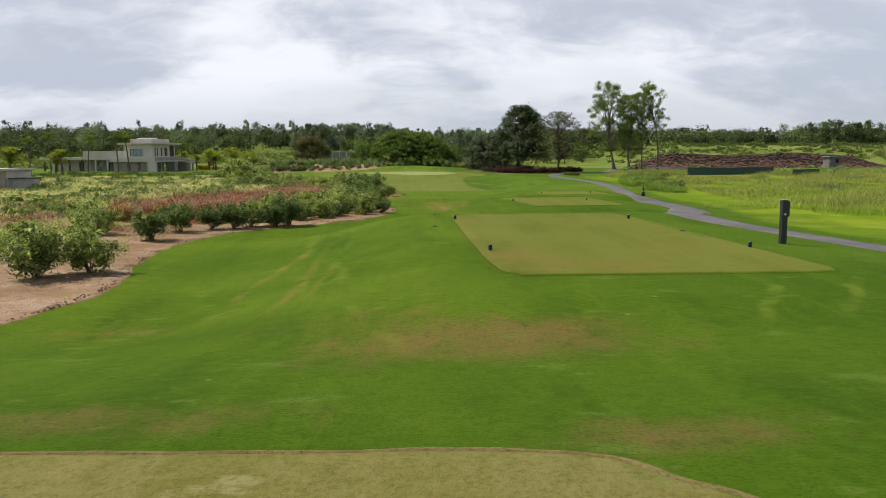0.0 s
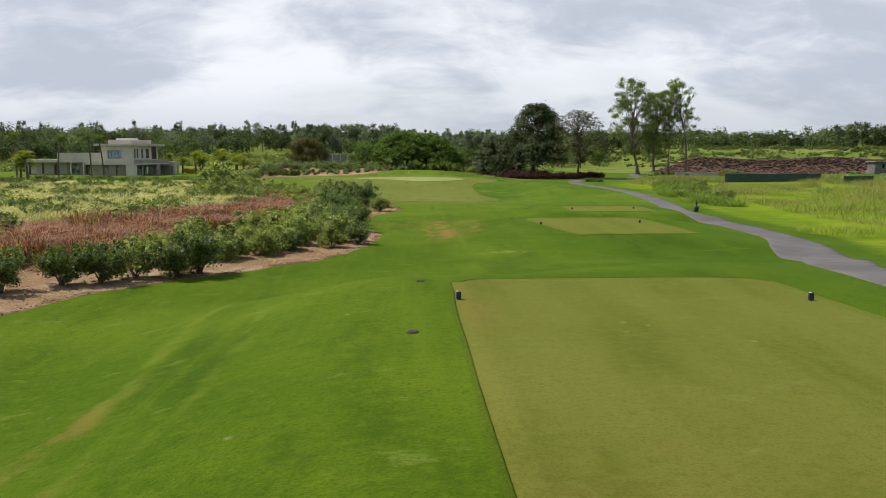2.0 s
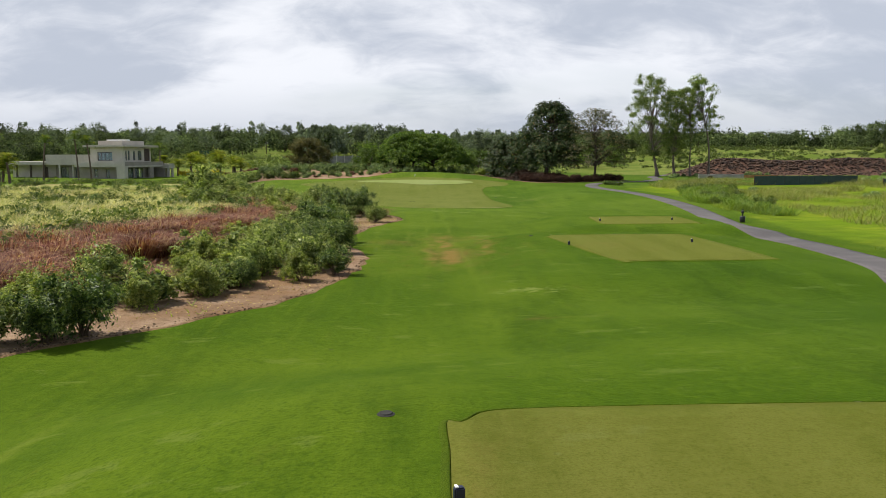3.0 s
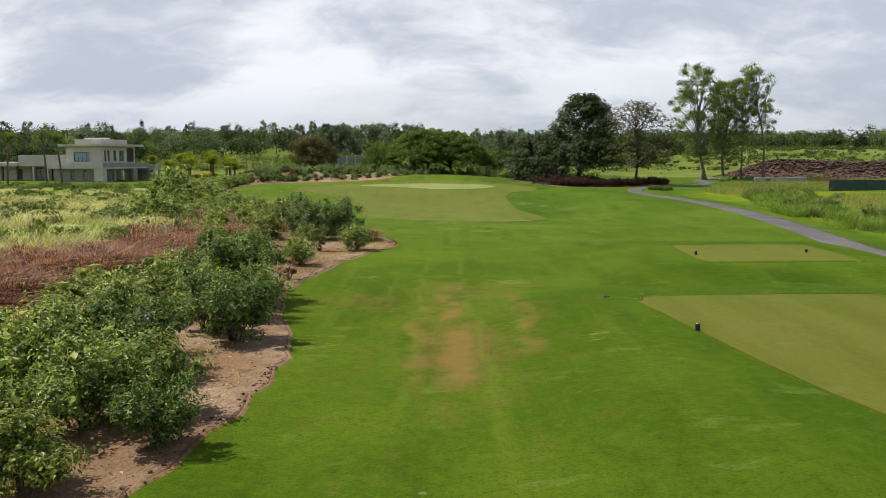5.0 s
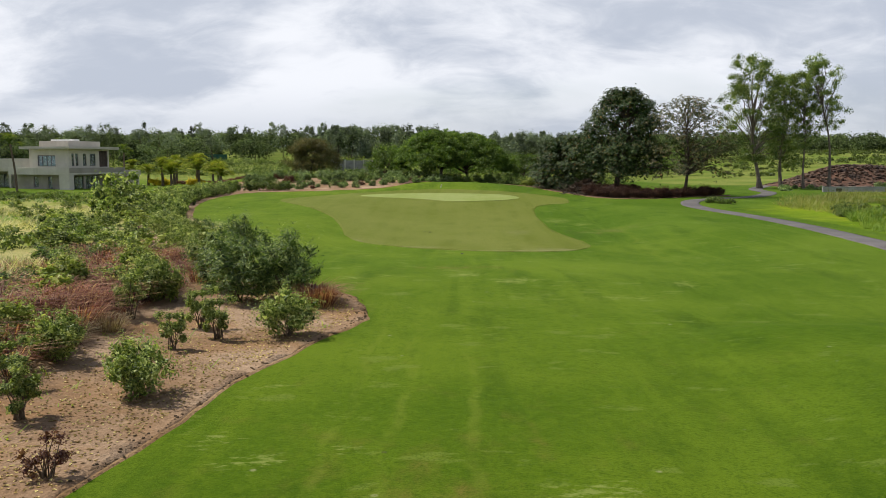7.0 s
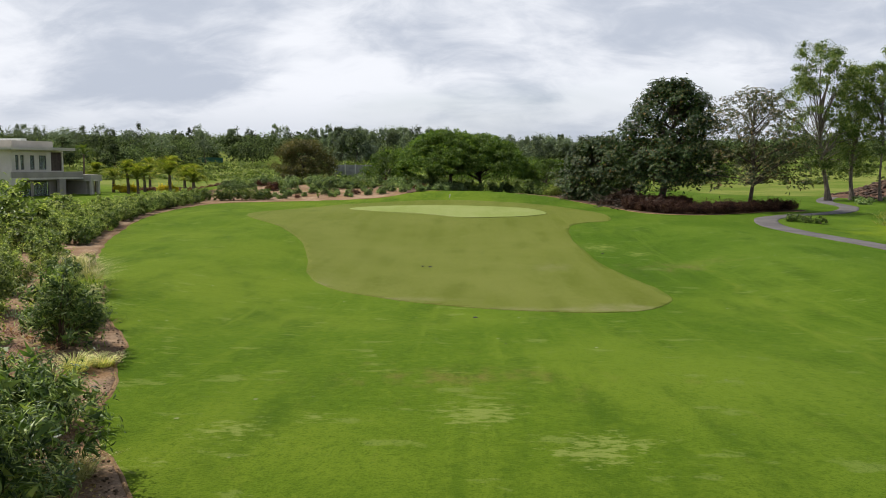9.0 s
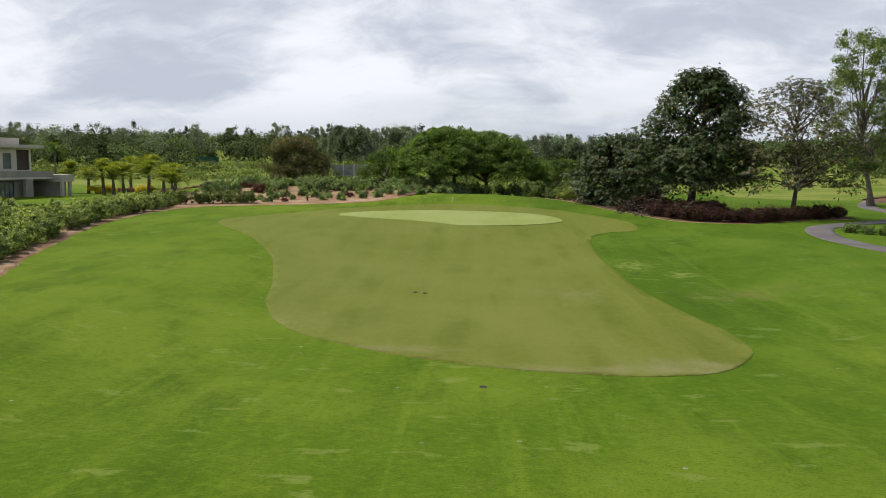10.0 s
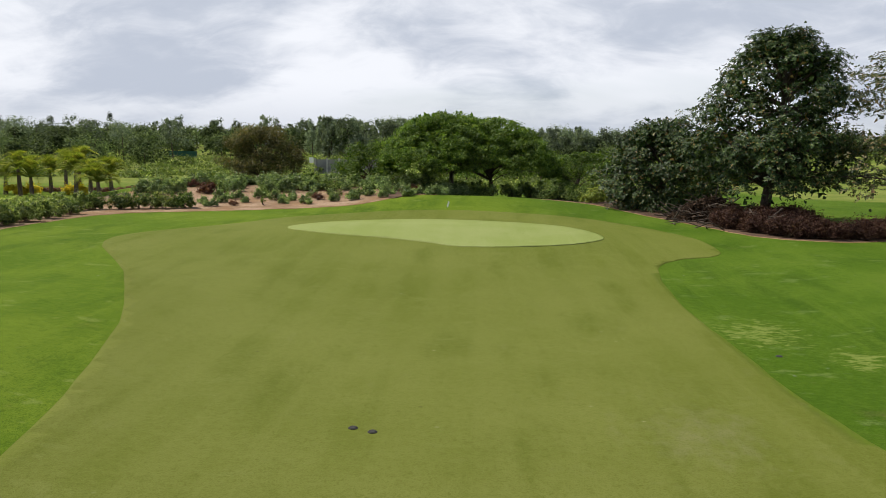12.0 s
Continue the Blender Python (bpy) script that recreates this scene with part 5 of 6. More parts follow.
gx = np.column_stack([r_g.uniform(-7.2, -5.2, 26), r_g.uniform(60, 74, 26)])
tussocks("fountain_grass", "pale dry grass tufts among the shrubs", 210, gx, 140, M["litter"], 0.55, 0.018, 1.2)
scatter("dry_grass", "flattened brown dry grass at the meadow's edge", 211, 90000, (-44, -10, 22, 60), M["litter"], 0.2, 0.024, 1.8, lambda x, y: (x < edge_left(y) - 5.5) & (x > -12 - 0.5 * y), (0.2, -0.1), "grass")
scatter("meadow_grass", "pale straw and green meadow grass gone to seed", 202, 230000, (-60, -8, 30, 128), M["pale_grass"], 0.5, 0.03, 1.2, lambda x, y: (x < edge_left(y) - 6.5) & ~red_band(x, y) & (x > -12 - 0.42 * y) & ((y > 56) | (np.sin(x * 0.9 + y * 0.5) > 0.45)), (0.13, 0.02), "grass")
scatter("weed_cover", "patches of broad green weeds in the meadow", 203, 80000, (-75, -8, 20, 150), M["bank_grass"], 0.3, 0.09, 1.3, lambda x, y: (x < edge_left(y) - 5.5) & (x > -20 - 0.42 * y), (0.10, 0.06), "weeds")
scatter("rank_grass", "tall bright green grass gone to seed beyond the path", 204, 210000, (20, 62, 24, 112), M["green_grass"], 0.5, 0.02, 1.0, lambda x, y: (x > path_x(y) + 3.5 + 1.5 * np.sin(y * 0.2)) & (x < 26 + 0.55 * y), (0.10, 0.10), "grass", (0.1, 0.0), True, 0.22)
scatter("seeding_grass", "olive and yellow seeding grass on waste ground", 205, 190000, (28, 100, 50, 150), M["olive_grass"], 0.72, 0.03, 1.1, lambda x, y: (x > path_x(y) + 8) & (x < 20 + 0.62 * y), (0.08, -0.12), "grass", (0.1, 0.0), True, 0.15)
scatter("bank_grass", "rank dark green grass heaped on the bank by the path", 213, 110000, (25, 44, 78, 126), M["bank_grass"], 0.72, 0.03, 1.2, lambda x, y: (np.hypot((x - np.interp(y, [80, 104, 122], [28.2, 31.5, 37.5])) / 2.9, (y - 101) / 24) < 1), (0.16, -0.12), "grass", (0.1, 0.0), True, 0.3)

on_bed = lambda x, y: (x < edge_left(y) - 0.35) & (x > edge_left(y) - 6.5)
scatter("bed_litter", "dry straw and dead grass lying on the soil", 206, 30000, (-16, 1, 10, 104), M["litter"], 0.10, 0.022, 2.6, on_bed, (0.5, -0.05), "litter", (0.0, 0.0))
scatter("bed_weeds", "small green weeds coming up in the soil", 207, 26000, (-16, 1, 10, 104), M["green_grass"], 0.16, 0.03, 1.4, on_bed, (0.6, 0.22), "weeds", (0.0, 0.0))


def build_fallen_leaves():
    """Yellowed leaves dropped by the shrubs, lying flat on the soil."""
    r = np.random.default_rng(216)
    y = np.concatenate([r.uniform(20, 100, 5000), r.uniform(60, 84, 6000)])
    x = edge_left(y) - 0.3 - np.abs(r.normal(size=len(y))) * 2.6
    c = np.column_stack([x, y, height(x, y) + 0.032])
    v, f = leaf_quads(c, np.array([0, 0, 1.0]) + r.normal(size=(len(y), 3)) * 0.25, 0.075, 0.04, r)
    tagged(new("fallen_leaves", fast_mesh("fallen_leaves", v, f, M["fallen_leaf"])), "yellowed fallen leaves scattered on the bare soil", "litter", kind="stuff")


build_fallen_leaves()


def low_scrub(name, label, seed, count, area, mat, size, leaves, leaf, test=None, category="scrub"):
    """Far thickets: many low clumps of leaves."""
    r = np.random.default_rng(seed)
    x0, x1, y0, y1 = area
    x, y = r.uniform(x0, x1, count), r.uniform(y0, y1, count)
    if test is not None:
        ok = test(x, y)
        x, y = x[ok], y[ok]
    s = size * r.uniform(0.5, 1.5, len(x))
    # each bush is a few uneven lobes
    x, y, s = np.repeat(x, 4), np.repeat(y, 4), np.repeat(s, 4)
    x, y = x + r.normal(size=len(x)) * s * 0.75, y + r.normal(size=len(x)) * s * 0.75
    s = s * r.uniform(0.3, 0.8, len(s))
    c = np.column_stack([x, y, height(x, y) + s * 0.5])
    v, f = clump_leaves(c, s, leaves, leaf, leaf * 0.6, r, 0.7, 0.7)
    tagged(new(name, fast_mesh(name, v, f, mat)), label, category, kind="stuff")


low_scrub("weed_thicket", "scattered low green weeds and bushes in the meadow", 301, 520, (-62, -10, 40, 150), M["scrub"], 0.75, 60000, 0.16, lambda x, y: (x < edge_left(y) - 6) & (x > -14 - 0.40 * y))
low_scrub("bank_thicket", "green weedy thicket on the bank beyond the path", 302, 34, (27, 42, 90, 124), M["scrub"], 0.8, 12000, 0.16, lambda x, y: np.abs(x - np.interp(y, [80, 104, 122], [28.2, 31.5, 37.5])) < 3.2)
low_scrub("waste_thicket", "mixed weedy bushes on the waste ground", 303, 120, (40, 120, 80, 172), M["fern"], 0.8, 16000, 0.22, lambda x, y: (x < 14 + 0.60 * y) & ((x > 70) | (y < 118) | (y > 140)) & ((np.sin(x * 0.31) + np.sin(y * 0.23 + 1.0) > 0.1)))
low_scrub("meadow_bush", "scattered dark green bushes in the meadow", 306, 55, (-60, -12, 50, 150), M["shrub_dark"], 0.75, 12000, 0.15, lambda x, y: (x < edge_left(y) - 7) & (x > -14 - 0.40 * y))
low_scrub("hill_scrub", "bright green low scrub on the slopes beyond", 304, 1500, (-150, 30, 192, 285), M["scrub"], 1.5, 85000, 0.3, lambda x, y: ~((np.abs(x + 45) < 30) & (y < 225)))
low_scrub("hill_bush", "darker rounded bushes on the slopes beyond", 307, 160, (-170, 40, 194, 290), M["shrub"], 2.0, 36000, 0.34, lambda x, y: ~((np.abs(x + 45) < 30) & (y < 225)))
low_scrub("hill_scrub", "bright green low scrub on the far slope", 305, 800, (60, 330, 205, 330), M["scrub"], 1.5, 70000, 0.42, lambda x, y: y > 215)


def woods(name, label, seed, spots, mat, h, w, leaves_each, leaf, feathery, vary=0.28):
    """Far trees by the hundred: stems and leaf masses, each tree with its own height, girth and tone."""
    r = np.random.default_rng(seed)
    lv, stems, tones = [], [], []
    for x, y in spots:
        z = hz(x, y)
        hh = h * r.uniform(1 - vary, 1 + vary)
        ww = w * r.uniform(0.65, 1.35)
        k = 18 if feathery else 9
        if feathery:
            u = r.uniform(0.1, 1.0, k)
            rad = ww * (0.9 - 0.5 * u)
            s = ww * (0.46 - 0.18 * u) * r.uniform(0.6, 1.3, k)
        else:
            u = np.concatenate([[0.86], r.uniform(0.3, 0.9, k - 1)])
            rad = ww * np.sqrt(np.clip(1 - (np.maximum(u - 0.45, 0) / 0.5) ** 2, 0.0, 1)) * np.sqrt(r.random(k))
            s = ww * 0.46 * r.uniform(0.75, 1.25, k)
        a = r.uniform(0, 2 * math.pi, k)
        c = np.column_stack([x + np.cos(a) * rad * 0.8, y + np.sin(a) * rad * 0.8, z + hh * u])
        lv.append(clump_leaves(c, s, leaves_each, leaf, leaf * (0.22 if feathery else 0.7), r, 1.3 if feathery else 0.8, 0.3 if feathery else 0.8))
        tones.append(np.full(len(lv[-1][0]), r.uniform(0.6, 1.45)))
        stems.append(tube([(x, y, z - 0.3), (x + r.normal() * 0.3, y, z + hh * 0.45), (x + r.normal() * 0.5, y, z + hh * 0.8)], [0.18, 0.12, 0.04], 3))
    v, f = join(lv)
    me = fast_mesh(name, v, f, mat)
    set_attr(me, "tone", np.concatenate(tones))
    ob = tagged(new(name, me), label, "woods", kind="stuff")
    v, f = join(stems)
    child("stem_layer", fast_mesh("stem_layer", v, f, M["bark_dark"], True), ob)


r_w = np.random.default_rng(77)


def belt(n, x0, x1, y_of, depth, gap=None):
    out = []
    while len(out) < n:
        x = r_w.uniform(x0, x1)
        if gap is not None and gap(x):
            continue
        out.append((x, y_of(x) + r_w.uniform(0, depth)))
    return out


woods("mixed_wood", "far dark mixed broad-leaved wood in rising tiers", 402, belt(190, -230, 90, lambda x: 284 + 0.04 * abs(x), 70), M["wood_far"], 5.7, 5.4, 520, 0.6, False)
woods("mixed_wood", "dark broad-leaved wood higher on the rise", 412, belt(240, -330, 110, lambda x: 355, 120), M["wood_far"], 5.6, 6.2, 270, 0.85, False)
woods("casuarina_wood", "far belt of feathery grey-green casuarinas", 401, belt(120, -46, 46, lambda x: 284 + 0.1 * abs(x), 40), M["casuarina"], 9.0, 3.4, 900, 0.75, True, 0.14)
woods("casuarina_wood", "far feathery trees standing above the wood", 403, belt(46, -260, 20, lambda x: 335, 80), M["casuarina"], 9.0, 3.4, 620, 0.8, True, 0.2)
woods("airy_wood", "tall open-crowned trees standing above the wood", 409, belt(26, -190, -62, lambda x: 262, 60), M["casuarina"], 9.8, 3.6, 640, 0.42, False, 0.14)
woods("hill_wood", "farthest dark wood along the skyline", 404, belt(200, -620, 460, lambda x: 475, 60), M["wood_far"], 6.0, 7.0, 150, 1.5, False)
woods("hill_wood", "dark broad-leaved wood on the rise", 405, belt(170, 95, 350, lambda x: 325 - 0.08 * (x - 120), 60), M["wood_far"], 5.2, 5.2, 430, 0.66, False)
woods("hill_wood", "taller dark wood at the end of the rise", 408, belt(56, 172, 310, lambda x: 318, 50), M["wood_far"], 9.2, 5.0, 640, 0.6, False)
woods("near_wood", "dense mid-green trees in front of the casuarinas", 406, belt(34, -14, 60, lambda x: 225, 30), M["near_wood"], 5.0, 4.2, 900, 0.36, False)
woods("garden_wood", "broad-leaved trees behind the villa", 407, belt(58, -190, -62, lambda x: 235, 50), M["wood_far"], 5.8, 4.6, 760, 0.46, False)


# ---- built things ----
def glass_material():
    m, n = material("window_glass")
    out = n.add("ShaderNodeOutputMaterial")
    b = n.add("ShaderNodeBsdfPrincipled")
    b.inputs["Base Color"].default_value = (0.75, 0.85, 0.85, 1)
    b.inputs["Roughness"].default_value = 0.03
    b.inputs["Transmission Weight"].default_value = 0.85
    b.inputs["IOR"].default_value = 1.45
    n.t.links.new(b.outputs[0], out.inputs[0])
    return m


M["render_wall"] = plain_material("beige_render", (0.50, 0.465, 0.40), (0.58, 0.545, 0.475), 0.6, 0.85)
M["render_grey"] = plain_material("taupe_render", (0.27, 0.245, 0.212), (0.33, 0.302, 0.262), 0.6, 0.85)
M["roof"] = plain_material("pale_roof_edge", (0.43, 0.395, 0.34), (0.52, 0.48, 0.42), 0.5, 0.8)
M["timber"] = plain_material("dark_timber", (0.050, 0.034, 0.026), (0.085, 0.058, 0.044), 2.5, 0.6)
M["frame"] = plain_material("dark_window_frame", (0.03, 0.03, 0.032), (0.05, 0.05, 0.052), 3, 0.4)
M["interior"] = plain_material("dim_interior", (0.05, 0.05, 0.05), (0.08, 0.078, 0.072), 1, 0.9)
M["curtain"] = plain_material("teal_curtain", (0.16, 0.30, 0.31), (0.26, 0.42, 0.43), 3, 0.9)
M["glass"] = glass_material()
M["black"] = plain_material("black_plastic", (0.012, 0.013, 0.013), (0.022, 0.023, 0.024), 6, 0.45)
M["dull_black"] = plain_material("dusty_black_plastic", (0.020, 0.019, 0.017), (0.035, 0.033, 0.028), 6, 1.0)
M["navy"] = plain_material("dark_blue_paint", (0.010, 0.013, 0.030), (0.016, 0.020, 0.045), 8, 0.4)
M["white"] = plain_material("white_paint", (0.72, 0.72, 0.70), (0.82, 0.82, 0.80), 5, 0.5)
M["concrete"] = plain_material("weathered_concrete", (0.30, 0.29, 0.27), (0.42, 0.405, 0.38), 0.9, 0.9, 0, 0.4)
M["grey_wall"] = plain_material("grey_block_wall", (0.15, 0.15, 0.155), (0.23, 0.225, 0.225), 0.9, 0.9, 0, 0.4)
M["hoarding"] = plain_material("dark_green_hoarding", (0.020, 0.048, 0.040), (0.035, 0.070, 0.058), 0.7, 0.6)
M["teal"] = plain_material("teal_netting", (0.014, 0.070, 0.052), (0.024, 0.105, 0.076), 0.8, 0.8)
M["rust"] = plain_material("rusty_orange_sheet", (0.34, 0.15, 0.05), (0.46, 0.23, 0.09), 1.2, 0.8)
M["red_earth"] = soil_material("red_earth", (0.085, 0.048, 0.034), (0.145, 0.078, 0.052), (0.045, 0.026, 0.02))
# concrete darkened all over for the hut's shadowed front
M["hut_wall"] = plain_material("shade_dark_weathered_concrete", (0.10, 0.095, 0.085), (0.19, 0.18, 0.16), 0.9, 0.9, 0, 0.4)
M["rock"] = plain_material("brown_boulder", (0.024, 0.015, 0.011), (0.120, 0.068, 0.042), 0.8, 0.95, 0, 0.6)
M["yellow"] = leaf_material("yellow_flower_leaf", [(0.0, (0.20, 0.20, 0.02)), (0.4, (0.55, 0.42, 0.02)), (1.0, (0.75, 0.60, 0.04))], 0.6, 0.3)


def window(parent, axis, a0, a1, z0, z1, panes, face, curtain=False):
    """A recessed window in a wall: frame, mullions, panes, dark room behind. axis x: wall faces -y at y=face; axis y: wall faces +x at x=face."""
    flip = (lambda u0, u1, d0, d1: (u0, u1, face + d0, face + d1)) if axis == "x" else (lambda u0, u1, d0, d1: (face - d1, face - d0, u0, u1))
    t = 0.07
    win = None
    for u0, u1, q0, q1 in [(a0, a1, z0, z0 + t), (a0, a1, z1 - t, z1), (a0, a0 + t, z0 + t, z1 - t), (a1 - t, a1, z0 + t, z1 - t)] + [(a0 + (a1 - a0) * k / panes - t / 2, a0 + (a1 - a0) * k / panes + t / 2, z0 + t, z1 - t) for k in range(1, panes)]:
        x0, x1, y0, y1 = flip(u0, u1, 0.10, 0.17)
        bm = bmesh.new()
        box_bm(bm, x0, x1, y0, y1, q0, q1)
        bar = part("window" if win is None else "frame_bar", bm, M["frame"], win or parent)
        win = win or bar
    for k in range(panes):
        u0 = a0 + (a1 - a0) * k / panes + t / 2
        u1 = a0 + (a1 - a0) * (k + 1) / panes - t / 2
        x0, x1, y0, y1 = flip(u0, u1, 0.125, 0.140)
        bm = bmesh.new()
        box_bm(bm, x0, x1, y0, y1, z0 + t, z1 - t)
        p = part("pane", bm, M["glass"], win)
        p.visible_shadow = False
    if curtain:
        bm = bmesh.new()
        rows = []
        for k in range(21):
            u = a0 + 0.1 + (a1 - a0 - 0.2) * k / 20
            x0, x1, y0, y1 = flip(u, u + 0.001, 0.28 + 0.05 * (k % 2), 0.30 + 0.05 * (k % 2))
            rows.append([bm.verts.new((x, y, z)) for x, y in ((x0, y0), (x1, y1)) for z in (z0 + 0.05, z1 - 0.1)])
        for p, q in zip(rows, rows[1:]):
            for i, j in ((0, 1), (1, 3), (3, 2), (2, 0)):
                bm.faces.new((p[i], p[j], q[j], q[i]))
        for p in (rows[0], rows[-1]):
            bm.faces.new((p[0], p[1], p[3], p[2]))
        part("curtain", bm, M["curtain"], win, "teal drawn curtain")


def wall_with_holes(parent, axis, a0, a1, z0, z1, face, holes, mat, thick=0.25, label=""):
    """A wall slab cut round rectangular openings (u0, u1, w0, w1)."""
    us = sorted({a0, a1, *[h[0] for h in holes], *[h[1] for h in holes]})
    zs = sorted({z0, z1, *[h[2] for h in holes], *[h[3] for h in holes]})
    bm = bmesh.new()
    for u0, u1 in zip(us, us[1:]):
        for q0, q1 in zip(zs, zs[1:]):
            if any(h[0] <= u0 and u1 <= h[1] and h[2] <= q0 and q1 <= h[3] for h in holes):
                continue
            if axis == "x":
                box_bm(bm, u0, u1, face, face + thick, q0, q1)
            else:
                box_bm(bm, face - thick, face, u0, u1, q0, q1)
    bmesh.ops.remove_doubles(bm, verts=bm.verts, dist=1e-4)
    return part("wall", bm, mat, parent, label)


def build_villa():
    v = thing("villa", pose(-48.65, 159.8, -1.4, 0, 0, -16.9), "modern two-storey beige villa with flat overhanging roofs", "house")
    # upper floor
    wa = [(-5.2, -2.2, 3.3, 4.75)]
    wb = [(0.55, 1.0, 3.35, 5.0), (1.25, 1.75, 3.35, 5.0), (2.6, 3.25, 3.35, 5.0), (3.9, 5.0, 3.35, 5.0)]
    wall_with_holes(v, "x", -6.6, 0.0, 3.0, 5.6, 0.0, wa, M["render_wall"])
    wall_with_holes(v, "y", 0.26, 7.6, 3.0, 5.6, 0.0, wb + [(5.7, 7.4, 3.2, 5.4)], M["render_wall"])
    box_part("wall", M["render_wall"], v, (-6.6, -6.35, 0.26, 7.6, 3.0, 5.6))
    box_part("wall", M["render_wall"], v, (-6.34, -0.26, 7.35, 7.6, 3.0, 5.6))
    box_part("floor_slab", M["interior"], v, (-6.3, -0.3, 0.3, 7.3, 2.9, 3.0))
    box_part("partition", M["interior"], v, (-6.3, -1.9, 2.2, 2.3, 3.0, 5.58))
    box_part("partition", M["interior"], v, (-2.0, -1.9, 2.4, 7.3, 3.0, 5.58))
    for h in wa:
        window(v, "x", h[0], h[1], h[2], h[3], 4, 0.0, True)
    for h in wb:
        window(v, "y", h[0], h[1], h[2], h[3], 2 if h[1] - h[0] > 1 else 1, 0.0)
    bm = bmesh.new()
    for k in range(13):
        box_bm(bm, -0.22, -0.12, 5.72 + k * 0.13, 5.81 + k * 0.13, 3.2, 5.4)
    part("timber_screen", bm, M["timber"], v, "dark slatted timber screen")
    box_part("roof", M["roof"], v, (-7.4, 1.0, -0.9, 8.6, 5.6, 5.95), 0.03)
    box_part("roof_box", M["roof"], v, (-5.6, -0.7, 0.8, 6.8, 5.955, 6.7), 0.03)
    bm = bmesh.new()
    for k in range(5):
        box_bm(bm, -4.9 + k * 0.9, -4.4 + k * 0.9, 2.2, 3.0, 6.7, 6.95)
    part("roof_vents", bm, M["white"], v)
    # terrace band
    box_part("terrace", M["render_wall"], v, (-9.0, 1.1, -1.3, 9.6, 2.2, 2.42))
    box_part("parapet", M["render_wall"], v, (-9.0, 1.1, -1.3, -1.1, 2.425, 3.15), 0.02)
    box_part("parapet", M["render_grey"], v, (0.9, 1.1, -1.095, 9.6, 2.425, 3.1), 0.02)
    # lower floor
    ga = [(-6.0, -5.2, 0.5, 1.9), (-3.6, -2.9, 0.3, 1.9)]
    gb = [(0.4, 2.6, 0.0, 2.0), (3.0, 5.3, 0.25, 2.0)]
    wall_with_holes(v, "x", -9.0, -0.3, 0.0, 2.2, 0.0, ga, M["render_grey"])
    wall_with_holes(v, "y", 0.0, 7.6, 0.0, 2.2, -0.04, gb, M["render_grey"])
    for h in ga:
        window(v, "x", h[0], h[1], h[2], h[3], 1, 0.0)
    for k, h in enumerate(gb):
        window(v, "y", h[0], h[1], h[2], h[3], 3 + k, -0.04)
    box_part("inner_wall", M["interior"], v, (-8.7, -2.6, 2.4, 2.5, 0.0, 2.2))
    box_part("inner_wall", M["interior"], v, (-2.6, -2.5, 2.5, 7.4, 0.0, 2.2))
    box_part("pillar", M["render_wall"], v, (-0.55, 1.1, -1.25, -0.4, 0.0, 2.2), 0.02)
    box_part("pillar", M["render_grey"], v, (0.6, 1.05, 5.8, 6.8, 0.0, 2.2), 0.02)
    # garden end
    box_part("terrace", M["render_wall"], v, (-4.0, 2.2, 9.65, 11.5, 1.9, 2.1))
    box_part("parapet", M["roof"], v, (-4.0, 2.2, 9.65, 11.5, 2.105, 2.7), 0.02)
    for y in (9.9, 11.05):
        box_part("pillar", M["render_wall"], v, (1.7, 2.05, y, y + 0.3, 0.0, 1.9))
    box_part("wall", M["render_grey"], v, (-3.8, 1.2, 9.9, 11.3, 0.0, 1.9))
    # long low wing
    box_part("roof", M["roof"], v, (-17.0, -7.45, 1.2, 9.0, 2.55, 4.35), 0.03, "deep plain roof edge of the low wing")
    box_part("roof", M["roof"], v, (-27.0, -17.05, 0.8, 8.5, 2.55, 3.15), 0.03)
    wall_with_holes(v, "x", -17.0, -9.05, 0.0, 2.55, 3.6, [(-16.0, -14.2, 0.0, 2.2), (-12.8, -10.6, 0.0, 2.2)], M["render_grey"])
    window(v, "x", -16.0, -14.2, 0.0, 2.2, 2, 3.6)
    window(v, "x", -12.8, -10.6, 0.0, 2.2, 3, 3.6)
    wall_with_holes(v, "x", -27.0, -17.05, 0.0, 2.55, 4.2, [(-20.4, -19.2, 0.0, 2.1)], M["render_wall"])
    box_part("door", M["timber"], v, (-20.4, -19.2, 4.3, 4.36, 0.0, 2.1), 0.0, "dark timber door")
    for x in (-26.6, -23.6, -20.6, -17.6, -14.4, -11.6, -9.6):
        box_part("pillar", M["timber"] if x < -17 else M["render_wall"], v, (x, x + 0.25, 1.3, 1.55, 0.0, 2.545))
    box_part("wall", M["render_grey"], v, (-26.9, -7.6, 8.3, 8.45, 0.0, 2.54))
    box_part("paving", M["concrete"], v, (-27.0, -0.2, -3.2, -1.35, -0.2, 0.16), 0.0, "pale paved strip")


def build_lodge():
    v = thing("garden_lodge", pose(-50.6, 93, hz(-50, 95) - 0.05, 0, 0, -8), "low grey flat-roofed outbuilding beside the meadow", "outbuilding")
    wall_with_holes(v, "x", -6, 5.9, 0, 2.25, 0, [(3.6, 4.6, 0.0, 2.0)], M["render_grey"])
    box_part("door", M["timber"], v, (3.6, 4.6, 0.1, 0.16, 0, 2.0))
    box_part("wall", M["render_wall"], v, (5.65, 5.9, 0.26, 5.0, 0, 2.25))
    box_part("wall", M["render_grey"], v, (-6, 5.64, 4.75, 5.0, 0, 2.25))
    box_part("roof", M["roof"], v, (-6.5, 6.4, -0.5, 5.5, 2.25, 2.5), 0.03)
    box_part("annex", M["concrete"], v, (5.95, 7.9, 0.6, 3.6, 0, 1.3), 0.03)
    box_part("annex_roof", M["frame"], v, (5.95, 8.1, 0.4, 3.8, 1.3, 1.45), 0.02)


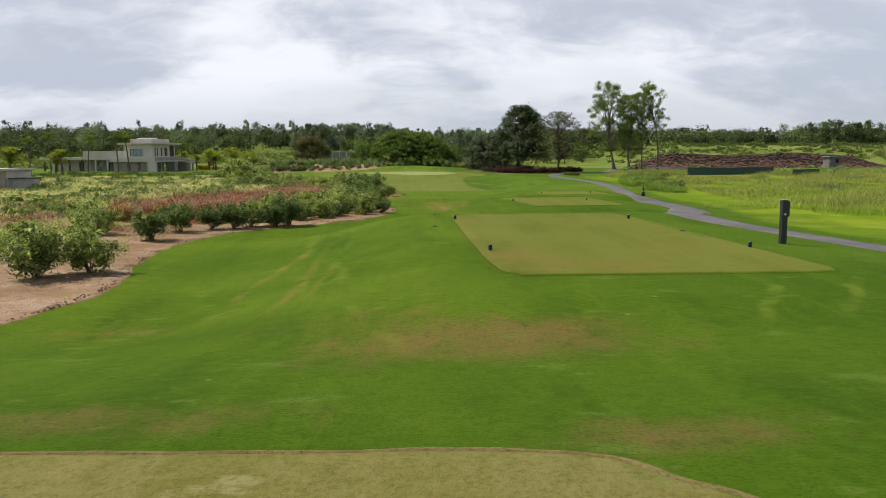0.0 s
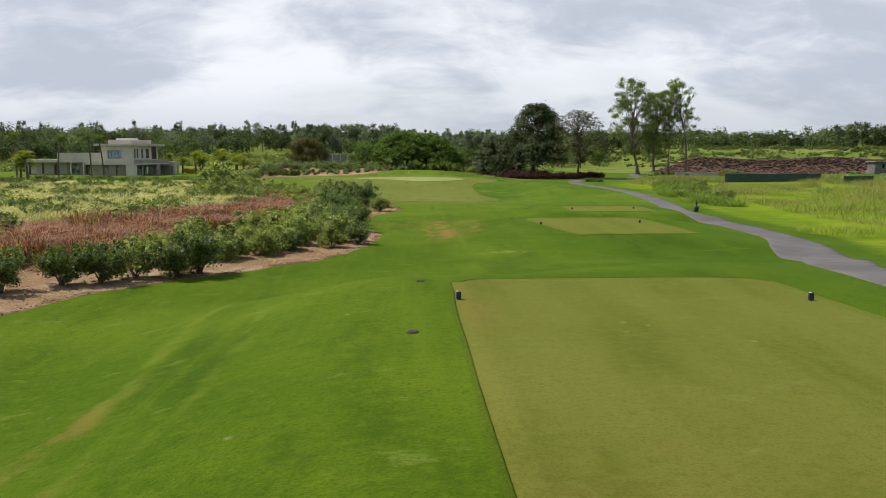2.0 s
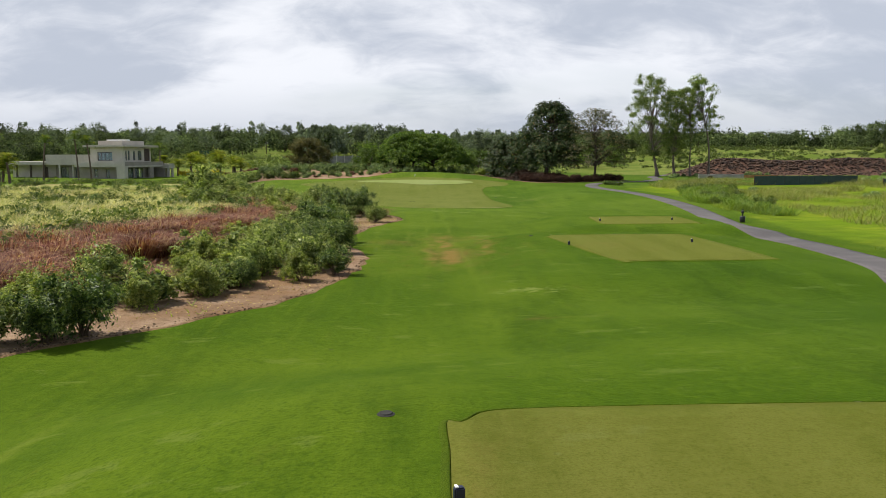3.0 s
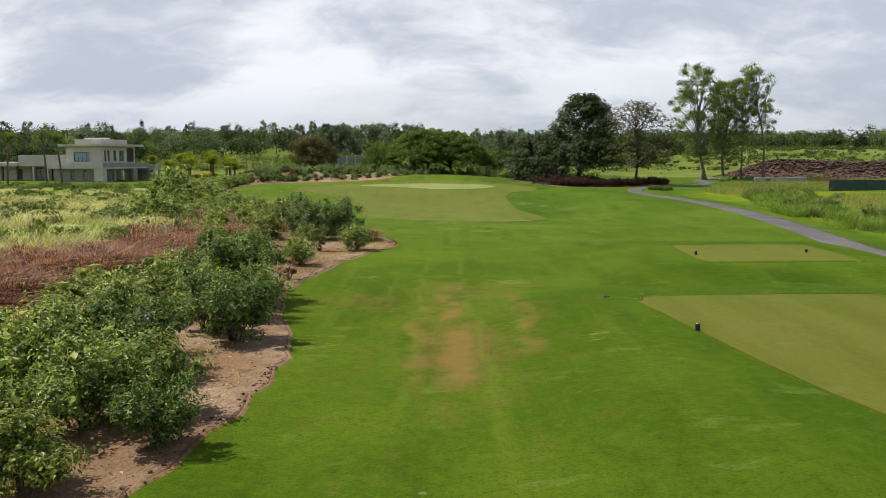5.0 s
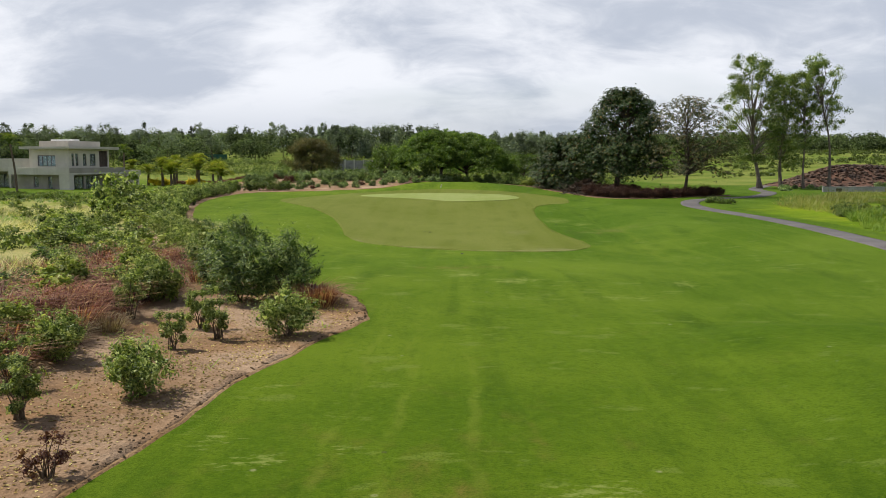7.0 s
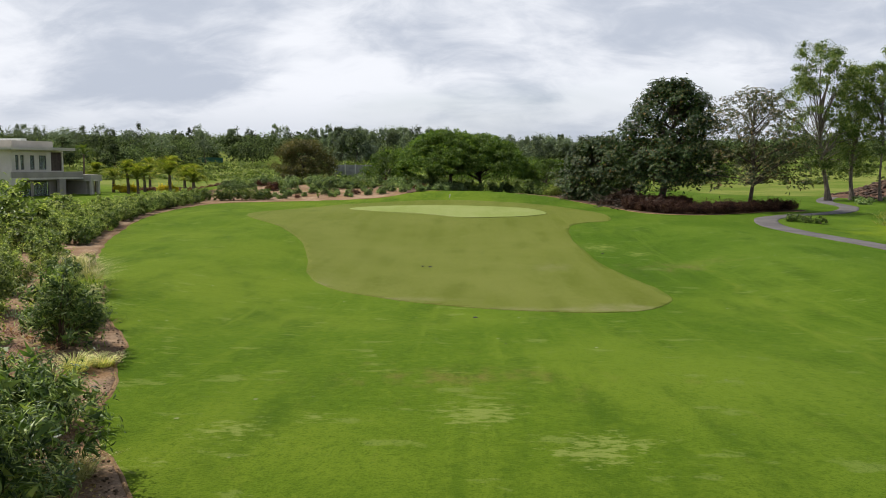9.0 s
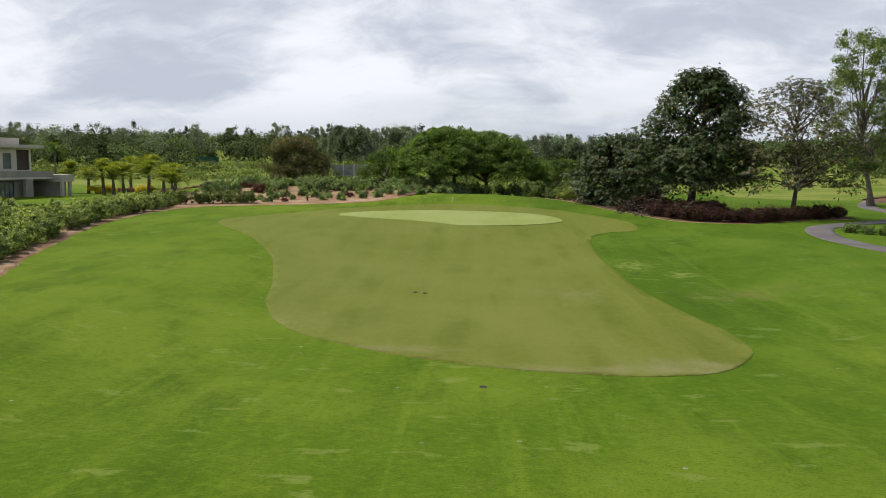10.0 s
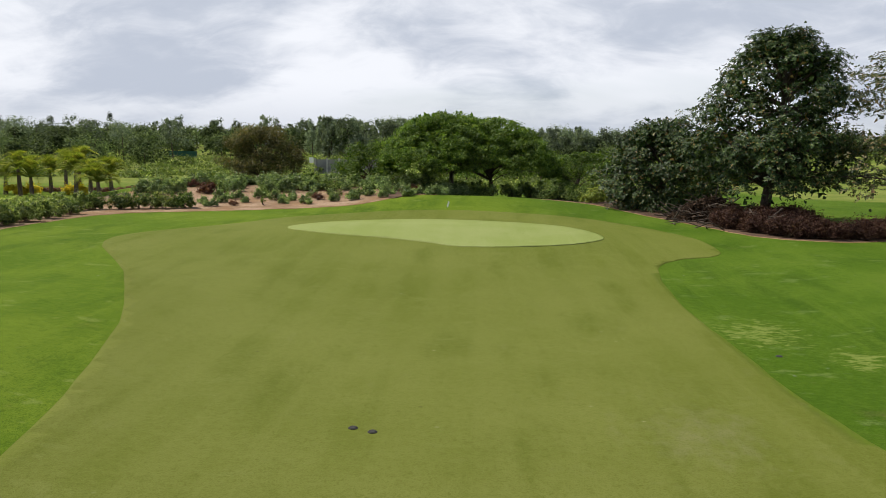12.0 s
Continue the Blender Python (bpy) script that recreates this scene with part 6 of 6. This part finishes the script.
def palm_tree(at, seed, h, crown, fronds, trunk_r, label, group, droop=0.9, leaf="palm"):
    r = np.random.default_rng(seed)
    ob = thing("palm_tree", at, label, "palm", group)
    u = np.linspace(0, 1, 10)
    lean = r.normal(size=2) * 0.05 * h
    p = np.stack([lean[0] * u ** 2, lean[1] * u ** 2, -0.1 + u * (h + 0.1)], 1)
    v, f = tube(p, trunk_r * (1.15 - 0.45 * u + 0.06 * (np.arange(10) % 2)), 8)
    child("trunk", fast_mesh("trunk", v, f, M["palm_bark"], True), ob)
    # one frond, shared by all of this palm
    n = 22
    w = np.linspace(0, 1, n)
    rib = np.stack([crown * w * (1 - 0.2 * w), np.zeros(n), crown * (0.95 * w - (droop + 0.25) * w ** 2.2)], 1)
    pieces = [tube(rib, np.linspace(0.035, 0.008, n), 4)]
    for k in range(1, n):
        ln = crown * 0.30 * math.sin(math.pi * (0.12 + 0.82 * w[k])) + 0.06
        for s in (-1, 1):
            a = rib[k]
            tip = a + np.array([ln * 0.45, s * ln * 0.75, 0.22 * ln])
            wd = np.array([crown * 0.026, 0, 0])
            q = np.array([a - wd * 0.5, a + wd * 0.5, tip + wd * 0.25, tip - wd * 0.25])
            pieces.append((q, np.array([[0, 1, 2, 3]])))
    v, f = join(pieces)
    me = fast_mesh("frond", v, f, M[leaf])
    for k in range(fronds):
        az = 360 * k / fronds + r.uniform(-12, 12)
        tilt = r.uniform(-60, 24)
        child("frond", me, ob, "", pose(lean[0], lean[1], h, 0, 0, az) @ pose(0, 0, 0, 0, tilt, 0))
    return ob


def build_marker(x, y, rz):
    ob = thing("tee_marker", pose(x, y, hz(x, y) + 0.025, 0, 0, rz), "small dark blue tee marker with a pale stripe on top", "tee marker", "tee markers")
    bm = bmesh.new()
    box_bm(bm, -0.042, 0.042, -0.035, 0.035, 0.0, 0.14, 0.012)
    part("block", bm, M["navy"], ob)
    bm = bmesh.new()
    box_bm(bm, -0.034, -0.008, -0.028, 0.028, 0.140, 0.150, 0.003)
    part("cap", bm, M["white"], ob, "pale top plate")
    bm = bmesh.new()
    box_bm(bm, -0.012, 0.012, -0.012, 0.012, -0.08, 0.001)
    part("spike", bm, M["black"], ob)


def build_post():
    ob = thing("tee_post", pose(10.35, 19.05, hz(10.35, 19.05) - 0.02, 0, 0, 6), "black square tee post with a box on its side", "post")
    box_part("column", M["black"], ob, (-0.075, 0.075, -0.075, 0.075, 0.0, 1.17), 0.01)
    box_part("cap", M["concrete"], ob, (-0.08, 0.08, -0.08, 0.08, 1.171, 1.19), 0.006, "grey cap plate")
    bx = box_part("side_box", M["black"], ob, (0.077, 0.13, -0.07, 0.07, 0.74, 1.14), 0.01)
    box_part("slot", M["concrete"], bx, (0.09, 0.12, -0.074, -0.0705, 0.95, 0.97))
    box_part("plate", M["white"], ob, (-0.03, 0.02, -0.080, -0.0755, 0.78, 0.82), 0.0, "small pale plate")
    box_part("foot", M["black"], ob, (-0.13, 0.13, -0.12, 0.12, 0.0, 0.03), 0.006)


def lathe(profile, sides=16):
    bm = bmesh.new()
    rings = [[bm.verts.new((r * math.cos(2 * math.pi * k / sides), r * math.sin(2 * math.pi * k / sides), z)) for k in range(sides)] for r, z in profile]
    for a, b in zip(rings, rings[1:]):
        for k in range(sides):
            bm.faces.new((a[k], a[(k + 1) % sides], b[(k + 1) % sides], b[k]))
    bm.faces.new(rings[0][::-1])
    bm.faces.new(rings[-1])
    return bm


def build_washer():
    x, y = 22.9, 72.6
    ob = thing("ball_washer", pose(x, y, hz(x, y)) @ Matrix.Scale(0.72, 4), "black ball washer on a bin beside the cart path", "ball washer")
    part("bin", lathe([(0.20, 0.0), (0.23, 0.04), (0.24, 0.52), (0.22, 0.56)]), M["black"], ob, "", True)
    part("neck", lathe([(0.06, 0.56), (0.055, 0.80)]), M["black"], ob)
    hd = part("head", lathe([(0.06, 0.80), (0.13, 0.84), (0.13, 1.02), (0.07, 1.08)]), M["black"], ob, "", True)
    part("knob", lathe([(0.03, 1.08), (0.03, 1.18), (0.05, 1.19), (0.05, 1.24)], 10), M["black"], hd)


def build_sprinkler(x, y, off=0.0, rad=0.075):
    ob = thing("sprinkler_head", pose(x, y, hz(x, y) - 0.012 + off), "small dark sprinkler cover set in the turf", "sprinkler", "sprinkler heads")
    part("ring", lathe([(rad * 1.25, 0.0), (rad * 1.25, 0.016), (rad * 1.05, 0.022)], 14), M["dull_black"], ob)
    part("lid", lathe([(rad, 0.022), (rad * 0.9, 0.034)], 14), M["dull_black"], ob)


def build_hoarding(x0, y0, x1, y1, h, panels, mat, label):
    ang = math.degrees(math.atan2(y1 - y0, x1 - x0))
    ln = math.hypot(x1 - x0, y1 - y0)
    z = min(hz(x0, y0), hz(x1, y1))
    ob = thing("hoarding", pose(x0, y0, z - 0.1, 0, 0, ang), label, "fence", "hoardings")
    w = ln / panels
    bmp = bmesh.new()
    box_bm(bmp, 0.02, w - 0.02, -0.02, 0.02, 0.05, h, 0.004)
    for k in range(9):
        box_bm(bmp, 0.05 + k * (w - 0.1) / 9, 0.05 + (k + 0.5) * (w - 0.1) / 9, -0.035, -0.0205, 0.08, h - 0.05)
    pm = bm_mesh("panel", bmp, mat)
    bmq = bmesh.new()
    box_bm(bmq, -0.05, 0.05, 0.03, 0.13, 0.0, h + 0.08)
    qm = bm_mesh("post", bmq, M["timber"])
    for k in range(panels):
        child("panel", pm, ob, "", pose(k * w, 0.015 * (k % 2), 0.03 * math.sin(k * 1.7)))
    for k in range(panels + 1):
        child("post", qm, ob, "", pose(k * w, 0, 0))


def boulder(r, s):
    """A rough stone: a cube's grid pushed about."""
    bm = bmesh.new()
    bmesh.ops.create_icosphere(bm, subdivisions=1, radius=1.0)
    o = Vector(r.uniform(-50, 50, 3))
    for v in bm.verts:
        v.co *= 0.75 + 0.55 * noise.noise(v.co * 0.9 + o) + 0.18 * noise.noise(v.co * 2.4 + o)
    co = np.array([v.co[:] for v in bm.verts]) * s * np.array([1, 1, 0.75])
    fc = np.array([[v.index for v in f.verts] for f in bm.faces])
    bm.free()
    return co, fc


def build_heap():
    """Tipped boulders in a long bank."""
    r = np.random.default_rng(91)
    kinds = [boulder(r, 1.0) for _ in range(10)]
    pieces = []
    for k in range(4600):
        x = r.uniform(52, 112)
        y = 178 + r.normal() * 4.0 + 0.06 * (x - 80)
        prof = 3.3 * sm(48, 62, x) * (1 - sm(100, 114, x)) * math.exp(-((y - 178 - 0.06 * (x - 80)) / 4.5) ** 2) * (0.9 + 0.08 * math.sin(x * 0.23))
        s = r.uniform(0.16, 0.46)
        a = r.uniform(0, 6.28)
        co, fc = kinds[k % 10]
        rot = np.array([[math.cos(a), -math.sin(a), 0], [math.sin(a), math.cos(a), 0], [0, 0, 1]])
        pieces.append(((co * s) @ rot.T + np.array([x, y, hz(x, y) + prof - 0.1]), fc))
    v, f = join(pieces)
    tagged(new("boulder_heap", fast_mesh("boulder_heap", v, f, M["rock"])), "long heap of tipped brown boulders and earth", "rock heap", kind="stuff")
    # the earth bank that the stones lie on
    xs, ys = np.arange(44, 119, 1.5), np.arange(164, 196, 1.5)
    X, Y = np.meshgrid(xs, ys)
    P = 3.1 * sm(48, 62, X) * (1 - sm(100, 114, X)) * np.exp(-(((Y - 178 - 0.06 * (X - 80)) / 4.5) ** 2)) * (0.9 + 0.08 * np.sin(X * 0.23))
    v = np.stack([X, Y, height(X, Y) + P - 0.12], -1).reshape(-1, 3)
    nx = len(xs)
    i = np.arange(len(ys) - 1)[:, None] * nx + np.arange(nx - 1)[None, :]
    f = np.stack([i, i + 1, i + nx + 1, i + nx], -1).reshape(-1, 4)
    tagged(new("earth_bank_ground", fast_mesh("earth_bank_ground", v, f, M["red_earth"], True)), "reddish earth bank under the tipped stones", kind="structure")


def build_hut():
    ob = thing("concrete_hut", pose(92, 166, hz(92, 166) + 0.6, 0, 0, 12), "small weathered concrete hut with a flat slab roof", "hut")
    box_part("plinth", M["hut_wall"], ob, (-1.7, 1.7, -1.2, 1.2, -0.7, 0.1))
    wall_with_holes(ob, "x", -1.4, 1.4, 0.1, 1.7, -1.0, [(0.2, 0.9, 0.5, 1.3)], M["hut_wall"])
    box_part("back_wall", M["hut_wall"], ob, (-1.4, 1.4, 0.75, 1.0, 0.1, 1.7))
    box_part("side_wall", M["hut_wall"], ob, (-1.4, -1.15, -0.74, 0.74, 0.1, 1.7))
    box_part("side_wall", M["hut_wall"], ob, (1.15, 1.4, -0.74, 0.74, 0.1, 1.7))
    box_part("roof", M["grey_wall"], ob, (-1.7, 1.7, -1.3, 1.3, 1.7, 1.9), 0.02)


def build_low_wall():
    ob = thing("low_wall", pose(48.5, 154.5, hz(50, 154.5) - 0.05, 0, 0, -4), "low pale concrete wall ending in a rusty orange sheet", "wall")
    box_part("coping", M["concrete"], ob, (0, 7.5, -0.16, 0.16, 0.62, 0.72), 0.01)
    box_part("body", M["concrete"], ob, (0.02, 7.48, -0.12, 0.12, 0, 0.62))
    # thin dark square laid on the wall's face, nothing hollowed out
    box_part("recess", M["timber"], ob, (1.6, 2.3, -0.125, -0.121, 0.1, 0.5))
    box_part("sheet", M["rust"], ob, (7.55, 13.0, -0.06, 0.0, 0.15, 0.6), 0.0, "rusty orange steel sheet")
    box_part("sheet_leg", M["timber"], ob, (7.8, 7.9, 0.004, 0.1, 0, 0.55))
    box_part("sheet_leg", M["timber"], ob, (12.6, 12.7, 0.004, 0.1, 0, 0.55))


def build_far_wall():
    ob = thing("boundary_wall", pose(-23.5, 228, hz(-20, 228) - 0.75, 0, 0, 2), "grey block wall with paler piers among the scrub", "wall")
    for k in range(5):
        box_part("bay", M["grey_wall"], ob, (k * 2.0 + 0.14, k * 2.0 + 1.86, -0.1, 0.1, 0, 3.1))
    for k in range(6):
        box_part("pier", M["concrete"], ob, (k * 2.0 - 0.13, k * 2.0 + 0.13, -0.15, 0.15, 0, 3.3), 0.01)
    box_part("sign_sheet", M["white"], ob, (-0.9, -0.2, -0.2, -0.16, 2.5, 3.4), 0.0, "torn white sheet")


def build_stake():
    x, y = 0.95, 156.0
    ob = thing("white_stake", pose(x, y, hz(x, y) - 0.05, 0, 14, 0), "short leaning white stake behind the green", "stake")
    box_part("shaft", M["white"], ob, (-0.05, 0.05, -0.02, 0.02, 0.0, 0.46), 0.008)
    box_part("tip", M["frame"], ob, (-0.05, 0.05, -0.021, 0.021, -0.1, -0.001))


def build_branch_heap():
    """Fallen branches and dead leaves under the dark trees."""
    r = np.random.default_rng(95)
    tubes = []
    for k in range(170):
        x, y = 19.8 + r.normal() * 1.9, 149.0 + r.normal() * 2.6
        z = hz(x, y) + 0.05 + r.random() * 1.0 * math.exp(-((x - 19.8) / 1.8) ** 2)
        a, l, t = r.uniform(0, 6.28), r.uniform(0.8, 2.2), r.normal() * 0.3
        d = np.array([math.cos(a), math.sin(a), t]) * l * 0.5
        c = np.array([x, y, max(z, hz(x, y) + 0.1)])
        tubes.append(tube([c - d, c + r.normal(size=3) * 0.08, c + d], [0.05, 0.035, 0.015], 5))
    for k in range(150):
        a, q = r.uniform(0, 6.28), math.sqrt(r.random())
        x, y = 18.6 + math.cos(a) * q * 2.5, 151.6 + math.sin(a) * q * 2.2
        c = np.array([x, y, hz(x, y) + 1.6 * (1 - q ** 1.6) * r.uniform(0.6, 1.0) + 0.1])
        b = r.uniform(0, 6.28)
        d = np.array([math.cos(b), math.sin(b), r.normal() * 0.35]) * r.uniform(0.4, 1.2)
        tubes.append(tube([c - d, c + r.normal(size=3) * 0.08, c + d], [0.04, 0.03, 0.01], 4))
    v, f = join(tubes)
    tagged(new("branch_heap", fast_mesh("branch_heap", v, f, M["bark_dark"], True)), "heap of dead branches on litter under the trees", "branch heap", kind="stuff")
    # leaf heap, built large and dark to fill in the shade there
    q, a = np.sqrt(r.random(150)), r.uniform(0, 6.28, 150)
    c = np.column_stack([19.0 + np.cos(a) * q * 2.8, 151.4 + np.sin(a) * q * 2.2, np.zeros(150)])
    c[:, 2] = height(c[:, 0], c[:, 1]) + 1.7 * (1 - q ** 1.6) * r.uniform(0.3, 1.0, 150)
    v, f = clump_leaves(c, np.full(150, 0.42), 12000, 0.17, 0.09, r, 0.7, 0.5)
    tagged(new("leaf_heap", fast_mesh("leaf_heap", v, f, M["dead_leaf"])), "heap of dead leaves in the branches, darkened for the black shade between the trees", "leaf heap", kind="stuff")


build_villa()
build_lodge()
for x, y, h, s, nf in [(-51.4, 148, 6.6, 61, 13), (-49.9, 149.2, 5.9, 62, 12), (-56.8, 148, 6.0, 63, 13), (-63.0, 147, 6.2, 64, 12), (-67.5, 149, 5.6, 65, 12), (-46.6, 172.5, 5.0, 66, 12)]:
    palm_tree(pose(x, y, hz(x, y)), s, h, 1.9, nf, 0.13, "slender palm with a small feathery crown before the villa", "slender palms", leaf="palm_dark")
for x, y, h, s in [(-47.7, 178, 2.0, 71), (-40.8, 172.4, 2.1, 72), (-39.2, 171.6, 1.9, 73), (-43.9, 187, 2.4, 74), (-30.3, 166.6, 1.3, 75), (-32.3, 169.2, 1.5, 76), (-37.0, 176.5, 2.2, 77), (-41.6, 179.5, 2.2, 78), (-35.6, 173.0, 2.0, 79), (-44.4, 176.0, 2.1, 80), (-45.8, 95.5, 2.6, 81), (-47.6, 90.5, 2.9, 82), (-33.5, 176.0, 1.9, 83), (-58.5, 141, 2.6, 84), (-60.5, 143, 2.2, 85)]:
    palm_tree(pose(x, y, hz(x, y)), s, h * (0.85 + 0.12 * (s * 7 % 5)), 2.1 + 0.2 * (s * 3 % 4), 26 + s % 8, 0.2, "stout young date palm with arching yellow-green fronds", "date palms", 0.62)
for x, y, rz in [(2.5, 17.8, 10), (8.97, 17.9, -5), (8.42, 26.7, 5), (2.25, 27.05, 12), (7.95, 53.2, 8), (13.2, 53.9, -6), (12.35, 67.2, 4), (16.75, 67.8, 0)]:
    build_marker(x, y, rz)
build_post()
build_washer()
for x, y, o in [(1.6, 29.27, 0), (1.44, 24.54, 0), (6.98, 57.3, 0), (3.48, 97.6, 0), (0.81, 111.9, 0.02), (1.21, 111.7, 0.02), (8.76, 22.1, 0.025), (11.1, 118, 0.0)]:
    build_sprinkler(x, y, o)
build_hoarding(48.2, 131, 64.0, 133.5, 1.35, 7, M["hoarding"], "row of dark green site hoarding panels")
build_hoarding(65.5, 129.5, 70.5, 130.5, 1.05, 2, M["hoarding"], "short stretch of dark green site hoarding")
build_hoarding(-73, 292, -66, 292.7, 1.7, 3, M["teal"], "teal netting fence far off at the wood")
build_heap()
build_hut()
build_low_wall()
build_far_wall()
build_stake()
build_branch_heap()
# dark litter sheet carried to the bed's edge to give the tree shade
MULCH = BED_EDGE[37:] + BED_BACK[:7] + [(0, 178), (-4, 174), (-5, 168)]
drape("mulch_ground", wobble(catmull(MULCH, 7), 0.2, 0.9, 6), M["mulch"], 0.040, "brown leaf litter and mulch, darkened for the shade under the trees", spots=[])
drape("track_ground", wobble(catmull([(41.5, 84), (43.0, 84.5), (45.2, 90), (47.5, 96), (46, 97), (43.2, 91)], 6), 0.4, 0.6, 10), M["soil"], 0.03, "short bare earth track in the rank grass", spots=[])
for x, y, s in [(-43.5, 176, 1.4), (-42.0, 176.6, 1.2), (-37.5, 176, 1.5), (-36.2, 175.2, 1.2)]:
    if s == 1.4:
        yellow_bed = shrub("flower_shrub", "low mound of bright yellow flowers in the garden", 131, 1.1, 2.6, M["yellow"], 2200, 0.17, 6, "flower mounds", 14, 0.6, "flowers")
        yellow_bed.matrix_basis = pose(x, y, hz(x, y))
    else:
        copy_thing(yellow_bed, pose(x, y, hz(x, y), 0, 0, 90 * s))
for k in range(12):
    plant("h", -45 + 1.3 * k, 182 + 0.3 * math.sin(k), 1.0, tall=0.6)

def build_clods():
    """Dark crumbs of turf and soil where the lawn breaks off into the bed."""
    r = np.random.default_rng(91)
    line = catmull(BED_EDGE[:27], 40, closed=False)
    k = r.integers(0, len(line) - 1, 1500)
    keep = np.array([noise.noise(Vector((line[i][0] * 0.5, line[i][1] * 0.5, 3.0))) > -0.25 for i in k])
    k = k[keep]
    n = len(k)
    x, y = line[k, 0] - np.abs(r.normal(size=n)) * 0.16 + 0.03, line[k, 1] + r.normal(size=n) * 0.08
    s = r.uniform(0.006, 0.032, n)
    base = np.array([(1, 0, 0), (0, 1, 0), (-1, 0, 0), (0, -1, 0), (0.6, 0.6, 0.8), (-0.6, 0.6, 0.8), (-0.6, -0.6, 0.8), (0.6, -0.6, 0.8)], float)
    face = np.array([(0, 1, 5, 4), (1, 2, 6, 5), (2, 3, 7, 6), (3, 0, 4, 7), (4, 5, 6, 7)])
    v = base[None] * s[:, None, None] * r.uniform(0.6, 1.4, (n, 8, 3)) + np.column_stack([x, y, height(x, y) + 0.02])[:, None]
    f = face[None] + 8 * np.arange(n)[:, None, None]
    tagged(new("turf_crumbs", fast_mesh("turf_crumbs", v.reshape(-1, 3), f.reshape(-1, 4), M["clod"])), "dark crumbs of turf and earth along the bed's edge", "soil", kind="stuff")


M["clod"] = soil_material("dark_turf_crumb", (0.09, 0.06, 0.035), (0.17, 0.115, 0.07), (0.045, 0.035, 0.016), 0.5)
build_clods()
